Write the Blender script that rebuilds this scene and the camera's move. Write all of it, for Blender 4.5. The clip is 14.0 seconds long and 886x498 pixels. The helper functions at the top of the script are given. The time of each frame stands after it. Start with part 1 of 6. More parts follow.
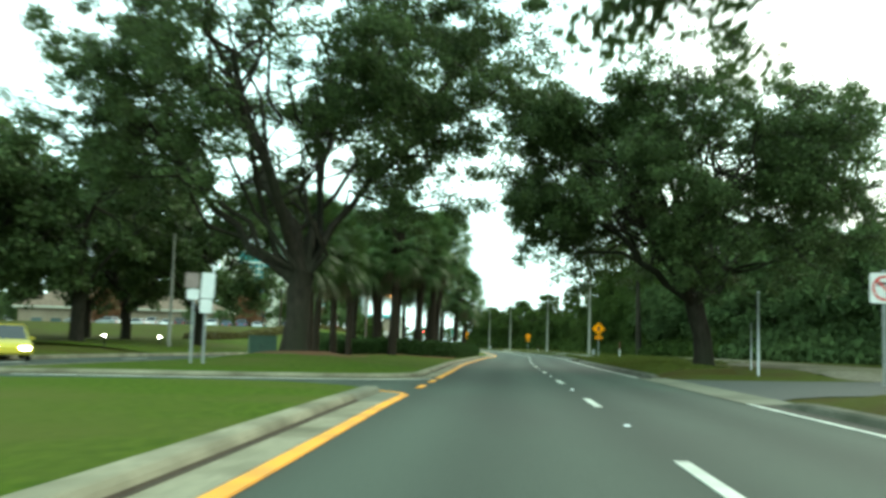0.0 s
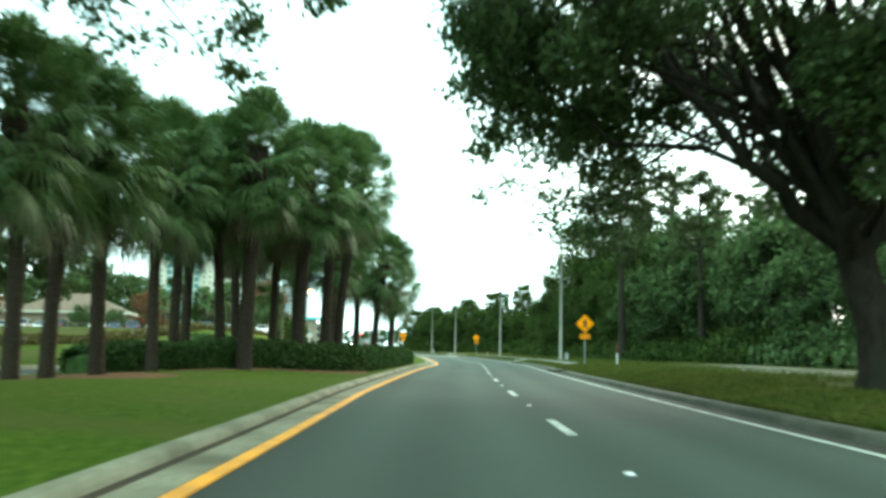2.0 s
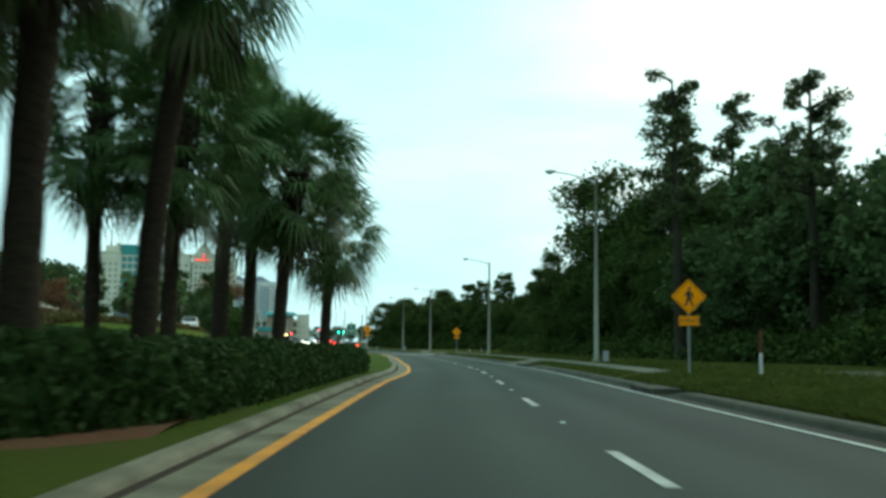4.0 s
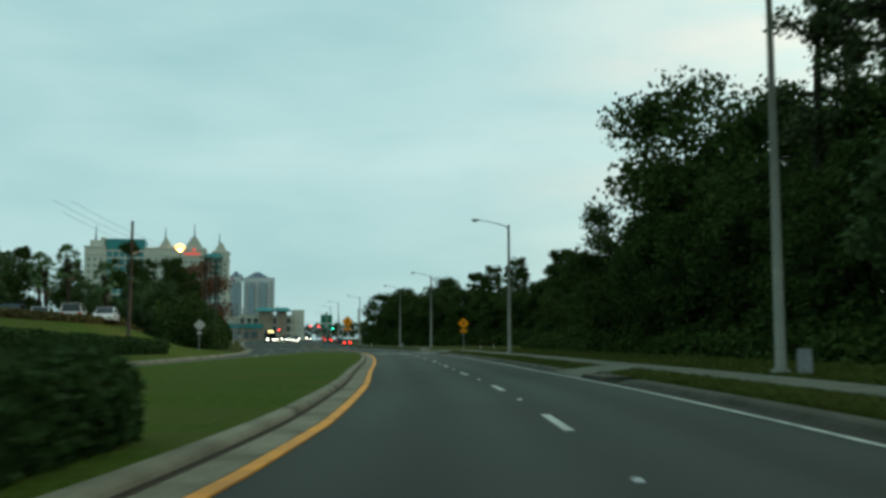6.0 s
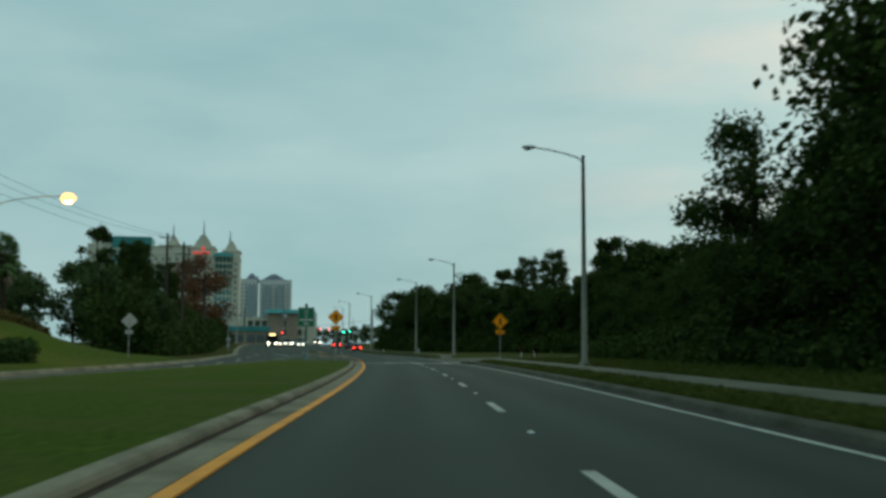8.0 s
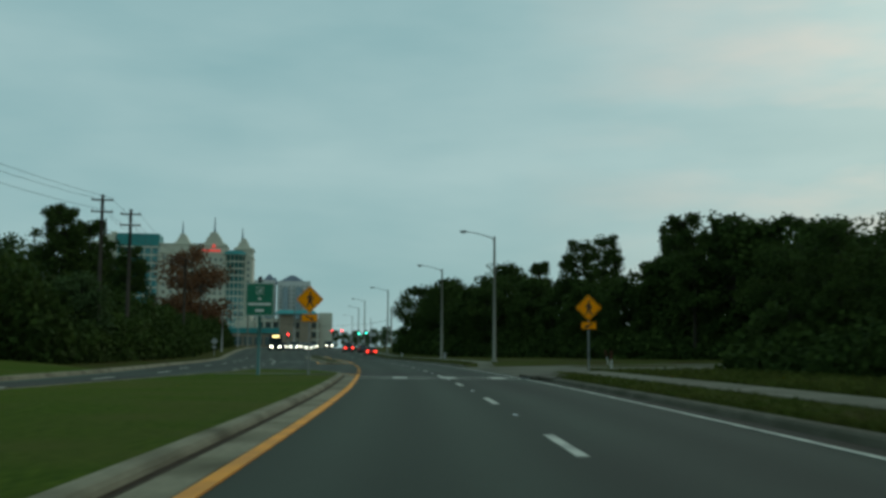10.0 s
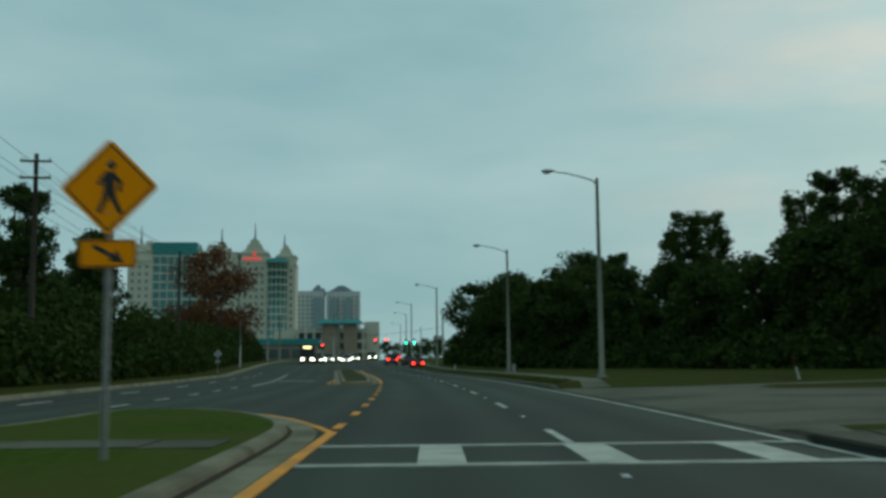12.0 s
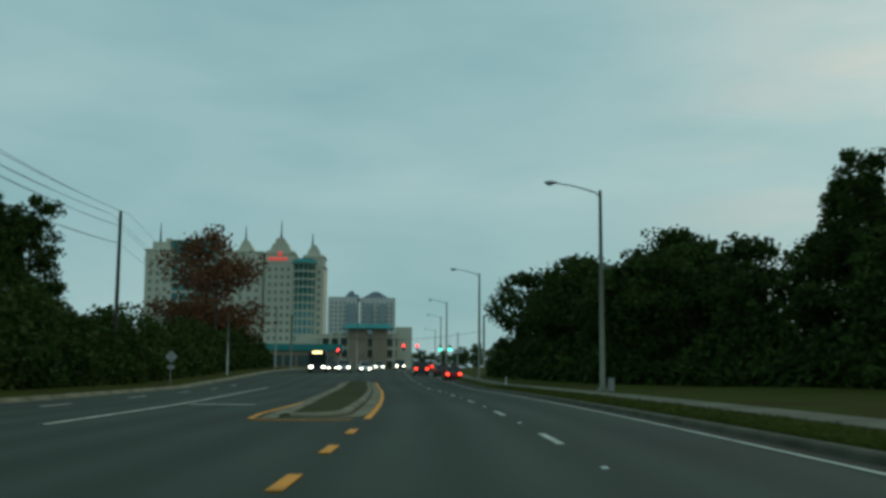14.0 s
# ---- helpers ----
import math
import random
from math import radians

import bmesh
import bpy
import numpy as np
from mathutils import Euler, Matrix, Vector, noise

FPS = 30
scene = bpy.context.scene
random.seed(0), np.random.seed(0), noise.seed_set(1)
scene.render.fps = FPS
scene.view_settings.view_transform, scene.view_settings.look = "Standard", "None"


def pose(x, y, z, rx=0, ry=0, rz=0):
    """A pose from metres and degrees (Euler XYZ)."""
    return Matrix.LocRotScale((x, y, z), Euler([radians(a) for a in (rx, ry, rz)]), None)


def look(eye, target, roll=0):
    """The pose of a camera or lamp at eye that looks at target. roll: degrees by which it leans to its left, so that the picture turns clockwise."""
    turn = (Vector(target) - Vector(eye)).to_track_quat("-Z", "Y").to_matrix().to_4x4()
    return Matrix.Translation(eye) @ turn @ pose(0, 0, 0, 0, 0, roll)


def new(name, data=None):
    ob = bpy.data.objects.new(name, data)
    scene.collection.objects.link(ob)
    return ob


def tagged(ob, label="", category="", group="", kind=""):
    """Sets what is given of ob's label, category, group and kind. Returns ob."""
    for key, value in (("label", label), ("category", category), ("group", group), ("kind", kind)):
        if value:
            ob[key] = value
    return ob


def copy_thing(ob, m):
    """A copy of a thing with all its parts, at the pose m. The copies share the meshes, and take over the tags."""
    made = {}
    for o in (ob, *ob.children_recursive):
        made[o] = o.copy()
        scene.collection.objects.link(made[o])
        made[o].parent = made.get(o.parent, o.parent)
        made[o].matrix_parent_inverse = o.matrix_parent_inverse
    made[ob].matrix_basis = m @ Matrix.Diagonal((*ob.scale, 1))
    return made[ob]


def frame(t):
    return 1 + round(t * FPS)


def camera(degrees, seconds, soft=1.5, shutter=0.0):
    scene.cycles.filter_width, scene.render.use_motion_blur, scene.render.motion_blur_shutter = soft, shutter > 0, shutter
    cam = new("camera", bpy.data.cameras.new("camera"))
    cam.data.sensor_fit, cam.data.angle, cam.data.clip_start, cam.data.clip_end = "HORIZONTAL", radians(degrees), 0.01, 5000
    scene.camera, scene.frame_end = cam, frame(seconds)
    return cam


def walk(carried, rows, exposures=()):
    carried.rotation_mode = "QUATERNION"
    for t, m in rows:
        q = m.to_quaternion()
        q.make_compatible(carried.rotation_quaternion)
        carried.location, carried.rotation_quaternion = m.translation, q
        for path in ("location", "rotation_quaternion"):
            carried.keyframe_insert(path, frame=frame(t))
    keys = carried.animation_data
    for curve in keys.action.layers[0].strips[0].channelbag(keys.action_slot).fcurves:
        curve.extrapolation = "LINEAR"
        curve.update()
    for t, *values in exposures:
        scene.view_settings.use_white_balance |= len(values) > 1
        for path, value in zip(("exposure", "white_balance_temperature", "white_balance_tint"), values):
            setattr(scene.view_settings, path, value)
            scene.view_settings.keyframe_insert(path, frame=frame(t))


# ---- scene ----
cam = camera(47.0, 14.0, soft=3.2, shutter=0.5)
PATH = [
    (0.0, (-1.235, 1.007, 1.097), (-0.859, 10.956, 2.033), 1.55),
    (0.5, (-0.452, 8.649, 1.136), (0.154, 18.584, 2.098), 1.83),
    (1.0, (0.223, 15.638, 1.177), (1.022, 25.557, 2.169), 1.46),
    (1.5, (0.978, 22.669, 1.172), (1.881, 32.580, 2.142), 1.38),
    (2.0, (1.677, 29.934, 1.202), (2.601, 39.843, 2.180), 0.95),
    (2.5, (2.296, 37.537, 1.205), (3.221, 47.447, 2.180), 0.98),
    (3.0, (2.965, 44.726, 1.208), (4.007, 54.621, 2.216), 1.02),
    (3.5, (3.667, 52.514, 1.224), (4.775, 62.405, 2.191), 0.78),
    (4.0, (4.337, 59.894, 1.232), (5.540, 69.776, 2.179), 0.57),
    (4.2, (4.739, 62.643, 1.262), (5.917, 72.531, 2.173), 0.70),
    (6.5, (9.437, 99.533, 1.223), (10.596, 109.424, 2.135), -0.24),
    (7.0, (10.285, 107.025, 1.202), (11.391, 116.916, 2.174), 0.58),
    (7.5, (11.008, 114.581, 1.226), (12.030, 124.481, 2.194), 0.20),
    (8.0, (11.653, 122.557, 1.188), (12.595, 132.466, 2.152), 0.30),
    (10.3, (13.730, 158.172, 1.195), (14.404, 168.099, 2.196), 0.18),
    (10.5, (13.928, 161.334, 1.243), (14.570, 171.265, 2.225), 0.03),
    (11.0, (14.179, 169.568, 1.232), (14.777, 179.502, 2.210), -0.04),
    (11.5, (14.400, 177.468, 1.286), (14.857, 187.406, 2.302), -0.18),
    (12.0, (14.627, 185.152, 1.268), (14.838, 195.089, 2.370), -0.58),
    (12.5, (14.733, 193.765, 1.218), (14.761, 203.697, 2.384), -0.27),
    (13.0, (14.850, 202.526, 1.284), (14.769, 212.455, 2.471), -1.11),
    (13.5, (14.722, 210.611, 1.286), (14.591, 220.537, 2.487), -0.49),
    (14.0, (14.617, 219.202, 1.251), (14.453, 229.128, 2.458), 0.34),
]
# The clip's camera starts open for the shade of the oaks and closes down under the wide dusk sky.
EXPOSURES = [(0.0, 2.15, 6850, -2), (0.5, 2.5, 6800, -3), (1.0, 2.85, 6750, -3), (1.5, 2.8, 6700, -4), (2.2, 2.35, 6600, -3), (2.5, 2.05, 6500, -3), (3.0, 1.3, 6300, -3), (3.5, 1.12, 6280, -3), (4.2, 0.93, 6280, -2), (6.5, 0.16, 6380, 2), (8.0, -0.05, 6350, 2), (11.0, -0.22, 6200, 1), (14.0, -0.22, 6150, 0)]
walk(cam, [(t, look(eye, target, roll)) for t, eye, target, roll in PATH], EXPOSURES)

# ---- light: an overcast dusk ----
SUN_EL, SUN_AZ = 24.0, 38.0     # degrees above the horizon, degrees to the right of +y
world = bpy.data.worlds.new("dusk_sky")
scene.world = world
world.use_nodes = True
wn, wl = world.node_tree.nodes, world.node_tree.links
wn.clear()
w_out = wn.new("ShaderNodeOutputWorld")
w_bg = wn.new("ShaderNodeBackground")
w_bg.inputs["Strength"].default_value = 0.1
w_sky = wn.new("ShaderNodeTexSky")
w_sky.sky_type = 'NISHITA'
w_sky.sun_disc = False
w_sky.sun_elevation = radians(SUN_EL)
w_sky.sun_rotation = radians(SUN_AZ)
w_sky.dust_density = 3.0
w_co = wn.new("ShaderNodeTexCoord")
w_map = wn.new("ShaderNodeMapping")
w_map.inputs["Scale"].default_value = (1.2, 1.2, 4.5)
w_n1 = wn.new("ShaderNodeTexNoise")
w_n1.inputs["Scale"].default_value = 2.1
w_n1.inputs["Detail"].default_value = 5.0
w_n1.inputs["Roughness"].default_value = 0.5
w_ramp = wn.new("ShaderNodeValToRGB")
w_ramp.color_ramp.elements[0].position = 0.34
w_ramp.color_ramp.elements[0].color = (3.1, 4.95, 5.2, 1)
w_ramp.color_ramp.elements[1].position = 0.68
w_ramp.color_ramp.elements[1].color = (4.5, 6.1, 6.2, 1)
w_mix = wn.new("ShaderNodeMix")
w_mix.data_type = 'RGBA'
w_mix.inputs["Factor"].default_value = 0.94
wl.new(w_co.outputs["Generated"], w_map.inputs["Vector"])
wl.new(w_map.outputs["Vector"], w_n1.inputs["Vector"])
wl.new(w_n1.outputs["Fac"], w_ramp.inputs["Fac"])
wl.new(w_sky.outputs["Color"], w_mix.inputs["A"])
# warmer cloud banks towards the west
w_sep = wn.new("ShaderNodeSeparateXYZ")
w_side = wn.new("ShaderNodeMapRange")
w_side.inputs["From Min"].default_value, w_side.inputs["From Max"].default_value = 0.14, 0.42
w_n2 = wn.new("ShaderNodeTexNoise")
w_n2.inputs["Scale"].default_value = 3.4
w_n2.inputs["Detail"].default_value = 5.0
w_bank = wn.new("ShaderNodeMapRange")
w_bank.inputs["From Min"].default_value, w_bank.inputs["From Max"].default_value = 0.42, 0.66
w_mul = wn.new("ShaderNodeMath")
w_mul.operation = 'MULTIPLY'
w_warm = wn.new("ShaderNodeMix")
w_warm.data_type = 'RGBA'
w_warm.inputs["B"].default_value = (6.7, 6.35, 5.9, 1)
wl.new(w_co.outputs["Generated"], w_sep.inputs["Vector"])
wl.new(w_sep.outputs["X"], w_side.inputs["Value"])
wl.new(w_map.outputs["Vector"], w_n2.inputs["Vector"])
wl.new(w_n2.outputs["Fac"], w_bank.inputs["Value"])
wl.new(w_side.outputs["Result"], w_mul.inputs[0])
wl.new(w_bank.outputs["Result"], w_mul.inputs[1])
wl.new(w_mul.outputs["Value"], w_warm.inputs["Factor"])
wl.new(w_ramp.outputs["Color"], w_warm.inputs["A"])
wl.new(w_warm.outputs["Result"], w_mix.inputs["B"])
wl.new(w_mix.outputs["Result"], w_bg.inputs["Color"])
wl.new(w_bg.outputs["Background"], w_out.inputs["Surface"])

sun_data = bpy.data.lights.new("sun", 'SUN')
sun_data.energy = 0.5
sun_data.angle = radians(25)
sun_data.color = (1.0, 0.93, 0.85)
sun = new("sun", sun_data)
_az, _el = radians(SUN_AZ), radians(SUN_EL)
_d = Vector((math.sin(_az) * math.cos(_el), math.cos(_az) * math.cos(_el), math.sin(_el)))
sun.matrix_world = look(_d * 400, (0, 0, 0))

# ---- materials ----
def rgb(c):
    return (c[0], c[1], c[2], 1.0)


def surface(name, c1, c2, scale=3.0, rough=0.85, bump=0.0, bump_scale=40.0, c3=None, scale3=0.4, metal=0.0,
            random_amount=0.0, island=False, leafy=0.0, stretch=(1, 1, 1)):
    """A two-scale noise material: c1/c2 fine, c3 broad stains, with relief."""
    m = bpy.data.materials.new(name)
    m.use_nodes = True
    n, l = m.node_tree.nodes, m.node_tree.links
    bsdf = n["Principled BSDF"]
    out = n["Material Output"]
    co = n.new("ShaderNodeTexCoord")
    mp = n.new("ShaderNodeMapping")
    mp.inputs["Scale"].default_value = stretch
    l.new(co.outputs["Object"], mp.inputs["Vector"])
    fine = n.new("ShaderNodeTexNoise")
    fine.inputs["Scale"].default_value = scale
    fine.inputs["Detail"].default_value = 6.0
    fine.inputs["Roughness"].default_value = 0.65
    l.new(mp.outputs["Vector"], fine.inputs["Vector"])
    ramp = n.new("ShaderNodeValToRGB")
    ramp.color_ramp.elements[0].position, ramp.color_ramp.elements[0].color = 0.32, rgb(c1)
    ramp.color_ramp.elements[1].position, ramp.color_ramp.elements[1].color = 0.68, rgb(c2)
    l.new(fine.outputs["Fac"], ramp.inputs["Fac"])
    colour = ramp.outputs["Color"]
    if c3:
        broad = n.new("ShaderNodeTexNoise")
        broad.inputs["Scale"].default_value = scale3
        broad.inputs["Detail"].default_value = 4.0
        l.new(mp.outputs["Vector"], broad.inputs["Vector"])
        r2 = n.new("ShaderNodeMapRange")
        r2.inputs["From Min"].default_value, r2.inputs["From Max"].default_value = 0.42, 0.68
        l.new(broad.outputs["Fac"], r2.inputs["Value"])
        mx = n.new("ShaderNodeMix")
        mx.data_type = 'RGBA'
        mx.inputs["B"].default_value = rgb(c3)
        l.new(r2.outputs["Result"], mx.inputs["Factor"])
        l.new(colour, mx.inputs["A"])
        colour = mx.outputs["Result"]
    if random_amount:
        if island:
            src = n.new("ShaderNodeNewGeometry").outputs["Random Per Island"]
        else:
            src = n.new("ShaderNodeObjectInfo").outputs["Random"]
        r3 = n.new("ShaderNodeMapRange")
        r3.inputs["To Min"].default_value, r3.inputs["To Max"].default_value = 1.0 - random_amount, 1.0 + random_amount
        l.new(src, r3.inputs["Value"])
        hs = n.new("ShaderNodeHueSaturation")
        l.new(r3.outputs["Result"], hs.inputs["Value"])
        l.new(colour, hs.inputs["Color"])
        colour = hs.outputs["Color"]
    l.new(colour, bsdf.inputs["Base Color"])
    bsdf.inputs["Roughness"].default_value = rough
    bsdf.inputs["Metallic"].default_value = metal
    if rough >= 0.85:
        bsdf.inputs["Specular IOR Level"].default_value = 0.02 if rough >= 0.95 else 0.12
    if leafy:
        bsdf.inputs["Specular IOR Level"].default_value = 0.12
        tr = n.new("ShaderNodeBsdfTranslucent")
        l.new(colour, tr.inputs["Color"])
        ms = n.new("ShaderNodeMixShader")
        ms.inputs["Fac"].default_value = leafy
        l.new(bsdf.outputs["BSDF"], ms.inputs[1])
        l.new(tr.outputs["BSDF"], ms.inputs[2])
        l.new(ms.outputs["Shader"], out.inputs["Surface"])
    if bump:
        bn = n.new("ShaderNodeTexNoise")
        bn.inputs["Scale"].default_value = bump_scale
        bn.inputs["Detail"].default_value = 4.0
        l.new(mp.outputs["Vector"], bn.inputs["Vector"])
        bp = n.new("ShaderNodeBump")
        bp.inputs["Strength"].default_value = bump
        bp.inputs["Distance"].default_value = 0.02
        l.new(bn.outputs["Fac"], bp.inputs["Height"])
        l.new(bp.outputs["Normal"], bsdf.inputs["Normal"])
    return m


def glow(name, colour, strength):
    m = bpy.data.materials.new(name)
    m.use_nodes = True
    b = m.node_tree.nodes["Principled BSDF"]
    b.inputs["Base Color"].default_value = rgb(colour)
    b.inputs["Emission Color"].default_value = rgb(colour)
    b.inputs["Emission Strength"].default_value = strength
    b.inputs["Roughness"].default_value = 0.3
    return m


M_ASPHALT = surface("asphalt", (0.046, 0.051, 0.04576), (0.066, 0.073, 0.06424), 60, 0.88, 0.35, 90, (0.04, 0.044, 0.0396), 0.12, stretch=(1, 0.35, 1))
M_ROAD = surface("road_asphalt", (0.039, 0.051, 0.0392), (0.057, 0.074, 0.0564), 60, 0.86, 0.35, 90, (0.04, 0.044, 0.0368), 0.12, stretch=(1, 0.35, 1))
# Wheel-polished tracks and oil-darkened lane middles, along the road.
_n, _l = M_ROAD.node_tree.nodes, M_ROAD.node_tree.links
_b = _n["Principled BSDF"]
_src = _b.inputs["Base Color"].links[0].from_socket
_uv = _n.new("ShaderNodeUVMap")
_uv.uv_map = "across"
_sx = _n.new("ShaderNodeSeparateXYZ")
_l.new(_uv.outputs["UV"], _sx.inputs["Vector"])
_ph = _n.new("ShaderNodeMath")
_ph.operation = 'MULTIPLY_ADD'
_ph.inputs[1].default_value = 2 * math.pi / 1.93
_ph.inputs[2].default_value = 0.0
_l.new(_sx.outputs["X"], _ph.inputs[0])
_co = _n.new("ShaderNodeMath")
_co.operation = 'COSINE'
_l.new(_ph.outputs[0], _co.inputs[0])
_wn = _n.new("ShaderNodeTexNoise")
_wn.inputs["Scale"].default_value = 0.35
_wn.inputs["Detail"].default_value = 5.0
_tc = _n.new("ShaderNodeTexCoord")
_mp = _n.new("ShaderNodeMapping")
_mp.inputs["Scale"].default_value = (2.5, 0.12, 1)
_l.new(_tc.outputs["Object"], _mp.inputs["Vector"])
_l.new(_mp.outputs["Vector"], _wn.inputs["Vector"])
_am = _n.new("ShaderNodeMath")
_am.operation = 'MULTIPLY'
_l.new(_co.outputs[0], _am.inputs[0])
_l.new(_wn.outputs["Fac"], _am.inputs[1])
_mr = _n.new("ShaderNodeMapRange")
_mr.inputs["From Min"].default_value, _mr.inputs["From Max"].default_value = -0.6, 0.6
_mr.inputs["To Min"].default_value, _mr.inputs["To Max"].default_value = 1.14, 0.84
_l.new(_am.outputs[0], _mr.inputs["Value"])
_hs = _n.new("ShaderNodeHueSaturation")
_l.new(_mr.outputs["Result"], _hs.inputs["Value"])
_l.new(_src, _hs.inputs["Color"])
_l.new(_hs.outputs["Color"], _b.inputs["Base Color"])
M_CONC = surface("concrete", (0.115, 0.117, 0.0849), (0.164, 0.164, 0.119), 12, 0.9, 0.3, 60, (0.0922, 0.0922, 0.0643), 0.5)
M_DRIVE = surface("driveway_concrete", (0.0935, 0.0952, 0.0662), (0.14, 0.14, 0.0986), 7, 0.9, 0.3, 50, (0.0595, 0.0629, 0.0451), 0.3)
M_CURB = surface("curb_concrete", (0.176, 0.166, 0.114), (0.286, 0.267, 0.184), 9, 0.92, 0.5, 50, (0.11, 0.101, 0.0652), 0.6)
M_KERB_R = surface("mossy_kerb_concrete", (0.06, 0.06, 0.044), (0.12, 0.117, 0.088), 9, 0.92, 0.5, 50, (0.05, 0.052, 0.034), 0.6)
M_GUTTER = surface("dirty_gutter", (0.026, 0.028, 0.022), (0.052, 0.052, 0.04), 14, 0.92, 0.4, 60, (0.04, 0.036, 0.026), 0.5)
M_GRASS = surface("lawn_grass", (0.022, 0.05, 0.005), (0.086, 0.122, 0.016), 6, 0.95, 0.9, 70, (0.074, 0.084, 0.02), 0.22)
M_VERGE = surface("dry_verge_grass", (0.0275, 0.0435, 0.00658), (0.0697, 0.0771, 0.0139), 16, 0.95, 0.9, 60, (0.0486, 0.0396, 0.0132), 0.3)
M_SOIL = surface("sandy_scrub_ground", (0.045, 0.048, 0.022), (0.09, 0.085, 0.045), 8, 0.97, 0.8, 20, (0.04, 0.052, 0.018), 0.15)
M_SAND = surface("grey_sand", (0.1, 0.09, 0.066), (0.17, 0.155, 0.115), 5, 0.96, 0.6, 25, (0.075, 0.078, 0.042), 0.3)
M_JOINT = surface("gutter_joint", (0.045, 0.037, 0.027), (0.09, 0.075, 0.056), 14, 0.95, 0.4, 40)
M_MULCH = surface("pine_bark_mulch", (0.0908, 0.045, 0.0263), (0.182, 0.0975, 0.0562), 30, 0.97, 0.9, 50, (0.132, 0.0825, 0.045), 0.8)
M_YELLOW = surface("yellow_road_paint", (0.72, 0.27, 0.004), (0.82, 0.33, 0.008), 25, 0.75, 0.2, 80, (0.5, 0.2, 0.015), 1.2)
M_WHITE = surface("white_road_paint", (0.4, 0.42, 0.3534), (0.52, 0.53, 0.4557), 25, 0.75, 0.2, 80, (0.28, 0.29, 0.2511), 1.2)
M_BARK = surface("oak_bark", (0.022, 0.019, 0.014), (0.052, 0.044, 0.034), 6, 0.95, 0.9, 18, (0.032, 0.034, 0.022), 0.8, stretch=(1, 1, 0.35))
M_PALMBARK = surface("palm_trunk", (0.03, 0.023, 0.017), (0.06, 0.047, 0.034), 5, 0.95, 0.9, 14, None, stretch=(1, 1, 2.5))
M_OAKLEAF = surface("live_oak_leaf", (0.04536, 0.07344, 0.0257), (0.0864, 0.1242, 0.04223), 0.8, 0.6, 0, random_amount=0.35, island=True, leafy=0.25)
# Lighter and darker copies of one foliage: light and shade put into colour.
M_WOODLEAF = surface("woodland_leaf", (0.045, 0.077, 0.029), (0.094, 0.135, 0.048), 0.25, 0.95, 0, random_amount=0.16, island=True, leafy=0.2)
M_DARKLEAF = surface("shaded_woodland_leaf", (0.0252, 0.0462, 0.0103), (0.0567, 0.0848, 0.0177), 0.25, 0.95, 0, random_amount=0.2, island=True, leafy=0.12)
M_PINELEAF = surface("pine_needle", (0.0385, 0.055, 0.0191), (0.066, 0.088, 0.0306), 0.6, 0.7, 0, random_amount=0.3, island=True, leafy=0.1)
M_REDLEAF = surface("russet_leaf", (0.11, 0.05, 0.024), (0.2, 0.1, 0.048), 0.5, 0.75, 0, random_amount=0.35, island=True, leafy=0.2)
M_PALMLEAF = surface("palm_frond", (0.05, 0.1, 0.03), (0.12, 0.185, 0.062), 1.2, 0.55, 0, random_amount=0.3, island=True, leafy=0.2)
M_DEADFROND = surface("dry_palm_frond", (0.08, 0.065, 0.035), (0.14, 0.11, 0.06), 2, 0.8, 0, random_amount=0.3, island=True)
M_HEDGE = surface("hedge_leaf", (0.028, 0.055, 0.016), (0.058, 0.1, 0.028), 2.5, 0.9, 0, random_amount=0.25, island=True, leafy=0.15)
M_HEDGE_Y = surface("bronze_hedge_leaf", (0.07, 0.065, 0.018), (0.13, 0.11, 0.035), 2.5, 0.6, 0, random_amount=0.3, island=True, leafy=0.15)
M_GALV = surface("galvanised_steel", (0.3, 0.31, 0.31), (0.42, 0.43, 0.43), 8, 0.5, 0.05, 30, metal=0.6)
M_POLE = surface("concrete_lamp_pole", (0.2, 0.2, 0.16), (0.27, 0.268, 0.2185), 6, 0.85, 0.15, 40, (0.2, 0.2, 0.1674), 0.6)
M_WOODPOLE = surface("tarred_wood_pole", (0.05, 0.043, 0.036), (0.1, 0.085, 0.07), 4, 0.95, 0.5, 30, stretch=(1, 1, 0.15))
M_SIGNY = surface("fluorescent_yellow_sign", (1.0, 0.32, 0.0), (1.0, 0.35, 0.0), 3, 0.85)
M_BLACK = surface("black_sign_paint", (0.012, 0.012, 0.012), (0.02, 0.02, 0.02), 5, 0.6)
M_GREEN = surface("green_sign_sheeting", (0, 0.131, 0.072), (0, 0.163, 0.09), 4, 0.45)
M_GREENPAINT = surface("teal_painted_post", (0.02, 0.11, 0.1), (0.03, 0.14, 0.125), 4, 0.5)
M_SIGNW = surface("white_sign_sheeting", (0.62, 0.63, 0.62), (0.72, 0.72, 0.71), 4, 0.5)
M_RED = surface("red_sign_paint", (0.5, 0.02, 0.015), (0.6, 0.03, 0.02), 4, 0.5)
M_BROWN = surface("brown_sign_back", (0.2, 0.15, 0.13), (0.28, 0.21, 0.19), 4, 0.7)
M_ALU = surface("aluminium_sign_back", (0.38, 0.39, 0.39), (0.5, 0.51, 0.51), 6, 0.45, metal=0.5)
M_DARK = surface("dark_iron", (0.012, 0.012, 0.012), (0.03, 0.03, 0.03), 6, 0.7)
M_STUCCO = surface("cream_stucco", (0.56, 0.55, 0.45), (0.62, 0.61, 0.5), 0.2, 0.9, 0, c3=(0.5, 0.49, 0.4), scale3=0.03)
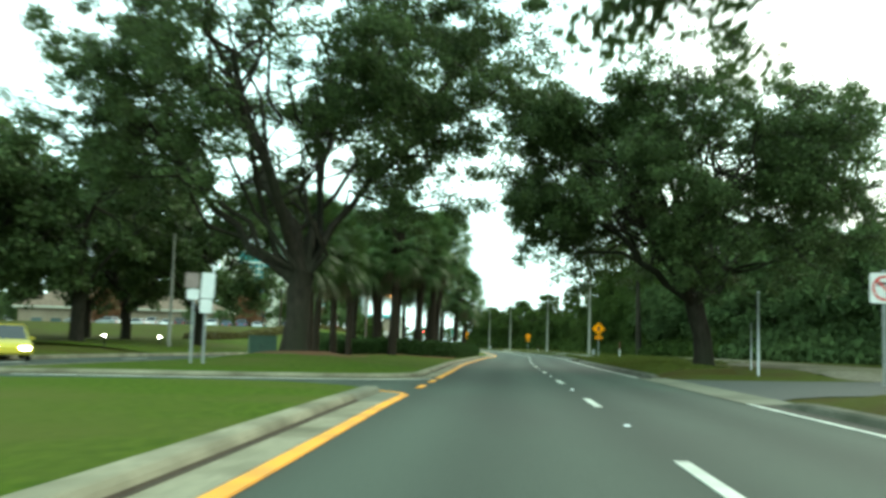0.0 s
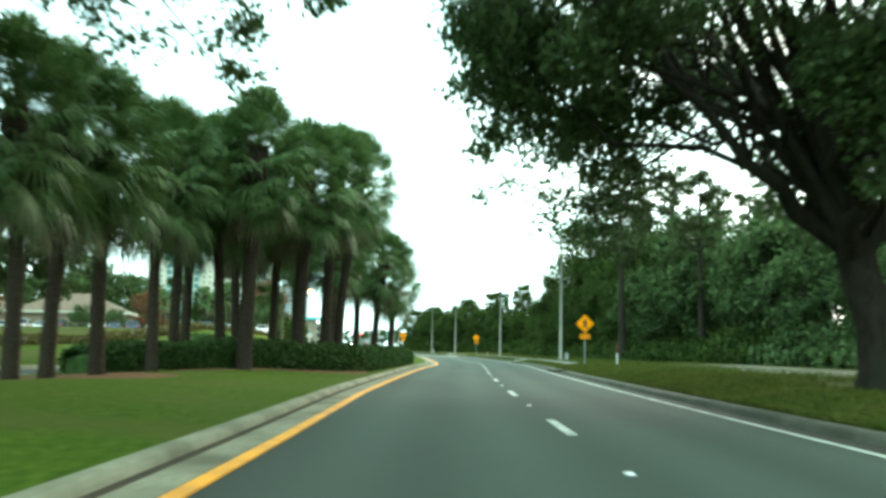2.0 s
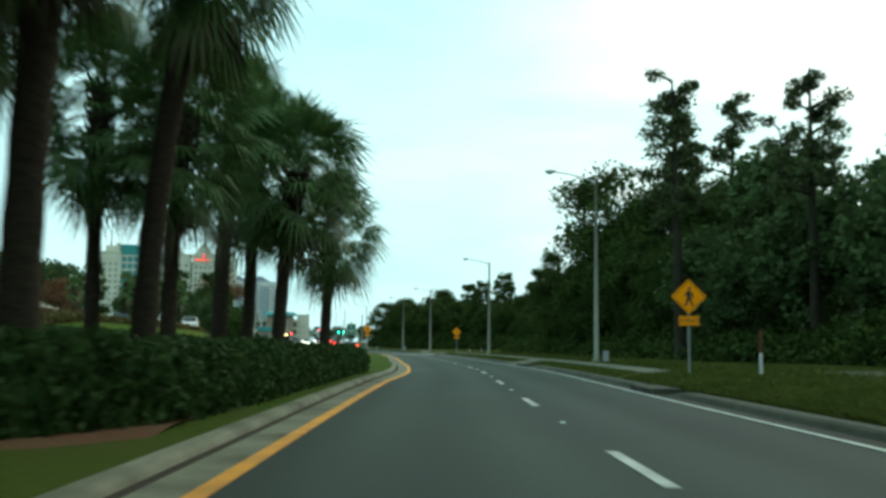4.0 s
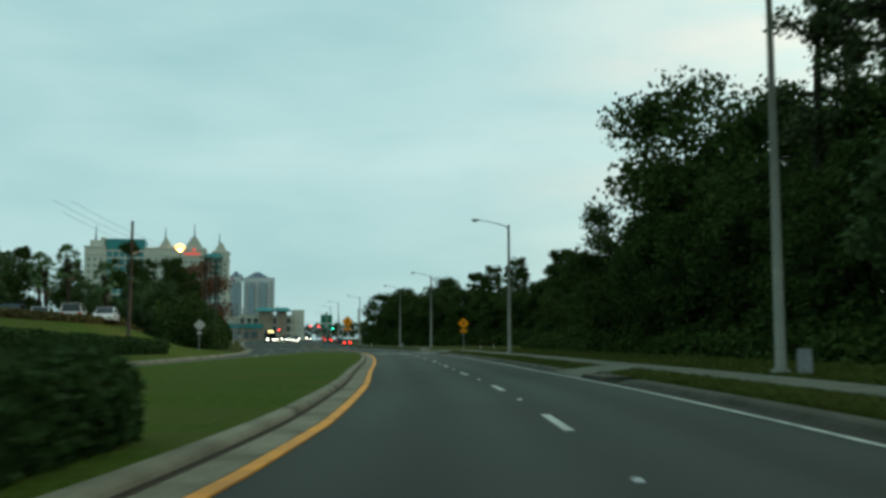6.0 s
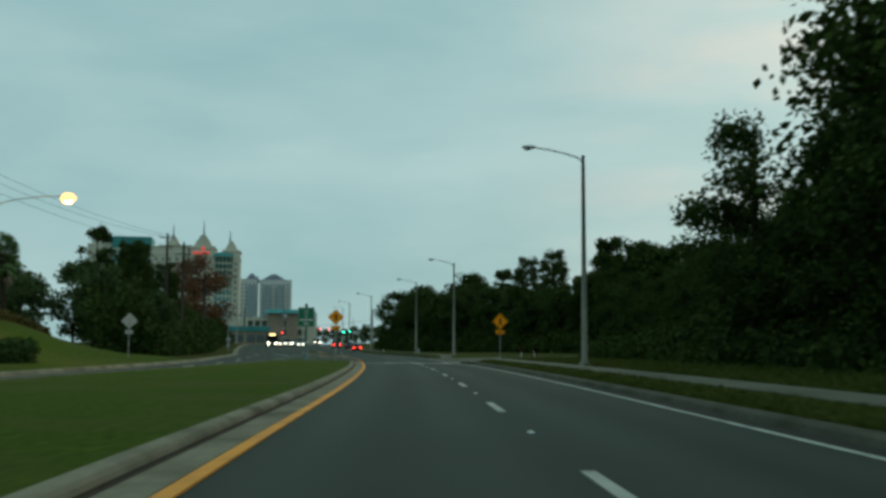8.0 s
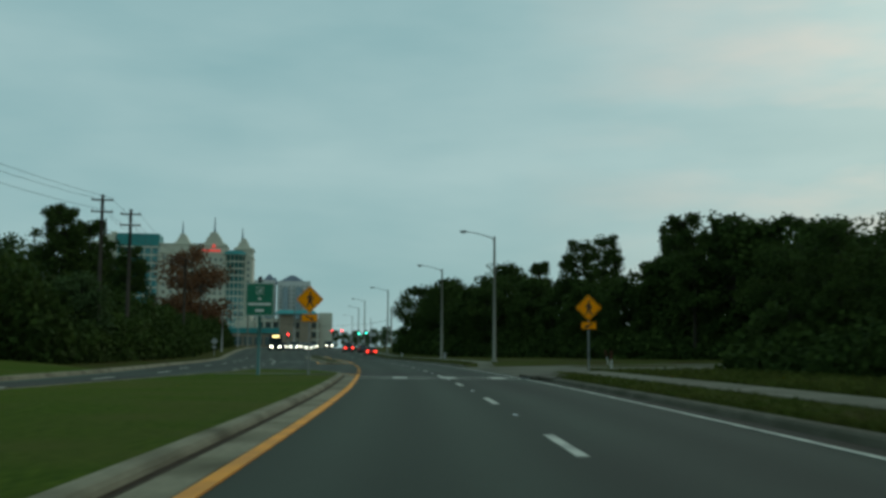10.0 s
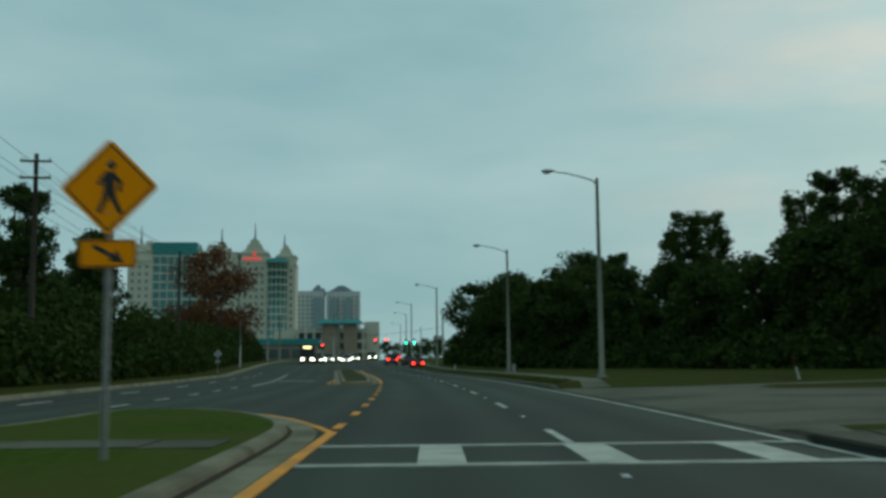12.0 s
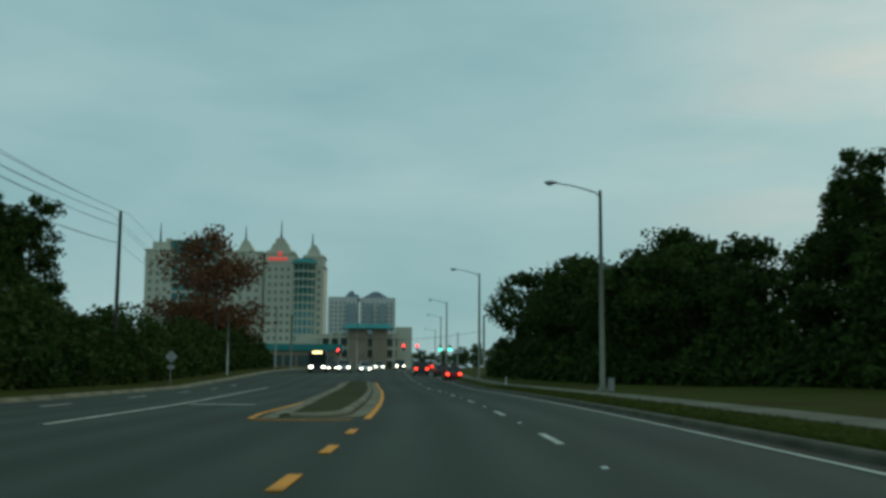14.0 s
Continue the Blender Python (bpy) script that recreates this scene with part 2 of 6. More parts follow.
M_STUCCO2 = surface("pale_grey_stucco", (0.55, 0.56, 0.54), (0.63, 0.64, 0.62), 0.2, 0.9, 0, c3=(0.5, 0.52, 0.5), scale3=0.03)
M_TAN = surface("tan_masonry", (0.25, 0.2, 0.145), (0.33, 0.27, 0.2), 0.3, 0.9)
M_PALEGLASS = surface("pale_hotel_glass", (0.2, 0.23, 0.21), (0.27, 0.3, 0.27), 0.4, 0.25)
M_TEALROOF = surface("teal_metal_roof", (0.02, 0.2, 0.2), (0.04, 0.26, 0.25), 0.3, 0.45)
M_SLATE = surface("blue_grey_roof", (0.1, 0.13, 0.17), (0.15, 0.18, 0.22), 0.3, 0.7)
M_GLASS = surface("tinted_window_glass", (0.05, 0.085, 0.085), (0.09, 0.13, 0.125), 0.4, 0.15)
M_TEALGLASS = surface("teal_curtain_glass", (0.04, 0.19, 0.2), (0.08, 0.26, 0.26), 0.2, 0.18)
M_BLUEGLASS = surface("blue_grey_glass", (0.2, 0.27, 0.3), (0.27, 0.34, 0.37), 0.3, 0.2)
M_TYRE = surface("tyre_rubber", (0.015, 0.015, 0.015), (0.025, 0.025, 0.025), 10, 0.85)
M_CARGLASS = surface("car_glass", (0.012, 0.016, 0.018), (0.02, 0.025, 0.027), 2, 0.08)
M_RIM = surface("alloy_rim", (0.4, 0.4, 0.4), (0.5, 0.5, 0.5), 4, 0.35, metal=0.8)
M_LAMP_ON = glow("sodium_lamp_lit", (1.0, 0.42, 0.09), 4.5)
M_LAMP_OFF = surface("lamp_glass", (0.3, 0.33, 0.33), (0.36, 0.4, 0.4), 5, 0.2)
M_HEAD = glow("headlamp_lit", (1.0, 0.92, 0.72), 12)
M_TAIL = glow("tail_lamp_lit", (1.0, 0.04, 0.02), 9)
M_SIG_RED = glow("red_signal_lit", (1.0, 0.03, 0.03), 12)
M_SIG_GREEN = glow("green_signal_lit", (0.05, 1.0, 0.6), 12)
M_NEON = glow("red_roof_sign_lit", (1.0, 0.08, 0.06), 0.5)


def car_paint(name, c, rough=0.28, metal=0.2):
    return surface(name, c, tuple(min(1, v * 1.12) for v in c), 3, rough, metal=metal)


PAINTS = [car_paint("white_car_paint", (0.62, 0.63, 0.63)), car_paint("silver_car_paint", (0.38, 0.4, 0.41), 0.3, 0.6),
          car_paint("dark_car_paint", (0.03, 0.035, 0.045)), car_paint("red_car_paint", (0.28, 0.02, 0.02)),
          car_paint("blue_car_paint", (0.05, 0.09, 0.16))]
M_TAXI = car_paint("yellow_car_paint", (0.55, 0.45, 0.04))

# ---- helpers for meshes ----
def obj(name, verts, faces, material, parent=None, smooth=False):
    me = bpy.data.meshes.new(name)
    me.from_pydata([tuple(v) for v in verts], [], [tuple(f) for f in faces])
    me.update()
    if smooth:
        me.shade_smooth()
    me.materials.append(material)
    ob = new(name, me)
    ob.parent = parent
    return ob


def quads_obj(name, v, material, parent=None):
    """v: array (n, 4, 3), n free quads."""
    n = len(v)
    me = bpy.data.meshes.new(name)
    me.vertices.add(4 * n)
    me.vertices.foreach_set("co", np.asarray(v, np.float32).ravel())
    me.loops.add(4 * n)
    me.loops.foreach_set("vertex_index", np.arange(4 * n, dtype=np.int32))
    me.polygons.add(n)
    me.polygons.foreach_set("loop_start", np.arange(0, 4 * n, 4, dtype=np.int32))
    me.update(calc_edges=True)
    me.materials.append(material)
    ob = new(name, me)
    ob.parent = parent
    return ob


def part(name, bm, material, parent, label=""):
    me = bpy.data.meshes.new(name)
    bm.to_mesh(me)
    bm.free()
    me.materials.append(material)
    ob = new(name, me)
    ob.parent = parent
    if label:
        tagged(ob, label)
    return ob


def share(name, mesh, parent, m, label=""):
    """Another object on a mesh that is already there."""
    ob = new(name, mesh)
    ob.parent = parent
    ob.matrix_local = m
    if label:
        tagged(ob, label)
    return ob


def empty(name, m, label="", category="", group="", kind=""):
    e = new(name)
    e.matrix_world = m
    return tagged(e, label, category, group, kind)


def bm_box(sx, sy, sz, at=(0, 0, 0), bevel=0.0, bm=None):
    """A box standing on z = at.z, centred in x and y."""
    own = bmesh.new()
    bmesh.ops.create_cube(own, size=1.0)
    bmesh.ops.scale(own, vec=(sx, sy, sz), verts=own.verts)
    bmesh.ops.translate(own, vec=(at[0], at[1], at[2] + sz / 2), verts=own.verts)
    if bevel:
        bmesh.ops.bevel(own, geom=own.edges[:], offset=bevel, segments=2, affect='EDGES')
    if bm is None:
        return own
    me = bpy.data.meshes.new("tmp")
    own.to_mesh(me)
    own.free()
    bm.from_mesh(me)
    bpy.data.meshes.remove(me)
    return bm


def bm_tube(points, radii, sides=10, bm=None, cap=True):
    """A tapered tube along points."""
    bm = bm or bmesh.new()
    pts = [Vector(p) for p in points]
    rings = []
    for i, p in enumerate(pts):
        d = (pts[min(i + 1, len(pts) - 1)] - pts[max(i - 1, 0)]).normalized()
        a = d.cross(Vector((0, 0, 1)) if abs(d.z) < 0.95 else Vector((1, 0, 0))).normalized()
        b = d.cross(a)
        rings.append([bm.verts.new(p + (a * math.cos(t) + b * math.sin(t)) * radii[i])
                      for t in [2 * math.pi * k / sides for k in range(sides)]])
    for r0, r1 in zip(rings[:-1], rings[1:]):
        for k in range(sides):
            f = bm.faces.new((r0[k], r0[(k + 1) % sides], r1[(k + 1) % sides], r1[k]))
            f.smooth = True
    if cap:
        bm.faces.new(rings[0])
        bm.faces.new(rings[-1][::-1])
    return bm


def bm_prism(outline, y0, y1, bm=None):
    """An outline in x, z extruded from y0 to y1."""
    bm = bm or bmesh.new()
    a = [bm.verts.new((x, y0, z)) for x, z in outline]
    b = [bm.verts.new((x, y1, z)) for x, z in outline]
    bm.faces.new(a)
    bm.faces.new(b[::-1])
    for i in range(len(outline)):
        j = (i + 1) % len(outline)
        bm.faces.new((a[j], a[i], b[i], b[j]))
    bmesh.ops.recalc_face_normals(bm, faces=bm.faces[:])
    return bm


# ---- the road's line ----
# The line of lane dashes: station (y) and x; a gentle bend to the right, then one to the left.
CL_Y = np.array([-400, -60, -12, 11.05, 35.3, 59.6, 83.8, 95.9, 107.9, 120.1, 132.3, 156.6, 179.6, 204, 228.4, 252.7, 285, 321, 380, 430, 700, 1200.0])
CL_X = np.array([-40, -6.0, -0.95, 1.54, 4.02, 6.45, 9.21, 10.72, 12.15, 13.25, 13.98, 15.47, 16.45, 16.9, 16.66, 15.8, 13.6, 10.3, 6.0, 3.8, -2, -8.0])
CL_M = np.gradient(CL_X, CL_Y)


def cx(y):
    y = np.asarray(y, float)
    i = np.clip(np.searchsorted(CL_Y, y) - 1, 0, len(CL_Y) - 2)
    h = CL_Y[i + 1] - CL_Y[i]
    t = (y - CL_Y[i]) / h
    return ((2 * t ** 3 - 3 * t ** 2 + 1) * CL_X[i] + (t ** 3 - 2 * t ** 2 + t) * h * CL_M[i]
            + (-2 * t ** 3 + 3 * t ** 2) * CL_X[i + 1] + (t ** 3 - t ** 2) * h * CL_M[i + 1])


def slope(y):
    return float((cx(y + 0.5) - cx(y - 0.5)))


def rise(y):
    """The road climbs gently towards the junction."""
    return float(np.interp(y, [300, 330, 366, 402, 450], [0.0, 0.45, 1.25, 1.75, 2.0]))


def at(y, u, z=0.0):
    """The world point at station y, u metres to the right of the lane dashes."""
    m = slope(y)
    n = 1 / math.hypot(1, m)
    return Vector((float(cx(y)) + u * n, y - u * m * n, z + rise(y)))


def heading(y):
    """The turn about z that aligns +y with the road."""
    return -math.degrees(math.atan(slope(y)))


def stations(a, b, step):
    k = max(1, int(math.ceil((b - a) / step)))
    return [a + (b - a) * i / k for i in range(k + 1)]


def strip(name, a, b, step, profile, material, parent=None, smooth=False):
    """A ribbon along the road from station a to b; profile: (u, z), or a function of the station that gives it."""
    ys = stations(a, b, step)
    verts, faces = [], []
    for y in ys:
        pr = profile(y) if callable(profile) else profile
        verts += [at(y, u, z) for u, z in pr]
    k = len(verts) // len(ys)
    for i in range(len(ys) - 1):
        for j in range(k - 1):
            faces.append((i * k + j, i * k + j + 1, (i + 1) * k + j + 1, (i + 1) * k + j))
    return obj(name, verts, faces, material, parent, smooth)


def line_of(pts, step=0.6):
    """Resamples a polyline of (x, y)."""
    out = []
    for (a, b) in zip(pts[:-1], pts[1:]):
        d = math.dist(a, b)
        k = max(1, int(d / step))
        out += [(a[0] + (b[0] - a[0]) * i / k, a[1] + (b[1] - a[1]) * i / k) for i in range(k)]
    return out + [tuple(pts[-1])]


def offset_sweep(name, path, profile, material, parent=None):
    """Sweeps a profile (o, z) along a path of (x, y); o counts to the left of the way."""
    p = np.array(path, float)
    d = np.gradient(p, axis=0)
    d /= np.linalg.norm(d, axis=1)[:, None]
    n = np.stack([-d[:, 1], d[:, 0]], 1)
    verts, faces, k = [], [], len(profile)
    for i in range(len(p)):
        verts += [(p[i, 0] + n[i, 0] * o, p[i, 1] + n[i, 1] * o, z + rise(p[i, 1])) for o, z in profile]
    for i in range(len(p) - 1):
        for j in range(k - 1):
            faces.append((i * k + j, (i + 1) * k + j, (i + 1) * k + j + 1, i * k + j + 1))
    return obj(name, verts, faces, material, parent)


def uf(y):
    """Far edge of the median."""
    return float(np.interp(y, [-60, 30, 60, 110, 145, 190, 240, 330, 700], [-16.5, -16.5, -15.5, -12.2, -10.8, -10.3, -10.5, -11.5, -11.5]))


def u_out(y):
    """Outer edge of the far carriageway."""
    return uf(y) - float(np.interp(y, [205, 235], [6.8, 8.0]))


# ---- ground ----
def ground_z(y, u):
    uo = u_out(min(max(y, -60), 700))
    if u > 4.3 and (200 < y < 234 or 22 < y < 42):
        return float(np.interp(u, [4.3, 5, 6, 7.5, 9, 12, 18, 30, 60, 2000], [0.0, 0.04, 0.07, 0.11, 0.15, 0.22, 0.34, 0.5, 0.68, 0.7]))
    if u > 4.3:
        base = float(np.interp(u, [4.3, 5.2, 6.8, 12, 30, 60, 2000], [0.05, 0.3, 0.38, 0.5, 0.6, 0.7, 0.7]))
        return base - 0.06
    if u < uo - 0.5:
        d = uo - 0.5 - u
        berm = float(np.interp(y, [60, 110, 140, 192, 204, 214], [0.5, 1.2, 2.9, 2.9, 1.4, 0.4]))
        return float(np.interp(d, [0, 1.5, 4, 10, 14, 2000], [0.02, 0.12, 0.3, berm, berm, berm + 0.2]))
    return -0.1


g_y = [-400, -200, -100] + stations(-60, 420, 4.0) + [480, 560, 700, 900, 1200]
verts, faces = [], []
for y in g_y:
    yy = min(max(y, -60), 700)
    uo = u_out(yy)
    us = [-1500, -700, -300, -150, -90, -60, -48, uo - 17, uo - 14, uo - 10.5, uo - 7, uo - 4.5, uo - 2, uo - 0.6, uo - 0.3,
          3.0, 4.0, 4.25, 4.4, 5.2, 6.8, 9, 12, 16, 22, 30, 45, 60, 90, 150, 300, 700, 1500]
    for u in us:
        p = at(y, u)
        bumpy = 0.12 * noise.noise(Vector((p.x * 0.08, p.y * 0.08, 0))) if (u > 9 or u < uo - 3) else 0.0
        verts.append((p.x, p.y, ground_z(y, u) + bumpy + rise(y)))
k = len(us)
for i in range(len(g_y) - 1):
    for j in range(k - 1):
        faces.append((i * k + j, i * k + j + 1, (i + 1) * k + j + 1, (i + 1) * k + j))
ground = obj("ground", verts, faces, M_VERGE, smooth=True)
tagged(ground, "dry green and straw-coloured roadside grass with sandy patches", "ground", kind="structure")

# far skirt to the horizon
skirt = obj("ground_far", [(-4500, -4500, -1.2), (4500, -4500, -1.2), (4500, 4500, -1.2), (-4500, 4500, -1.2)], [(0, 1, 2, 3)], M_SOIL)
tagged(skirt, "flat dull green land running out to the horizon", "ground", kind="structure")

# ---- carriageways ----
road = strip("road", -60, 900, 3.0, lambda y: [(u_out(min(y, 700)), -0.02), (uf(min(y, 700)) - 3.5, 0.03), (uf(min(y, 700)), 0.0), (-4.2, 0.0), (0, 0.012), (3.95, -0.005)], M_ROAD)
# a coordinate across the road, for the oil-darkened middle of each lane
uvs = road.data.uv_layers.new(name="across")
pr_u = [road.data.vertices[i].co.copy() for i in range(len(road.data.vertices))]
road_us = []
for y in stations(-60, 900, 3.0):
    road_us += [u_out(min(y, 700)), uf(min(y, 700)) - 3.5, uf(min(y, 700)), -4.2, 0, 3.95]
for li, lp in enumerate(road.data.loops):
    uvs.data[li].uv = (road_us[lp.vertex_index], pr_u[lp.vertex_index].y)
tagged(road, "dark grey worn asphalt road with two lanes each way", "road", kind="structure")

# side street on the right and its mouth
def slab(name, pts, z, material, label, category, thick=0.12, kind="structure"):
    bm = bmesh.new()
    top = [bm.verts.new((x, y, zz)) for (x, y), zz in zip(pts, z)]
    bm.faces.new(top)
    ext = bmesh.ops.extrude_face_region(bm, geom=bm.faces[:])
    bmesh.ops.translate(bm, vec=(0, 0, -thick), verts=[g for g in ext["geom"] if isinstance(g, bmesh.types.BMVert)])
    bmesh.ops.recalc_face_normals(bm, faces=bm.faces[:])
    return tagged(part(name, bm, material, None), label, category, kind=kind)


def pts2(*a):
    return [tuple(at(y, u)[:2]) for y, u in a]


def apron(name, a, b, flare, us, zs, material, label, category):
    """A drive that leaves the road to the right between stations a and b, with flared corners."""
    verts, faces, n = [], [], 9
    for u, z in zip(us, zs):
        f = flare * math.exp(-(u - us[0]) / 1.4)
        for j in range(n):
            y = (a - f) + (b - a + 2 * f) * j / (n - 1)
            verts.append(at(y, u, z))
    for i in range(len(us) - 1):
        for j in range(n - 1):
            faces.append((i * n + j, (i + 1) * n + j, (i + 1) * n + j + 1, i * n + j + 1))
    return tagged(obj(name, verts, faces, material), label, category, kind="structure")


A_U = [3.98, 4.4, 5.0, 6.0, 7.5, 9, 12, 18, 30, 60]
apron("side_street", 27.0, 37.0, 3.6, A_U, [0.0, 0.03, 0.06, 0.09, 0.13, 0.17, 0.24, 0.36, 0.52, 0.7], M_ASPHALT,
      "narrow grey asphalt side street meeting the road", "street")

# ---- medians, kerbs and markings ----
from mathutils.geometry import delaunay_2d_cdt

GUTTER = [(-0.51, 0.012), (-0.5, 0.024), (-0.03, 0.018), (-0.025, 0.004), (0.0, 0.004), (0.04, 0.09), (0.08, 0.13), (0.12, 0.142), (0.27, 0.15), (0.29, 0.08)]


# Profile of the dark line at the kerb's foot.
JOINT = [(-0.07, 0.016), (-0.055, 0.0245), (0.0, 0.022), (0.012, 0.045)]


def smooth_path(pts, step=0.5, rounds=3):
    p = line_of(pts, step)
    a = np.array(p)
    for _ in range(rounds):
        b = a.copy()
        b[1:-1] = (a[:-2] + 2 * a[1:-1] + a[2:]) / 4
        a = b
    return [tuple(v) for v in a]


def inset_loop(path, d):
    p = np.array(path, float)
    t = np.gradient(p, axis=0)
    t /= np.linalg.norm(t, axis=1)[:, None] + 1e-9
    return [(p[i, 0] - t[i, 1] * d, p[i, 1] + t[i, 0] * d) for i in range(len(p))]


def lawn_inside(name, loop, material, height, label, grid=1.4):
    """A lawn inside a closed loop of (x, y), on a grid of its own; height(x, y, d) with d the distance from the edge."""
    L = np.array(loop, float)
    if np.allclose(L[0], L[-1]):
        L = L[:-1]
    keep = [0]
    for i in range(1, len(L)):
        if np.linalg.norm(L[i] - L[keep[-1]]) > 0.5:
            keep.append(i)
    L = L[keep]
    n = len(L)
    A, B = L, np.roll(L, -1, 0)
    gx, gy = np.meshgrid(np.arange(L[:, 0].min(), L[:, 0].max(), grid), np.arange(L[:, 1].min(), L[:, 1].max(), grid))
    P = np.stack([gx.ravel(), gy.ravel()], 1)

    def dist(P):
        best = np.full(len(P), 1e9)
        for a, b in zip(A, B):
            v = b - a
            f = np.clip(((P - a) @ v) / (v @ v + 1e-9), 0, 1)
            best = np.minimum(best, np.linalg.norm(P - a - f[:, None] * v, axis=1))
        return best
    inside = np.zeros(len(P), bool)
    for a, b in zip(A, B):
        c = (a[1] > P[:, 1]) != (b[1] > P[:, 1])
        xx = a[0] + (P[:, 1] - a[1]) / (b[1] - a[1] + 1e-12) * (b[0] - a[0])
        inside ^= c & (P[:, 0] < xx)
    P = P[inside]
    D = dist(P)
    P, D = P[D > grid * 0.4], D[D > grid * 0.4]
    pts = [Vector(p) for p in L] + [Vector(p) for p in P]
    out = delaunay_2d_cdt(pts, [(i, (i + 1) % n) for i in range(n)], [list(range(n))], 1, 1e-4)
    vs, fs = out[0], out[2]
    dd = dist(np.array([tuple(v) for v in vs]))
    verts = [(v.x, v.y, height(v.x, v.y, d) + rise(v.y)) for v, d in zip(vs, dd)]
    return tagged(obj(name, verts, fs, material, smooth=True), label, "grass", kind="structure")


def uy(y):
    """Middle of the yellow line beside the medians."""
    return float(np.interp(y, [0, 8, 18, 45, 57, 75, 95, 101, 107, 115, 130, 170, 185, 200], [-3.62, -3.7, -3.88, -3.95, -4.05, -3.95, -3.86, -3.62, -3.52, -3.58, -3.63, -3.76, -3.8, -3.92]))


# First median: lawn that ends in a concrete nose at the opening.
NA, NB = 23.4, 32.4          # stations of the opening
rightA = [tuple(at(y, uy(y) - 0.62)[:2]) for y in stations(-60, NA - 3.6, 2)]
tipA = [tuple(at(y, uy(y) - 0.62)[:2]) for y in stations(NA - 3.6, NA, 0.6)]
WIDE = [(o if o <= 0.13 else o + 0.06, z) for o, z in GUTTER]
tagged(offset_sweep("kerb_median_1", rightA, WIDE, M_CURB), "weathered pale concrete kerb and gutter beside the median", "kerb", kind="structure")
tagged(offset_sweep("kerb_nose", tipA, [(o, z + 0.002) for o, z in WIDE], M_CONC), "new pale concrete end of the median kerb", "kerb", kind="structure")
tagged(offset_sweep("gutter_joint_1", rightA, JOINT, M_JOINT), "dark line along the gutter's joint", "dirt", kind="structure")
cap = [tipA[-1]] + [tuple(at(NA + dy, u)[:2]) for dy, u in ((0.45, uy(NA) - 0.75), (0.5, uy(NA) - 1.3), (0.0, uy(NA) - 1.4))]
slab("kerb_end", cap, [0.03, 0.03, 0.1, 0.15], M_CONC, "pale concrete end of the median kerb", "kerb", 0.1)
edgeA = inset_loop(rightA + tipA[1:], 0.34)
lawnA = smooth_path(edgeA + [tuple(at(y, u)[:2]) for y, u in ((NA + 0.9, -5.6), (NA + 2.0, -7.0), (NA + 1.4, -10.0), (NA - 1.0, -14.0), (NA - 3, uf(NA) + 0.3))]
                    + [tuple(at(y, uf(y) + 0.3)[:2]) for y in stations(NA - 6, -60, 4)] + [edgeA[0]], 0.8, 2)
lawn_inside("lawn_1", lawnA, M_GRASS, lambda x, y, d: 0.13 + 0.05 * min(1, d / 4) + 0.015 * noise.noise(Vector((x, y, 3))),
            "mown bright green grass on the road's median", 1.6)
farA = [tuple(at(y, uf(y))[:2]) for y in stations(NA - 4, -60, 4)]
tagged(offset_sweep("kerb_median_1_far", farA, GUTTER, M_CURB), "weathered pale concrete kerb on the median's far side", "kerb", kind="structure")

# Second median: oak, palms, hedge; ends at the zebra crossing.
NC = 205.6
c0 = [tuple(at(y, u)[:2]) for y, u in ((NB - 5.0, uf(NB) + 0.2), (NB - 3.9, -14.5), (NB - 1.6, -8.0), (NB + 0.1, -5.2), (NB + 1.2, -4.75))]
rightB = [tuple(at(y, uy(y) - 0.62)[:2]) for y in stations(NB + 2.2, NC - 5, 2.0)]
noseB = [tuple(at(y, u)[:2]) for y, u in ((NC - 2.0, -4.62), (NC + 0.2, -5.0), (NC + 2.6, -5.7), (NC + 4.6, -6.55), (NC + 6.2, -7.6), (NC + 7.0, -8.7), (NC + 7.0, -9.7), (NC + 5.8, -10.3), (NC + 3.6, -10.38))]
leftB = [tuple(at(y, uf(y))[:2]) for y in stations(NC + 1, NB - 3, 3.0)]
loopB = smooth_path(c0 + rightB + noseB + leftB + [c0[0]], 0.6, 3)
kerb = offset_sweep("kerb_median_2", loopB, GUTTER, M_CURB)
tagged(offset_sweep("gutter_joint_2", loopB, JOINT, M_JOINT), "dark line along the gutter's joint", "dirt", kind="structure")
tagged(kerb, "weathered pale concrete kerb and gutter round the planted median", "kerb", kind="structure")


def lawn2_z(x, y, d):
    edge = min(1.0, d / 4.5)
    mound = 0.42 * math.exp(-((x + 5.7) ** 2 + (y - 44) ** 2) / 70)
    bed = 0.3 * math.exp(-((x + 1.5) ** 2 / 60 + (y - 78) ** 2 / 500))
    return 0.13 + edge * (0.05 + mound + bed) + 0.015 * noise.noise(Vector((x, y, 3)))


lawn_inside("lawn_2", inset_loop(loopB, 0.27), M_GRASS, lawn2_z, "mown green grass rising softly under the palms", 1.5)


def soft_z(x, y):
    """Height of the planted median's lawn."""
    u = (x - float(cx(y))) / math.hypot(1, slope(y))
    return lawn2_z(x, y, max(0.0, min(-4.8 - u, u - uf(y) - 0.3)))


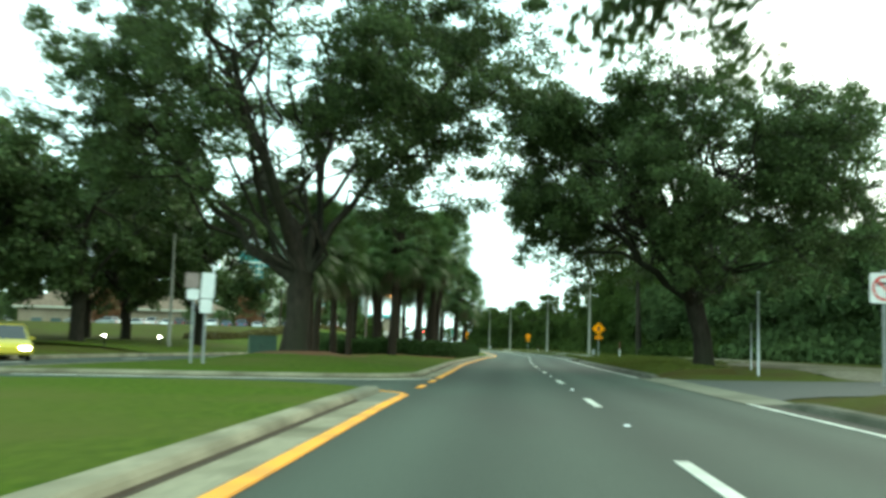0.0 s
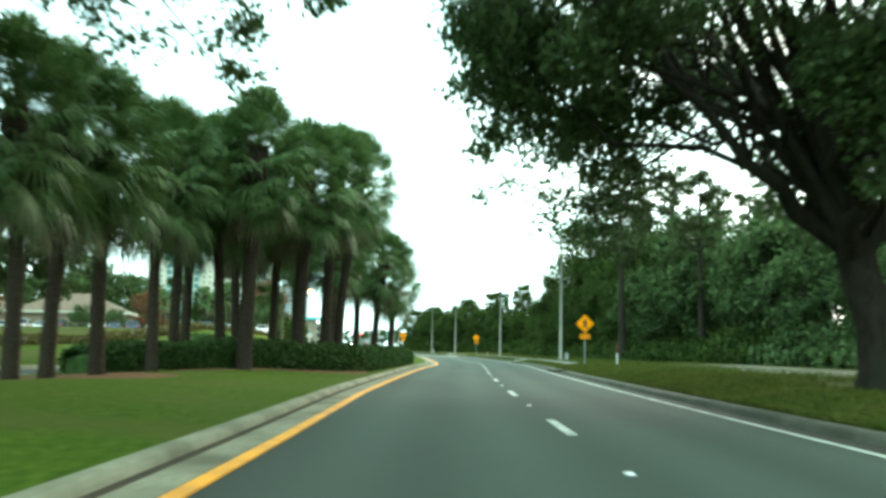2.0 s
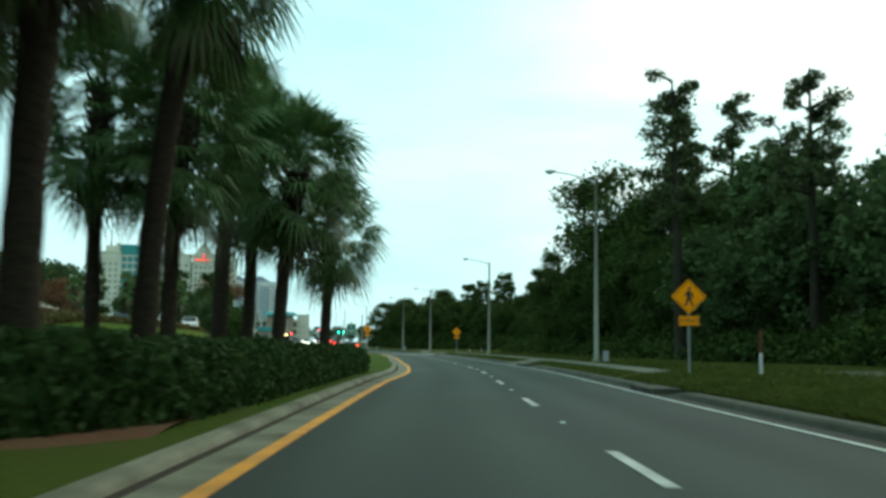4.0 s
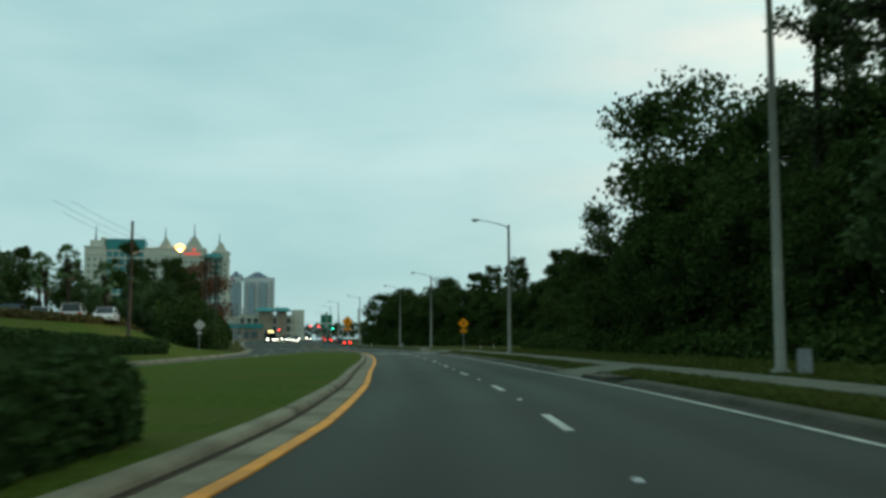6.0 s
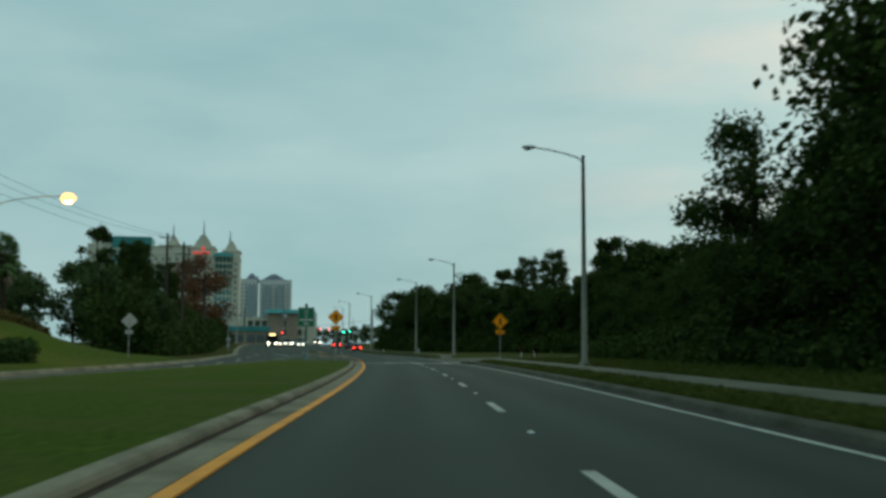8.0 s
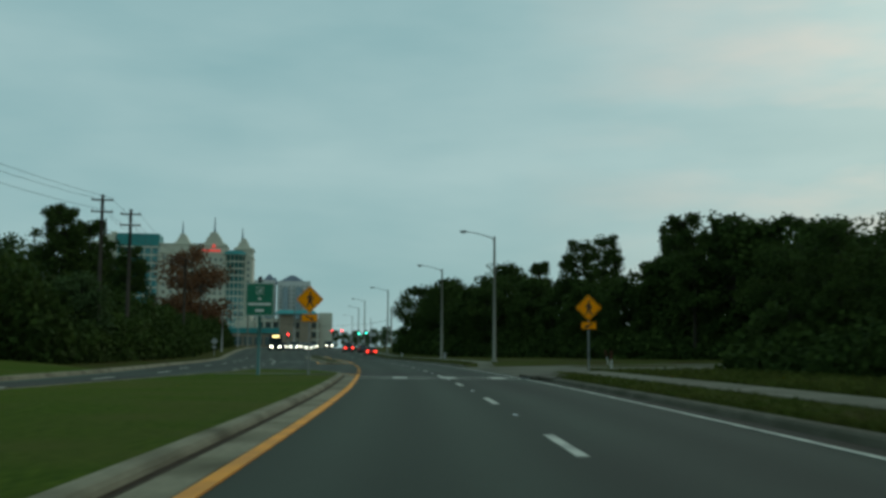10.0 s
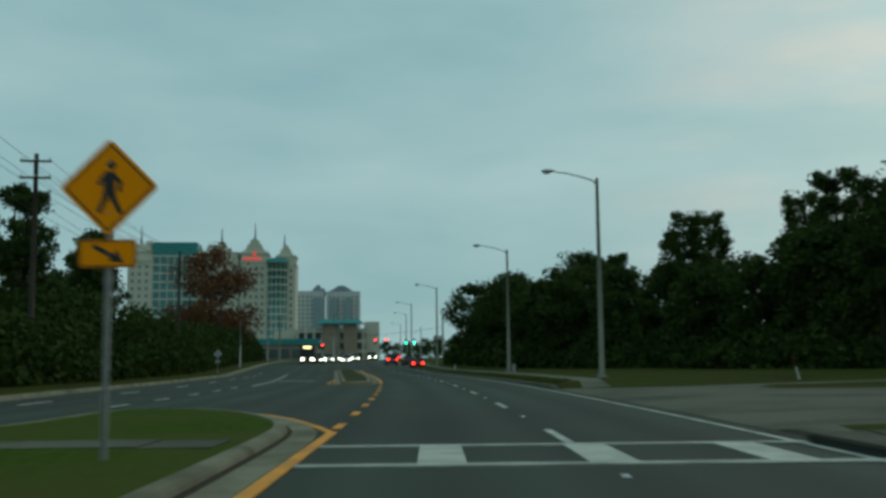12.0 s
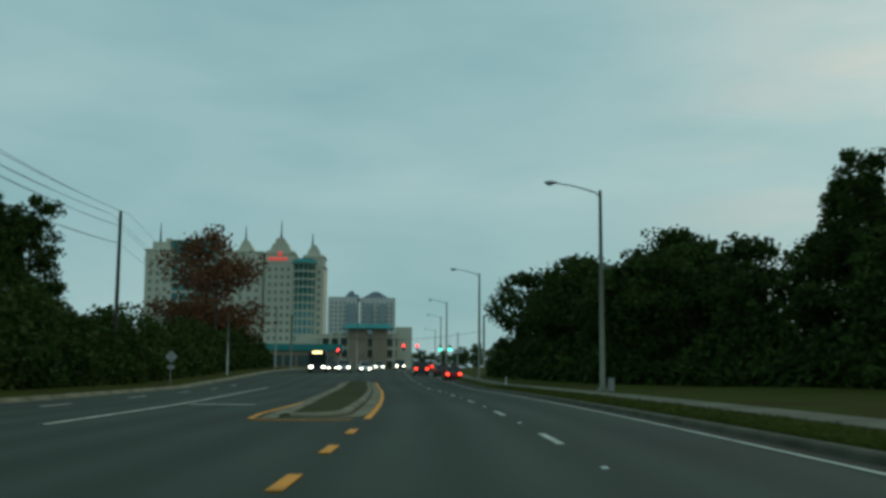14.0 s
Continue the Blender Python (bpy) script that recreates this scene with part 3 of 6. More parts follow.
# Paved cut where the crossing passes over the lawn.
for i in range(5):
    cut = [at(y, u) for y, u in ((199.15, -5.1 - i * 1.02), (200.5, -5.1 - i * 1.02), (200.5, -6.1 - i * 1.02), (199.15, -6.1 - i * 1.02))]
    zt = max(soft_z(q.x, q.y) for q in cut) + 0.012
    vs = [(q.x, q.y, z) for z in (zt - 0.1, zt) for q in cut]
    fl = obj("paving_slab", vs, [(0, 1, 2, 3), (7, 6, 5, 4), (0, 4, 5, 1), (1, 5, 6, 2), (2, 6, 7, 3), (3, 7, 4, 0)], M_DRIVE)
    tagged(fl, "weathered concrete slab let into the median grass", "paving", "slabs across the median", kind="structure")

# Third median: a narrow dry island.
ND, NE = 246.9, 318.0
right3 = [tuple(at(y, -4.55)[:2]) for y in stations(ND + 1.5, NE, 3)]
left3 = [tuple(at(y, -4.55 - float(np.interp(y, [ND, ND + 6, NE], [1.6, 2.3, 2.2])))[:2]) for y in stations(NE, ND + 1.5, 3)]
tip = [tuple(at(ND + 0.3, -6.3)[:2]), tuple(at(ND, -5.6)[:2]), tuple(at(ND + 0.4, -4.9)[:2])]
loopC = smooth_path(tip + right3 + left3 + [tip[0]], 0.6, 3)
kerb = offset_sweep("kerb_median_3", loopC, GUTTER, M_CURB)
tagged(offset_sweep("gutter_joint_3", loopC, JOINT, M_JOINT), "dark line along the gutter's joint", "dirt", kind="structure")
lawn_inside("island_grass", inset_loop(loopC, 0.27), M_SOIL, lambda x, y, d: 0.13 + 0.1 * min(1, d), "sparse brown dry grass on the traffic island", 0.9)
tagged(kerb, "pale concrete kerb round a narrow traffic island", "kerb", kind="structure")
# Right-hand kerb, broken by the side street and by the driveway.
def dropped(pr, a, b, run):
    """A profile that sinks to the road's level at both ends."""
    def f(y):
        k = min(1.0, max(0.0, (y - a) / run)) * min(1.0, max(0.0, (b - y) / run))
        k = k * k * (3 - 2 * k)
        return [(u, z if z < 0.02 else 0.015 + (z - 0.015) * k - (0.13 * (1 - k) if i == len(pr) - 1 else 0)) for i, (u, z) in enumerate(pr)]
    return f


def edge_curb(name, a, b):
    pr = [(3.97, -0.012), (3.98, -0.012), (4.03, 0.1), (4.08, 0.14), (4.32, 0.15), (4.35, 0.0)]
    tagged(strip(name.replace("kerb", "gutter"), a, b, 1.0, [(3.53, 0.006), (3.54, 0.012), (3.96, 0.006), (3.99, 0.0)], M_GUTTER), "dirty dark gutter at the foot of the kerb", "gutter", kind="structure")
    return tagged(strip(name, a, b, 1.0, dropped(pr, a, b, 1.5), M_KERB_R), "weathered mossy concrete kerb", "kerb", kind="structure")


edge_curb("kerb_right_1", -60, 23.0)
edge_curb("kerb_right_2", 41.0, 86.5)
edge_curb("kerb_right_3", 89.5, 122.2)
edge_curb("kerb_right_4", 131.8, 197.0)
edge_curb("kerb_right_6", 200.8, 203.4)
edge_curb("kerb_right_5", 231.5, 420)
tagged(strip("gutter_apron", 23, 41, 1.5, [(3.4, 0.012), (3.7, 0.0), (4.0, 0.012), (4.5, 0.045)], M_CONC),
       "pale concrete gutter across the side street's mouth", "gutter", kind="structure")
# Left-hand outer kerb of the far carriageway.
def far_prof(y):
    o = u_out(y)
    return [(o - 0.4, 0.0), (o - 0.38, 0.14), (o - 0.1, 0.14), (o - 0.05, 0.1), (o, -0.02), (o + 0.5, -0.005)]


tagged(strip("kerb_far", -60, 420, 3.0, far_prof, M_CURB), "pale concrete kerb of the far carriageway", "kerb", kind="structure")

# Grass strip and pavement on the right.
for a, b in ((92, 201.5), (230.5, 420)):
    tagged(strip("pavement", a, b, 1.0, dropped([(5.28, 0.015), (5.3, 0.362), (6.62, 0.40), (6.64, 0.1)], a, b, 4.0), M_CONC),
           "narrow pale concrete pavement beside the road", "pavement", kind="structure")
for a, b in ((-60, 22.5), (41.5, 96), (95, 127.2), (129.4, 201), (231, 420)):
    pr = [(4.36, 0.135), (4.7, 0.22), (5.29, 0.345)] if a > 90 else [(4.36, 0.135), (4.9, 0.24), (5.6, 0.36), (7.5, 0.46)]
    tagged(strip("verge_right", a, b, 0.6, dropped(pr, a, b, 1.2), M_VERGE, smooth=True), "short dry grass verge between kerb and pavement", "grass", kind="structure")
ramp = [(126.2, 3.6), (132.0, 3.7), (132.2, 4.3), (129.0, 5.32), (124.6, 5.32), (126.9, 4.5)]
def sandy(y):
    k = min(1.0, (y - 38) / 6, (98 - y) / 6)
    return [(11.2 + 0.5 * math.sin(y * 0.4), ground_z(y, 11.2) - 0.08), (11.7 + 0.4 * math.sin(y * 0.4), ground_z(y, 12) + 0.07 * k), (13.2, ground_z(y, 13.2) + 0.1 * k), (15.6, ground_z(y, 15.6) + 0.1 * k), (16, ground_z(y, 16) - 0.1)]


tagged(strip("sandy_ground", 38, 98, 2.0, sandy, M_SAND, smooth=True), "bare grey-brown sand at the edge of the woods", "ground", kind="structure")
slab("kerb_ramp", pts2(*ramp), [0.04, 0.04, 0.15, 0.372, 0.372, 0.19], M_CONC, "pale concrete ramp from kerb to pavement", "ramp", 0.1)
apron("driveway", 204.5, 227.5, 4.2, A_U, [0.0, 0.03, 0.06, 0.09, 0.13, 0.17, 0.24, 0.36, 0.52, 0.7], M_DRIVE, "wide grey concrete driveway apron", "driveway")

# ---- road markings ----
def paint_box(y0, y1, u0, u1, skew=0.0, h=0.006):
    vs = []
    for z in (0.004, 0.014 + h):
        for y, u in ((y0, u0), (y0 + skew, u1), (y1 + skew, u1), (y1, u0)):
            p = at(y, u)
            vs.append((p.x, p.y, p.z + z + 0.004))
    return vs, [(0, 3, 2, 1), (4, 5, 6, 7), (0, 1, 5, 4), (1, 2, 6, 5), (2, 3, 7, 6), (3, 0, 4, 7)]


for i in range(-5, 36):
    tip_y = 11.05 + 12.13 * i
    if 0 <= i <= 20:
        tip_y = [11.05, 23.18, 35.3, 47.44, 59.56, 71.67, 83.78, 95.89, 108.5, 120.09, 132.26, 144.43, 156.6, 168.1, 179.63, 191.82, 204.01, 216.2, 228.39, 240.57, 252.75][i]
    v, f = paint_box(tip_y - 3.05, tip_y, -0.075, 0.075)
    tagged(obj("lane_dash", v, f, M_WHITE, road), "worn white lane dash")
    q = at(tip_y + 4.55, 0.0, 0.012)
    bm = bmesh.new()
    bmesh.ops.create_cone(bm, segments=4, radius1=0.075, radius2=0.045, depth=0.025, cap_ends=True)
    bmesh.ops.rotate(bm, cent=(0, 0, 0), matrix=Matrix.Rotation(radians(45), 3, 'Z'), verts=bm.verts)
    stud = part("road_stud", bm, M_SIGNW, road, "small white reflective road stud")
    stud.matrix_local = pose(q.x, q.y, q.z + 0.01, 0, 0, heading(tip_y))

def painted(name, a, b, u0, u1, material, label, step=2.0):
    if material is M_YELLOW:
        ob = strip(name, a, b, step, lambda y: [(uy(y) - 0.09, 0.016), (uy(y) - 0.085, 0.026), (uy(y) + 0.085, 0.026), (uy(y) + 0.09, 0.006)], material, road)
        return tagged(ob, label)
    ob = strip(name, a, b, step, [(u0, 0.006), (u0 + 0.004, 0.017), (u1 - 0.004, 0.017), (u1, 0.006)], material, road)
    return tagged(ob, label)


painted("edge_line_white", -60, 23, 3.38, 3.5, M_WHITE, "thin white edge line")
painted("edge_line_white", 41, 420, 3.38, 3.5, M_WHITE, "thin white edge line")
painted("edge_line_yellow", -60, NA - 0.8, -4.0, -3.82, M_YELLOW, "solid yellow edge line beside the median")
painted("edge_line_yellow", NB + 1.0, NC - 1.6, -4.0, -3.82, M_YELLOW, "solid yellow edge line beside the median")
painted("edge_line_yellow", ND - 0.2, NE, -4.0, -3.82, M_YELLOW, "solid yellow edge line beside the island")
for y in (26.2, 30.2):
    v, f = paint_box(y, y + 1.7, -3.98, -3.82)
    tagged(obj("yellow_dash", v, f, M_YELLOW, road), "yellow guide dash across the opening")
for i in range(8):
    y = 204.9 + i * 5.05
    v, f = paint_box(y, y + 1.7, -4.03, -3.85)
    tagged(obj("yellow_dash", v, f, M_YELLOW, road), "yellow guide dash across the opening")
isl_line = [tuple(at(y, u)[:2]) for y, u in ((ND - 0.6, -4.3), (ND - 1.0, -5.2), (ND - 1.0, -6.2), (ND - 0.5, -7.0), (ND + 3, -7.2), (ND + 14, -7.05))]
offset_sweep("island_line_yellow", smooth_path(isl_line, 0.3, 3), [(-0.07, 0.02), (-0.06, 0.032), (0.06, 0.032), (0.07, 0.02)], M_YELLOW, road)
nose_line = [tuple(at(y, u)[:2]) for y, u in ((NC - 1.6, -3.95), (NC + 0.2, -4.4), (NC + 3.0, -5.25), (NC + 5.1, -6.1), (NC + 6.6, -7.3))]
offset_sweep("nose_line_yellow", smooth_path(nose_line, 0.25, 3), [(-0.08, 0.008), (-0.07, 0.017), (0.07, 0.017), (0.08, 0.008)], M_YELLOW, road)
tip_line = [tuple(at(y, u)[:2]) for y, u in ((22.5, -3.9), (23.15, -4.02), (23.55, -4.3), (23.95, -4.66), (24.2, -5.0), (24.3, -5.35))]
offset_sweep("nose_line_yellow", smooth_path(tip_line, 0.2, 2), [(-0.06, 0.02), (-0.05, 0.032), (0.05, 0.032), (0.06, 0.02)], M_YELLOW, road)
# white line along the slanting front of the planted median
wl_pts = [tuple(at(y, u)[:2]) for y, u in ((NB + 0.6, -4.0), (NB - 0.9, -5.4), (NB - 3.0, -9.5), (NB - 4.9, -15.0))]
offset_sweep("opening_line_white", smooth_path(wl_pts, 0.4, 2), [(-0.07, 0.008), (-0.06, 0.017), (0.06, 0.017), (0.07, 0.008)], M_WHITE, road)
# zebra crossing
v, f = paint_box(197.7, 197.95, -3.8, 3.6)
tagged(obj("crossing_line", v, f, M_WHITE, road), "white crossing line")
v, f = paint_box(200.6, 200.85, -3.8, 3.6)
tagged(obj("crossing_line", v, f, M_WHITE, road), "white crossing line")
for u in (-2.3, -0.15, 2.1):
    vs = []
    for z in (0.006, 0.024):
        for y, uu in ((197.95, u), (197.95, u + 0.62), (200.6, u + 0.62), (200.6, u)):
            p = at(y, uu)
            vs.append((p.x, p.y, z))
    tagged(obj("crossing_bar", vs, f, M_WHITE, road), "white crossing bar")
# far carriageway dashes
for i in range(30):
    y = -50 + i * 12.19
    c = uf(y) - (3.6 if y < 215 else 4.6)
    v, f = paint_box(y, y + 3.05, c - 0.07, c + 0.07)
    v = [(a, b, z + 0.028) for a, b, z in v]
    tagged(obj("lane_dash", v, f, M_WHITE, road), "worn white lane dash")
tl = [(y, u) for y, u in zip(np.linspace(243, 300, 20), np.interp(np.linspace(243, 300, 20), [243, 258, 290, 300], [-11.1, -11.4, -12.5, -12.6]))]
offset_sweep("turn_lane_line", [tuple(at(y, u)[:2]) for y, u in tl], [(-0.06, 0.02), (-0.05, 0.042), (0.05, 0.042), (0.06, 0.02)], M_WHITE, road)
for y in (215.7, 221.2, 226.7, 232.2, 237.7):
    v, f = paint_box(y, y + 1.9, -11.5, -11.36)
    tagged(obj("guide_dash", [(a, b, z + 0.028) for a, b, z in v], f, M_WHITE, road), "short white guide dash of the turn lane")
v, f = paint_box(257.4, 257.9, -10.9, -8.5)
tagged(obj("stop_line", [(a, b, z + 0.028) for a, b, z in v], f, M_WHITE, road), "faded white stop line")
# gully mouths in the right kerb
for a, b in ((86.5, 89.5), (122.2, 125.5), (197.0, 200.8)):
    e = empty("storm_drain", pose(*at((a + b) / 2, 4.0), 0, 0, heading(a)), "low concrete storm drain mouth let into the kerb", "drain", kind="structure")
    part("slab", bm_box(0.92, b - a, 0.06, (0.02, 0, 0.105), 0.012), M_KERB_R, e)
    # Solid dark block in place of the opening, its shade put into colour.
    part("mouth", bm_box(0.6, b - a - 0.3, 0.108, (-0.1, 0, 0.0)), M_DARK, e, "dark block painted as the drain's shaded opening")
    for k in (-1, 1):
        part("cheek", bm_box(0.88, 0.14, 0.11, (0.0, k * (b - a - 0.14) / 2, 0.0), 0.01), M_KERB_R, e)
slab("drain_surround", pts2((194.2, 4.0), (196.98, 3.9), (200.6, 4.48), (199.0, 5.0), (194.6, 4.75)), [0.155, 0.15, 0.19, 0.3, 0.26], M_KERB_R, "worn concrete surround behind the storm drain", "paving", 0.1)

# ---- trees ----
rng = np.random.default_rng(7)


def leaf_quads(centres, size, flat=0.0, aspect=0.55, r=None):
    """Free diamond leaves round centres (n, 3)."""
    r = r or rng
    n = len(centres)
    a = r.normal(size=(n, 3))
    a[:, 2] *= 1 - flat
    a /= np.linalg.norm(a, axis=1)[:, None]
    b = np.cross(a, r.normal(size=(n, 3)))
    b /= np.linalg.norm(b, axis=1)[:, None] + 1e-9
    s = size * r.uniform(0.6, 1.35, (n, 1))
    a, b = a * s, b * s * aspect
    c = np.asarray(centres)
    nrm = np.cross(a, b) / (s + 1e-9) * 0.25
    return np.stack([c - a, c - b + nrm, c + a, c + b + nrm], 1)


def curve_pts(p0, p1, bend, n=6, wave=0.0, r=None):
    """A bowed line from p0 to p1, crooked by wave."""
    p0, p1, bend = Vector(p0), Vector(p1), Vector(bend)
    out = [p0.lerp(p1, t) + bend * (4 * t * (1 - t)) for t in [i / n for i in range(n + 1)]]
    if wave:
        k = (p1 - p0).length * wave
        out = [p + Vector(r.normal(size=3) * k) * (1 if 0 < i < n else 0) for i, p in enumerate(out)]
    return out


def clumps(ends, n, size, flat, r):
    """n leaf places in firm-edged clumps of uneven size round the ends."""
    big = r.uniform(0.55, 1.25, len(ends)) * size
    pick = r.integers(0, len(ends), n)
    d = r.normal(size=(n, 3))
    d /= np.linalg.norm(d, axis=1)[:, None]
    return ends[pick] + d * (big[pick] * r.random(n) ** 0.45)[:, None] * np.array([1, 1, flat])


def oak_meshes(seed, height, spread, trunk_r, fork, leaves, leaf=0.13, limbs=8, low=0.33, lean=(0, 0), seconds=6, twigs=5, clump=0.62, hang=0.0, boughs=(), thin=None):
    """Bark and leaf meshes of a spreading oak, its foot at the origin."""
    r = np.random.default_rng(seed)
    bm = bmesh.new()
    top = Vector((lean[0], lean[1], fork))
    bm_tube([(0, 0, -0.4), (0, 0, 0.02), (0.02, 0, 0.45), (lean[0] * 0.25 + 0.06, lean[1] * 0.25, fork * 0.45), (lean[0] * 0.6 - 0.04, lean[1] * 0.6, fork * 0.75), top],
            [trunk_r * 1.45, trunk_r * 1.22, trunk_r * 1.02, trunk_r * 0.92, trunk_r * 0.95, trunk_r * 0.9], 14, bm)
    zc, hz = height * (low + 1) / 2, height * (1 - low) / 2
    ends = []

    def inside(f0, f1, az, daz):
        a = az + r.uniform(-daz, daz)
        el = math.asin(r.uniform(-0.95, 1.0))
        k = r.uniform(f0, f1)
        ch = math.cos(el) ** 0.45
        return Vector((math.cos(a) * ch * spread * k, math.sin(a) * ch * spread * k, zc + math.sin(el) * hz * k))

    def twig_out(p2, n):
        for w in range(n):
            q = r.uniform(0.5, 1.0) * 5
            qi = min(4, int(q))
            s1 = p2[qi].lerp(p2[qi + 1], q - qi)
            d = Vector((r.normal(), r.normal(), r.normal() * 0.6 + 0.1 - hang)).normalized() * r.uniform(0.6, 1.8)
            e1 = s1 + d
            bm_tube([s1, s1.lerp(e1, 0.5) + Vector((0, 0, 0.08)), e1], [0.028, 0.02, 0.01], 4, bm, False)
            ends.extend([s1.lerp(e1, f) + Vector((0, 0, -hang * 0.6 * r.random())) for f in (0.5, 1.0)])
    for i in range(limbs):
        az = 2 * math.pi * (i + r.uniform(-0.3, 0.3)) / limbs
        tip = inside(0.55, 0.75, az, 0.25)
        if i % 2 == 0:
            tip.z = max(tip.z, fork + 0.32 * (height - fork))
        if thin and thin(tip) == 1.0:
            tip.z += 4.0
        if i >= limbs - 3:
            tip = Vector((r.normal() * spread * 0.22, r.normal() * spread * 0.22, height * r.uniform(0.66, 0.82)))
        start = top - Vector((0, 0, fork * 0.2 * r.random()))
        pts = curve_pts(start, tip, (r.normal() * 0.6, r.normal() * 0.6, 0.1 * spread * r.uniform(-0.9, 1.2)), 8, 0.035, r)
        r0 = trunk_r * (r.uniform(0.42, 0.58) if i % 2 == 0 else r.uniform(0.22, 0.34))
        bm_tube(pts, [r0 * (1 - 0.78 * (k / 8) ** 0.8) for k in range(9)], 8, bm, False)
        for j in range(seconds):
            t = r.uniform(0.3, 1.0)
            k = min(7, int(t * 8))
            s0 = pts[k].lerp(pts[k + 1], t * 8 - k)
            e = inside(0.7, 1.0, az, math.pi / limbs * 1.3)
            e = s0.lerp(e, r.uniform(0.65, 1.0))
            if thin and thin(e) == 1.0:
                continue
            p2 = curve_pts(s0, e, (r.normal() * 0.35, r.normal() * 0.35, r.uniform(-0.2, 0.6)), 5, 0.06, r)
            r1 = r0 * 0.4 * (1.2 - 0.6 * t)
            bm_tube(p2, [r1 * (1 - 0.78 * q / 5) for q in range(6)], 5, bm, False)
            twig_out(p2, twigs)
    for tip in boughs:
        p2 = curve_pts(top, tip, (0, 0, 1.4), 5, 0.03, r)
        bm_tube(p2, [0.16 * (1 - 0.85 * q / 5) for q in range(6)], 6, bm, False)
        twig_out(p2[3:4] + [p2[3].lerp(p2[5], f) for f in (0.3, 0.6, 0.8, 0.9, 1.0)], 11)
    if thin:
        ends = [e for e in ends if r.random() > thin(e)]
    ends = np.array([tuple(e) for e in ends])
    return bm, leaf_quads(clumps(ends, leaves, clump, 0.75, r), leaf, 0.2, 0.55, r)


def tree_thing(name, bm, leaves, bark, leafmat, label, category="tree", group=""):
    e = empty(name, Matrix.Identity(4), label, category, group)
    part("trunk", bm, bark, e, "rough grey-brown bark")
    quads_obj("crown", leaves, leafmat, e)
    return e


def place(ob, x, y, z, rz=0.0, s=1.0):
    ob.matrix_world = Matrix.Translation((x, y, z + rise(y))) @ Matrix.Rotation(radians(rz), 4, 'Z') @ Matrix.Scale(s, 4)
    return ob


def put_copy(ob, x, y, z, rz=0.0, s=1.0):
    c = copy_thing(ob, Matrix.Identity(4))
    return place(c, x, y, z, rz, s)


# The two large oaks that arch over the road.
bm, lv = oak_meshes(11, 18.0, 11.8, 0.5, 3.2, 165000, 0.082, 12, 0.26, (0.3, 0.1), 10, 6, 0.6, hang=0.15)
oak_left = tree_thing("live_oak", bm, lv, M_BARK, M_OAKLEAF, "large spreading live oak with a thick forked trunk on mulch", group="roadside oaks")
place(oak_left, -5.75, 44.0, soft_z(-5.75, 44.0) - 0.05, 20, 1.06)
def open_below(p):
    """The oak's crown is thin behind its limbs and bare low down on the far side."""
    if p.y > 9 and p.z < 6.5:
        return 1.0
    return 0.55 if p.y > -3 and p.x > -5.5 and p.z < 10 else 0.0


roadward = [(-2.2 - 0.55 * k, -3 + 2.2 * ((k * 0.62) % 1), 10.6 + 2.6 * ((k * 0.38) % 1)) for k in range(12)]
bm, lv = oak_meshes(23, 16.3, 11.2, 0.46, 3.3, 190000, 0.088, 14, 0.17, (-0.5, 0.1), 12, 8, 0.66, 0.45, roadward, open_below)
oak_right = tree_thing("live_oak", bm, lv, M_BARK, M_OAKLEAF, "large dense dark green live oak on the grass verge", group="roadside oaks")
place(oak_right, 14.3, 53.2, 0.38, 0, 1.08)
bm, lv = oak_meshes(29, 16.5, 8.5, 0.5, 5.0, 30000, 0.1, 9, 0.5, (-0.3, 0.1), 7, 5, 0.6, 0.35, [(-10.0, 9.4, 5.0), (-10.6, 9.2, 5.5)])
oak_near = tree_thing("live_oak", bm, lv, M_BARK, M_OAKLEAF, "large live oak whose leafy boughs hang over the road", group="roadside oaks")
place(oak_near, 11.5, 3.6, 0.4)
# Oaks across the far carriageway.
bm, lv = oak_meshes(31, 14.5, 8.0, 0.42, 3.0, 26000, 0.17, 8, 0.13, (0, 0), 6, 5, 0.8, 0.35)
oak_far = tree_thing("oak", bm, lv, M_BARK, M_OAKLEAF, "dark broad oak standing on the far grass", group="oaks beyond the far carriageway")
place(oak_far, -31, 68, 0.4, 10, 1.15)
for x, y, rz, s in ((-23.5, 72, 130, 1.2), (-41, 80, 250, 1.4), (-30, 95, 60, 1.25), (-52, 70, 20, 1.4), (-17.5, 84, 200, 1.05), (-36, 62, 300, 1.35), (-24.5, 88, 20, 1.1), (-43, 98, 110, 1.4)):
    put_copy(oak_far, x, y, 0.4, rz, s)


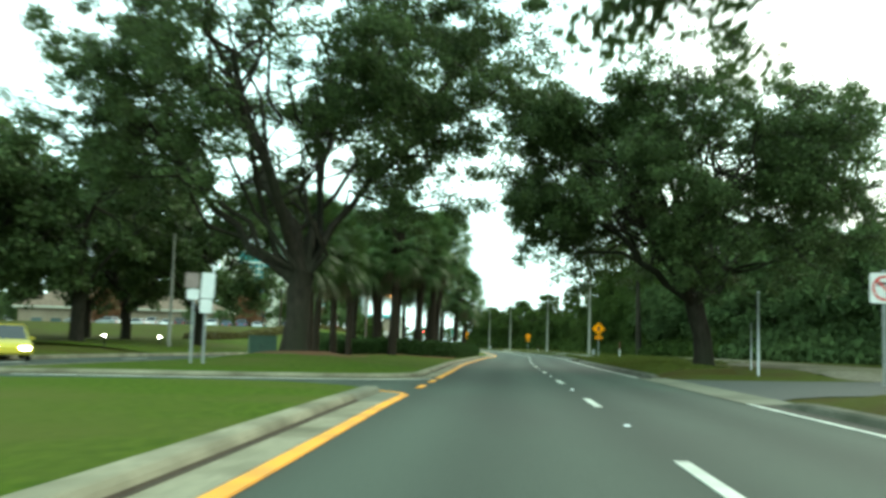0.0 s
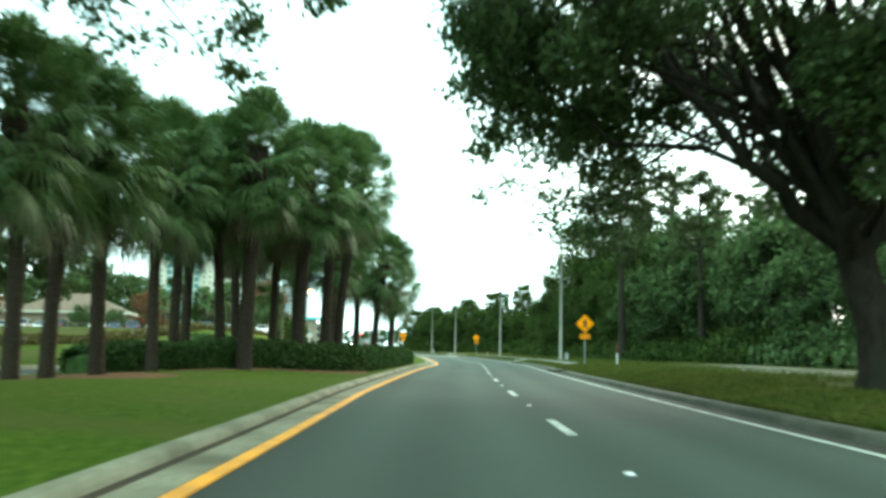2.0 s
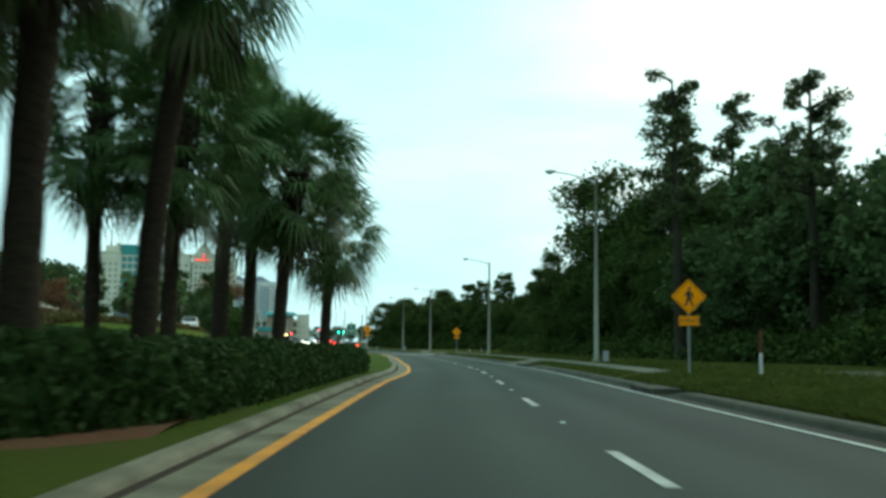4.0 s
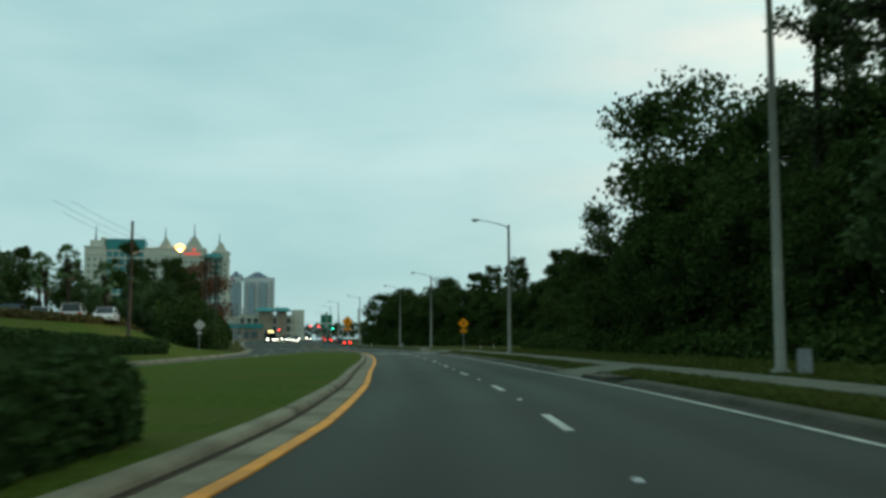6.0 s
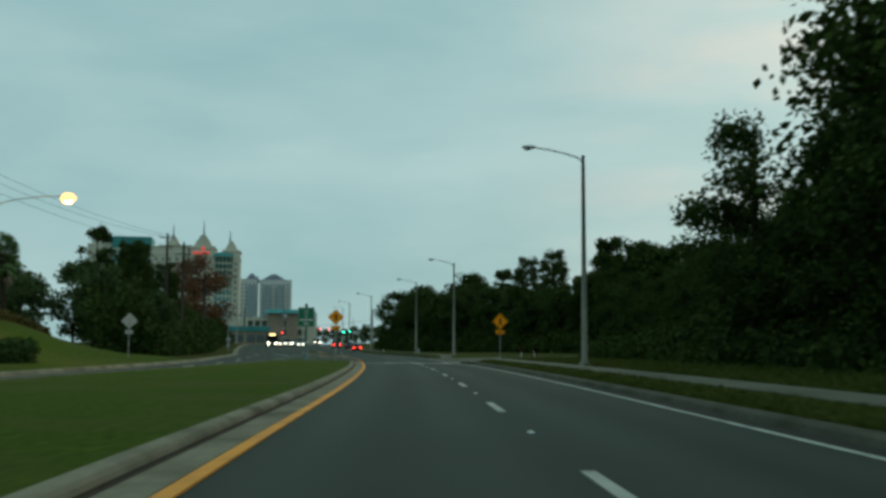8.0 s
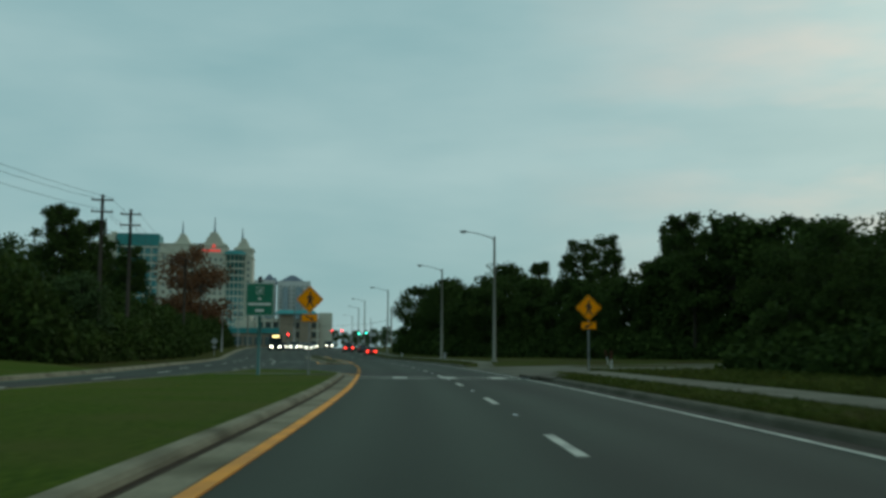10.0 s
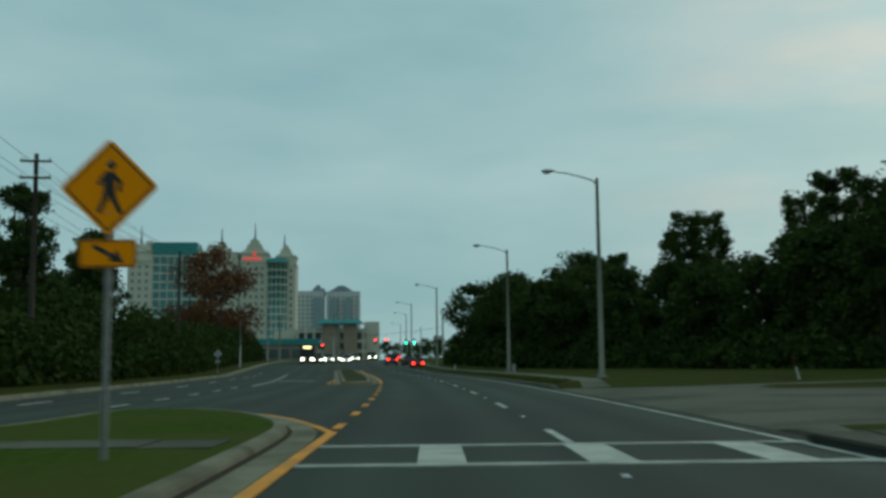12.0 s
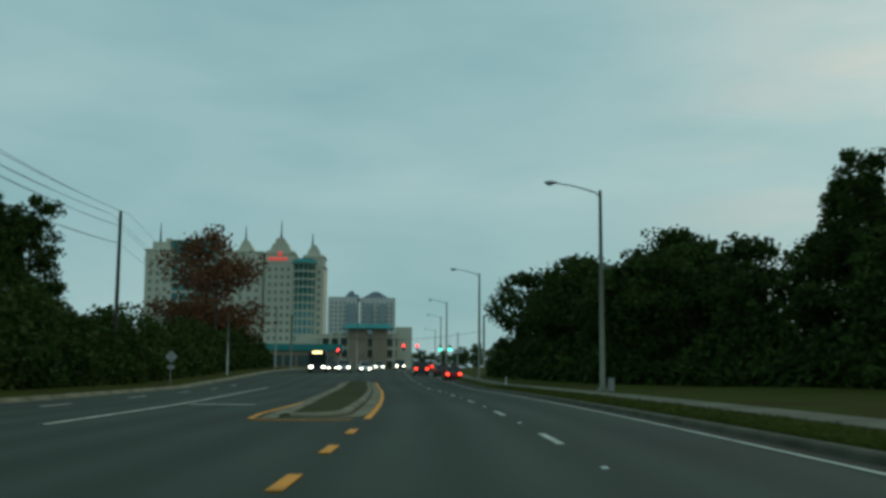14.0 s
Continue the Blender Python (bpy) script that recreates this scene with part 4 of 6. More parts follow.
# ---- cabbage palms ----
def palm_meshes(seed, h, fronds=64, R=1.0, lean=None, girth=0.2, drop=1.3):
    """Trunk, green fans and dry fans of a cabbage palm with the crown's heart at height h."""
    r = np.random.default_rng(seed)
    bm = bmesh.new()
    lean = r.normal(size=2) * 0.2 if lean is None else lean
    pts, rad = [], []
    for i in range(17):
        f = i / 16
        pts.append((lean[0] * f ** 1.7 + 0.04 * math.sin(5 * f + seed), lean[1] * f ** 1.7, -0.3 + (h + 0.2) * f))
        rad.append(girth * (1.12 - 0.2 * math.sin(math.pi * min(1, f * 1.15))) * (1.05 if i % 2 else 0.97) * (1.22 if f > 0.84 else 1.0))
    bm_tube(pts, rad, 10, bm)
    # leaf-base boots under the crown
    for i in range(46):
        a, z = r.uniform(0, 2 * math.pi), h - r.uniform(0.0, 2.1) ** 1.0
        d = Vector((math.cos(a), math.sin(a), 0))
        k = min(15, max(0, int((z + 0.3) / (h + 0.2) * 16)))
        c = Vector((pts[k][0], pts[k][1], z))
        bm_tube([c + d * girth * 0.8, c + d * (girth + 0.13) + Vector((0, 0, 0.2)), c + d * (girth + 0.2) + Vector((0, 0, 0.42))], [0.06, 0.045, 0.02], 4, bm, False)
    green, dry = [], []
    for i in range(fronds):
        f = (i + 0.5) / fronds
        heart = Vector((pts[-1][0], pts[-1][1], h + 0.3 - drop * f ** 1.2))
        a = i * 2.399 + r.uniform(-0.3, 0.3)
        el = math.radians(np.interp(f, [0, 0.2, 0.5, 0.8, 1.0], [82, 54, 16, -26, -70]) + r.uniform(-12, 12))
        d = Vector((math.cos(a) * math.cos(el), math.sin(a) * math.cos(el), math.sin(el)))
        side = Vector((-math.sin(a), math.cos(a), 0))
        up = side.cross(d) * -1
        pl = R * r.uniform(0.75, 1.1)
        p0 = heart + d * 0.1
        pm = heart + d * pl * 0.55 + Vector((0, 0, 0.05))
        p1 = heart + d * pl - Vector((0, 0, 0.10 * pl))
        w = 0.018
        out = dry if f > 0.95 else green
        out.append([p0 - side * w, p0 + side * w, pm + side * w, pm - side * w])
        out.append([pm - side * w, pm + side * w, p1 + side * w * 0.7, p1 - side * w * 0.7])
        L = R * r.uniform(0.72, 0.98)
        blades = 19
        roll = r.uniform(-0.7, 0.7)
        s2 = side * math.cos(roll) + up * math.sin(roll)
        u2 = d.cross(s2)
        for b in range(blades):
            t = (b / (blades - 1) - 0.5) * 2
            ang = t * 1.75
            bd = (d * math.cos(ang) + s2 * math.sin(ang)).normalized()
            ln = L * (1 - 0.25 * abs(t)) * r.uniform(0.85, 1.1)
            bw = (d * -math.sin(ang) + s2 * math.cos(ang)) * 0.034
            q1 = p1 + bd * ln * 0.5 - u2 * 0.10 * abs(t)
            q2 = p1 + bd * ln * 0.93 + Vector((0, 0, -0.12 - 0.2 * f - 0.22 * r.random())) * ln
            out.append([p1, q1 - bw, q1 + bw, p1])
            out.append([q1 - bw, q2, q2, q1 + bw])
    return bm, np.array([[tuple(v) for v in q] for q in green]), np.array([[tuple(v) for v in q] for q in dry])


def palm(seed, h, R=1.0, fronds=64, lean=None, girth=0.2, drop=1.3, group="palms on the median"):
    bm, g, d = palm_meshes(seed, h, fronds, R, lean, girth, drop)
    e = empty("cabbage_palm", Matrix.Identity(4), "cabbage palm with a rough brown trunk and a round green head", "palm", group)
    part("trunk", bm, M_PALMBARK, e, "rough brown trunk with old leaf bases")
    quads_obj("fronds", g, M_PALMLEAF, e)
    quads_obj("dry_fronds", d, M_DEADFROND, e)
    return e


# place, height of the crown's heart, lean of the top, girth
PALMS = [(4.52, 97.1, 5.4, 0.25, 0.21), (3.18, 88.0, 6.0, 0.55, 0.2), (1.07, 94.0, 9.0, 0.5, 0.27), (0.83, 72.4, 8.6, 0.3, 0.25), (1.31, 78.3, 9.6, 0.85, 0.22),
         (-0.15, 69.7, 8.2, 0.1, 0.27), (-1.62, 76.0, 8.0, 0.2, 0.2), (-1.88, 66.2, 8.4, 0.35, 0.27), (-2.99, 68.4, 8.0, -0.3, 0.2), (-4.49, 63.3, 7.4, 0.1, 0.19),
         (-5.07, 58.7, 7.0, -0.1, 0.21), (-5.89, 57.0, 7.2, 0.2, 0.2), (-6.05, 54.6, 7.0, -0.2, 0.2), (-2.96, 78.3, 7.8, 0.0, 0.19), (-1.15, 85.5, 7.6, 0.1, 0.19), (-2.84, 72.6, 7.8, -0.2, 0.19),
         (0.9, 84.2, 6.9, 0.2, 0.19), (-4.3, 66.5, 7.6, 0.0, 0.19), (-4.9, 72.8, 7.8, 0.0, 0.2), (2.2, 91.0, 7.2, 0.2, 0.2)]
for i, (x, y, h, lx, girth) in enumerate(PALMS):
    p = palm(100 + i, h - soft_z(x, y), 1.36 if i < 2 else 1.3, 104 if i < 2 else 128, (lx, 0.1 * math.sin(i * 3.0)), girth, 0.7 if i < 2 else 1.7)
    place(p, x, y, soft_z(x, y))


# ---- hedges and beds ----
def hedge(name, path, width, height, leaves, material, label, zf, leaf=0.075, seed=5, wob=0.18, kind=""):
    """A clipped hedge along a path of (x, y): twiggy core and a skin of leaves."""
    r = np.random.default_rng(seed)
    p = np.array(line_of(path, 0.5))
    d = np.gradient(p, axis=0)
    d /= np.linalg.norm(d, axis=1)[:, None]
    n = np.stack([-d[:, 1], d[:, 0]], 1)
    e = empty(name, Matrix.Identity(4), label, "hedge", kind=kind)
    prof = [(-0.42, 0.0), (-0.46, 0.45), (-0.40, 0.8), (-0.25, 0.93), (0.25, 0.93), (0.40, 0.8), (0.46, 0.45), (0.42, 0.0)]
    verts, faces = [], []
    for i in range(len(p)):
        hh = height * (1 + wob * noise.noise(Vector((p[i, 0] * 0.35, p[i, 1] * 0.35, seed))))
        z0 = zf(*p[i])
        end = 0.75 if i in (0, len(p) - 1) else 1.0
        for o, z in prof:
            verts.append((p[i, 0] + n[i, 0] * o * width * end * 0.93, p[i, 1] + n[i, 1] * o * width * end * 0.93, z0 - 0.05 + z * hh * 0.95 * end))
    k = len(prof)
    for i in range(len(p) - 1):
        for j in range(k - 1):
            faces.append((i * k + j, (i + 1) * k + j, (i + 1) * k + j + 1, i * k + j + 1))
    faces += [tuple(range(k)), tuple(range((len(p) - 1) * k, len(p) * k))[::-1]]
    tagged(obj("core", verts, faces, material, e), "dark twiggy inside of the hedge")
    f = r.uniform(0, len(p) - 1.001, leaves)
    i = f.astype(int)
    t = f - i
    base = p[i] * (1 - t[:, None]) + p[i + 1] * t[:, None]
    nn = n[i]
    s = r.uniform(0, 1, leaves) * (k - 1)
    j = np.minimum(s.astype(int), k - 2)
    P = np.array(prof)
    q = P[j] * (1 - (s - j))[:, None] + P[j + 1] * (s - j)[:, None]
    hh = np.array([height * (1 + wob * noise.noise(Vector((a * 0.35, b * 0.35, seed)))) for a, b in base])
    z0 = np.array([zf(a, b) for a, b in base])
    lump = np.array([1 + 0.12 * noise.noise(Vector((a * 1.3, b * 1.3, c * 2))) for a, b, c in zip(base[:, 0], base[:, 1], q[:, 1])])
    c = np.stack([base[:, 0] + nn[:, 0] * q[:, 0] * width * lump, base[:, 1] + nn[:, 1] * q[:, 0] * width * lump, z0 + q[:, 1] * hh * lump], 1)
    c += r.normal(size=c.shape) * 0.05
    quads_obj("leaves", leaf_quads(c, leaf, 0, 0.6, r), material, e)
    return e


hedge("hedge", [tuple(at(y, u)[:2]) for y, u in ((61.8, -13.4), (64.8, -11.0), (67.7, -8.5), (70.3, -7.0), (73, -6.3), (80, -6.12), (95, -6.1), (100, -6.0), (103, -6.1))],
      2.0, 1.0, 60000, M_HEDGE, "clipped dark green hedge along the foot of the palms", soft_z)
hedge("hedge", [tuple(at(y, u)[:2]) for y, u in ((62, -13.5), (75, -12.2), (90, -10.8), (102, -9.6))],
      1.6, 0.8, 24000, M_HEDGE, "clipped dark green hedge behind the palms", soft_z, 0.09, 9)


def bed(name, x, y, rx, ry, turn, label, z0, material, seed=1):
    """A low mulch bed with an uneven outline."""
    verts, faces = [(x, y, z0(x, y) + 0.07)], []
    n = 28
    for ring, f in ((1, 0.55), (2, 1.0)):
        for i in range(n):
            a = 2 * math.pi * i / n
            k = f * (1 + 0.14 * noise.noise(Vector((math.cos(a) * 1.5, math.sin(a) * 1.5, seed))))
            dx, dy = rx * k * math.cos(a), ry * k * math.sin(a)
            px, py = x + dx * math.cos(turn) - dy * math.sin(turn), y + dx * math.sin(turn) + dy * math.cos(turn)
            verts.append((px, py, z0(px, py) + (0.06 if ring == 1 else -0.03)))
    for i in range(n):
        j = (i + 1) % n
        faces += [(0, 1 + i, 1 + j), (1 + i, 1 + n + i, 1 + n + j, 1 + j)]
    return tagged(obj(name, verts, faces, material, smooth=True), label, "mulch", kind="structure")


bed("mulch_bed", -5.6, 44.0, 2.9, 2.2, 0.2, "reddish brown bark mulch round the oak's foot", soft_z, M_MULCH)
bed("mulch_bed", -6.2, 59.5, 3.4, 4.0, 0.1, "reddish brown bark mulch before the first palms", soft_z, M_MULCH, 7)
bed("mulch_bed", -2.6, 73.5, 4.2, 16.0, -0.32, "reddish brown bark mulch under the palms", soft_z, M_MULCH, 4)

front = [at(y, u) for y, u in ((59.6, -13.6), (62.4, -11.4), (65.2, -8.9), (67.8, -7.0), (69.6, -5.9), (71.2, -5.3))]
back = [at(y, u) for y, u in ((61.5, -13.4), (64.5, -11.0), (67.5, -8.4), (70.2, -6.9), (73, -6.0), (76, -5.5))]
vs = []
for p, q in zip(front, back):
    vs += [(p.x, p.y, soft_z(p.x, p.y) - 0.02)] + [(p.lerp(q, f).x, p.lerp(q, f).y, soft_z(*p.lerp(q, f)[:2]) + 0.05) for f in (0.25, 0.6, 1.0)]
tagged(obj("mulch_bed", vs, [(4 * i + j, 4 * i + j + 1, 4 * i + j + 5, 4 * i + j + 4) for i in range(5) for j in range(3)], M_MULCH, smooth=True),
       "reddish brown bark mulch in front of the hedge", "mulch", kind="structure")


# ---- woods ----
def small_tree(seed, height, spread, leaves, leaf, material, label, kind="broad"):
    r = np.random.default_rng(seed)
    bm = bmesh.new()
    lean = r.normal(size=2) * 0.3
    tip = Vector((lean[0], lean[1], height * 0.9))
    tr = 0.02 * height
    stem = curve_pts((0, 0, -0.3), tip, (r.normal() * 0.3, r.normal() * 0.3, 0), 7)
    bm_tube(stem, [tr * (1 - 0.85 * i / 7) for i in range(8)], 7, bm)
    ends = []
    n = {"broad": 34, "pine": 26, "bushy": 46}[kind]
    for i in range(n):
        f = r.uniform(0.2, 1.0) if kind == "broad" else r.uniform(0.52 if kind == "pine" else 0.4, 1.0)
        k = min(6, int(f * 7))
        s = stem[k].lerp(stem[k + 1], f * 7 - k)
        a = i * 2.399
        prof = math.sin(math.pi * min(1, (f - 0.1) / 0.95)) ** 0.6 if kind == "broad" else 1.1 - 0.7 * f if kind == "bushy" else (0.95 - 0.6 * (f - 0.52) / 0.48) * r.uniform(0.3, 0.9)
        ln = spread * prof * r.uniform(0.65, 1.05)
        e = s + Vector((math.cos(a) * ln, math.sin(a) * ln, ln * r.uniform(0.0, 0.5)))
        pts = curve_pts(s, e, (0, 0, r.uniform(-0.1, 0.35)), 4)
        bm_tube(pts, [tr * 0.3 * (1 - 0.8 * q / 4) for q in range(5)], 4, bm, False)
        ends += [(pts[2], 0.8), (pts[3], 0.9), (pts[4], 1.0), (pts[4], 1.0)] if kind == "broad" else [(pts[4], 1.0), (pts[4], 1.0), (pts[3], 0.7)]
    E = np.array([tuple(p) for p, _ in ends])
    spots = clumps(E, leaves, spread * {"broad": 0.38, "pine": 0.2, "bushy": 0.24}[kind], {"broad": 0.8, "pine": 0.7, "bushy": 0.9}[kind], r)
    e = empty("tree", Matrix.Identity(4), label, "tree", "woodland trees")
    part("trunk", bm, M_BARK, e)
    quads_obj("crown", leaf_quads(spots, leaf, 0.2, 0.6, r), material, e)
    return e


def uw(y):
    """Front edge of the woods on the right."""
    return float(np.interp(y, [20, 45, 60, 85, 105, 122, 150, 185, 200, 206, 214, 236, 262, 300, 330, 420],
                           [34, 30, 26, 22, 18, 14.5, 13.5, 13.5, 14, 17, 36, 38, 28, 14.5, 10, 11]))


def wh(y):
    """Height of the woods on the right."""
    return float(np.interp(y, [20, 60, 100, 122, 136, 146, 160, 166, 174, 185, 205, 215, 240, 262, 278, 302, 330, 420], [15.5, 15.5, 14, 13, 14, 16, 15, 11, 9.5, 9, 8.5, 15.5, 16.5, 16, 12.5, 13.3, 17.0, 12]))


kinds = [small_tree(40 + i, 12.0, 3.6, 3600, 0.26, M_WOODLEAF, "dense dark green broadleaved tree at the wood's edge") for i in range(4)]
dark = [small_tree(44 + i, 12.0, 3.6, 4600, 0.23, M_DARKLEAF, "dense tree with shade-darkened leaves at the wood's edge") for i in range(4)]
fine = [small_tree(50 + i, 12.0, 3.5, 10500, 0.14, M_DARKLEAF, "dense dark green broadleaved tree at the wood's edge") for i in range(3)]
pines = [small_tree(60 + i, 20.0, 4.0, 4200, 0.14, M_PINELEAF, "tall slender pine with a bare stem and sparse tufted crown", "pine") for i in range(3)]
used = set()


def wood_tree(src, x, y, z, rz, s):
    if id(src) in used:
        return put_copy(src, x, y, z, rz, s)
    used.add(id(src))
    return place(src, x, y, z, rz, s)


r_w = np.random.default_rng(3)
for row, (du, dh, step) in enumerate(((2.2, 0.72, 5.6), (6.5, 0.98, 6.0), (13, 1.0, 8.0))):
    y = 24.0 + row * 2
    while y < 334:
        u = uw(y) + du + r_w.uniform(-1.2, 1.2)
        h = wh(y) * dh * r_w.uniform(0.74, 1.12)
        h = min(h, 11.4) if 284 < y < 299 else h
        if not (207 < y < 236 and u < 32):
            p = at(y, u)
            near = row < 2 and 100 < y < 210
            # Near stretch takes the lighter leaf copy, farther trees the shaded one.
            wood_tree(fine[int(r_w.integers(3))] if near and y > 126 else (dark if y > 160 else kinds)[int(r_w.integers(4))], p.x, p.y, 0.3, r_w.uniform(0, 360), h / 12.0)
        y += step * r_w.uniform(0.8, 1.25)
for x, y, h in ((32.8, 137.7, 23.0), (35.9, 133.8, 22.0), (44.5, 143.8, 22.2), (47.2, 142.6, 21.6), (52, 141, 19), (56, 133, 19), (33.5, 137, 19), (31, 112, 18), (27.0, 122, 20)):
    wood_tree(pines[int(r_w.integers(3))], x, y, 0.4, r_w.uniform(0, 360), h / 20.0)

# The tallest tree at the wood's edge and its lower neighbour.
for k, x, y, s in ((0, 31.5, 156, 1.6), (1, 36.5, 153, 1.5), (2, 29.8, 166.5, 0.95), (1, 34, 161, 1.2)):
    put_copy(fine[k], x, y, 0.4, 50 * k + x, s)

# Undergrowth that closes the wood's foot.
def thicket(name, ys, uf0, uf1, hf, n, material, label, leaf=0.24, seed=2):
    r = np.random.default_rng(seed)
    y = r.uniform(ys[0], ys[1], n)
    f = r.random(n) ** 1.6
    pts = np.empty((n, 3))
    for i in range(n):
        a, b = uf0(y[i]), uf1(y[i])
        lump = 0.75 + 0.5 * (noise.noise(Vector((y[i] * 0.16, f[i] * 2, seed))) + 0.35 * noise.noise(Vector((y[i] * 0.6, f[i] * 5, seed))))
        p = at(y[i], a + (b - a) * f[i] + r.normal() * 0.25)
        pts[i] = (p.x, p.y, p.z + 0.25 + max(0.3, hf(y[i])) * lump * min(1.0, 0.35 + 2.2 * f[i]) * r.random() ** 0.75)
    ob = quads_obj(name, leaf_quads(pts, leaf, 0, 0.62, r), material)
    return tagged(ob, label, "undergrowth", kind="stuff")


thicket("undergrowth", (100, 205), lambda y: uw(y) - 0.8, lambda y: uw(y) + 6, lambda y: 3.6, 90000, M_DARKLEAF, "dense dark undergrowth at the foot of the woods", 0.16)
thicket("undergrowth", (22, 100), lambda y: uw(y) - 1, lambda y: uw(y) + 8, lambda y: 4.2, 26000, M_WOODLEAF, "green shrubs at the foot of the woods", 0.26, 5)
thicket("undergrowth", (205, 337), lambda y: uw(y) - 1, lambda y: uw(y) + 7, lambda y: 5.5, 60000, M_DARKLEAF, "dark undergrowth at the foot of the woods", 0.28, 6)
# Tall trimmed screen of trees beyond the far carriageway.
thicket("tree_screen", (212, 400), lambda y: u_out(y) - 4.0, lambda y: u_out(y) - 10.5, lambda y: 6.7, 90000, M_DARKLEAF, "long dark green screen of dense bushy trees", 0.24, 8)
bushy = [small_tree(70 + i, 18.0, 3.9, 6800, 0.19, M_DARKLEAF, "bushy dark pine with a ragged crown over the screen", "bushy") for i in range(2)]
for x, y, h, k in ((-13.2, 245, 14.3, 0), (-15.5, 281, 14.6, 0), (-17.5, 268, 15.8, 1), (-22, 300, 15, 0), (-28, 246, 14, 0), (-34, 240, 15, 1), (-31, 318, 16, 1), (40.5, 285, 16.6, 0), (49, 268, 15.0, 1), (53, 262, 17.0, 0), (57, 256, 15.8, 1), (46.5, 255, 14.0, 1)):
    wood_tree(bushy[k], x, y, 0.4, 40 * k + 3 * x, h / 18.0)
for x, y, h in ((-12, 224, 9.0), (-16, 230, 9.5), (-20, 226, 8), (-24, 238, 10), (-30, 250, 10), (-17, 245, 9), (-28, 300, 13), (-33, 322, 13), (-36, 340, 12), (-26, 280, 9),
                (-38, 210, 7), (-45, 215, 8), (-8, 232, 7), (-34, 228, 9), (-55, 235, 10), (-62, 215, 10)):
    wood_tree(kinds[int(r_w.integers(4))], x, y, 0.3, 13 * x, h / 12.0)
for x, y, h, k in ((50.9, 311, 20.6, 0), (51.4, 274, 18.6, 1), (54.5, 267, 16.4, 0), (48.2, 360, 19.0, 1), (58.8, 300, 21.5, 0), (53.5, 392, 20.5, 1), (-31.2, 327, 20.5, 0), (-29.8, 296, 21.5, 1), (62, 287, 18.5, 1)):
    wood_tree(bushy[k], x, y, 0.4, 70 * k + 5 * x, h / 18.0)
russet = small_tree(88, 21.0, 8.6, 7500, 0.34, M_REDLEAF, "tall tree with thin russet autumn leaves")
place(russet, -25.5, 382, 0.3, 30, 1.04)
for x, y, s in ((-33, 215, 0.42), (-62, 212, 0.45), (-30, 400, 0.6)):
    put_copy(russet, x, y, 0.5 if y > 300 else 1.8, x * 9, s)
r_l = np.random.default_rng(41)
for i in range(13):
    put_copy(kinds[i % 4], -47 - 3.6 * i + r_l.uniform(-1, 1), 268 + r_l.uniform(-8, 18), 0.5, 83 * i, r_l.uniform(1.35, 1.8))
r_b = np.random.default_rng(77)
for i in range(22):
    x, y = -62 - 5.5 * i * r_b.uniform(0.8, 1.2) * 0.6, 120 + 11 * i
    put_copy(kinds[i % 4], x, y, 0.5, 31 * i, r_b.uniform(0.75, 1.15))
for i, (x, y, h) in enumerate(((-24.5, 196, 8.5), (-20.5, 203, 7.2), (-29, 205, 7.5), (-17.5, 200, 8.0), (-14.6, 204, 7.0), (-22.4, 208, 8.8))):
    place(palm(150 + i, h, 0.95, 40, group="palms beyond the far carriageway"), x, y, ground_z(y, x - float(cx(y))), 50 * i)
for i in range(26):
    y = 345 + 7 * i
    p = at(y, float(np.interp(y, [340, 380, 450, 530], [36, 38, 30, 24])) + r_b.uniform(0, 14))
    put_copy(kinds[i % 4], p.x, p.y, 0.3, 57 * i, r_b.uniform(0.5, 0.8))
tree_far = [(at(y, u), h) for y, u, h in ((540, 26, 8), (560, 20, 9), (600, 16, 9), (640, 30, 10), (660, -30, 9), (690, -24, 9), (720, 10, 9), (760, 16, 9))]
for p, h in tree_far:
    wood_tree(kinds[int(r_w.integers(4))], p.x, p.y, 0.3, p.x * 7, h / 12.0)

for i in range(13):
    put_copy(kinds[i % 4], -34 + 7.5 * i, 930 + 11 * (i % 3), 0.3, 71 * i, 1.15 + 0.1 * (i % 2))

# ---- street furniture ----
def lamp_post(x, y, z, turn, height=10.5, lit=False):
    e = empty("street_lamp", pose(x, y, z, 0, 0, turn), "grey concrete street lamp with a long arm and a cobra head", "street lamp", "street lamps")
    part("pole", bm_tube([(0, 0, -0.3), (0, 0, height * 0.5), (0, 0, height)], [0.15, 0.115, 0.08], 8), M_POLE, e)
    part("base_collar", bm_tube([(0, 0, 0), (0, 0, 0.12), (0, 0, 0.16)], [0.27, 0.27, 0.21], 8), M_POLE, e)
    pts = [(0, 0, height - 0.35), (-0.25, 0, height - 0.12), (-0.8, 0, height + 0.06), (-1.6, 0, height + 0.25), (-2.35, 0, height + 0.36)]
    part("arm", bm_tube(pts, [0.05, 0.045, 0.04, 0.036, 0.034], 8), M_GALV, e, "thin bowed steel arm")
    bm = bmesh.new()
    bmesh.ops.create_uvsphere(bm, u_segments=14, v_segments=8, radius=1.0)
    bmesh.ops.scale(bm, vec=(0.36, 0.16, 0.1), verts=bm.verts)
    bmesh.ops.translate(bm, vec=(-2.6, 0, height + 0.38), verts=bm.verts)
    head = part("lamp_head", bm, M_GALV, e, "rounded grey cobra-head luminaire")
    bm = bmesh.new()
    bmesh.ops.create_uvsphere(bm, u_segments=12, v_segments=6, radius=1.0)
    bmesh.ops.scale(bm, vec=(0.2, 0.12, 0.1), verts=bm.verts)
    bmesh.ops.translate(bm, vec=(-2.66, 0, height + 0.31), verts=bm.verts)
    part("lens", bm, M_LAMP_OFF, head)
    return e


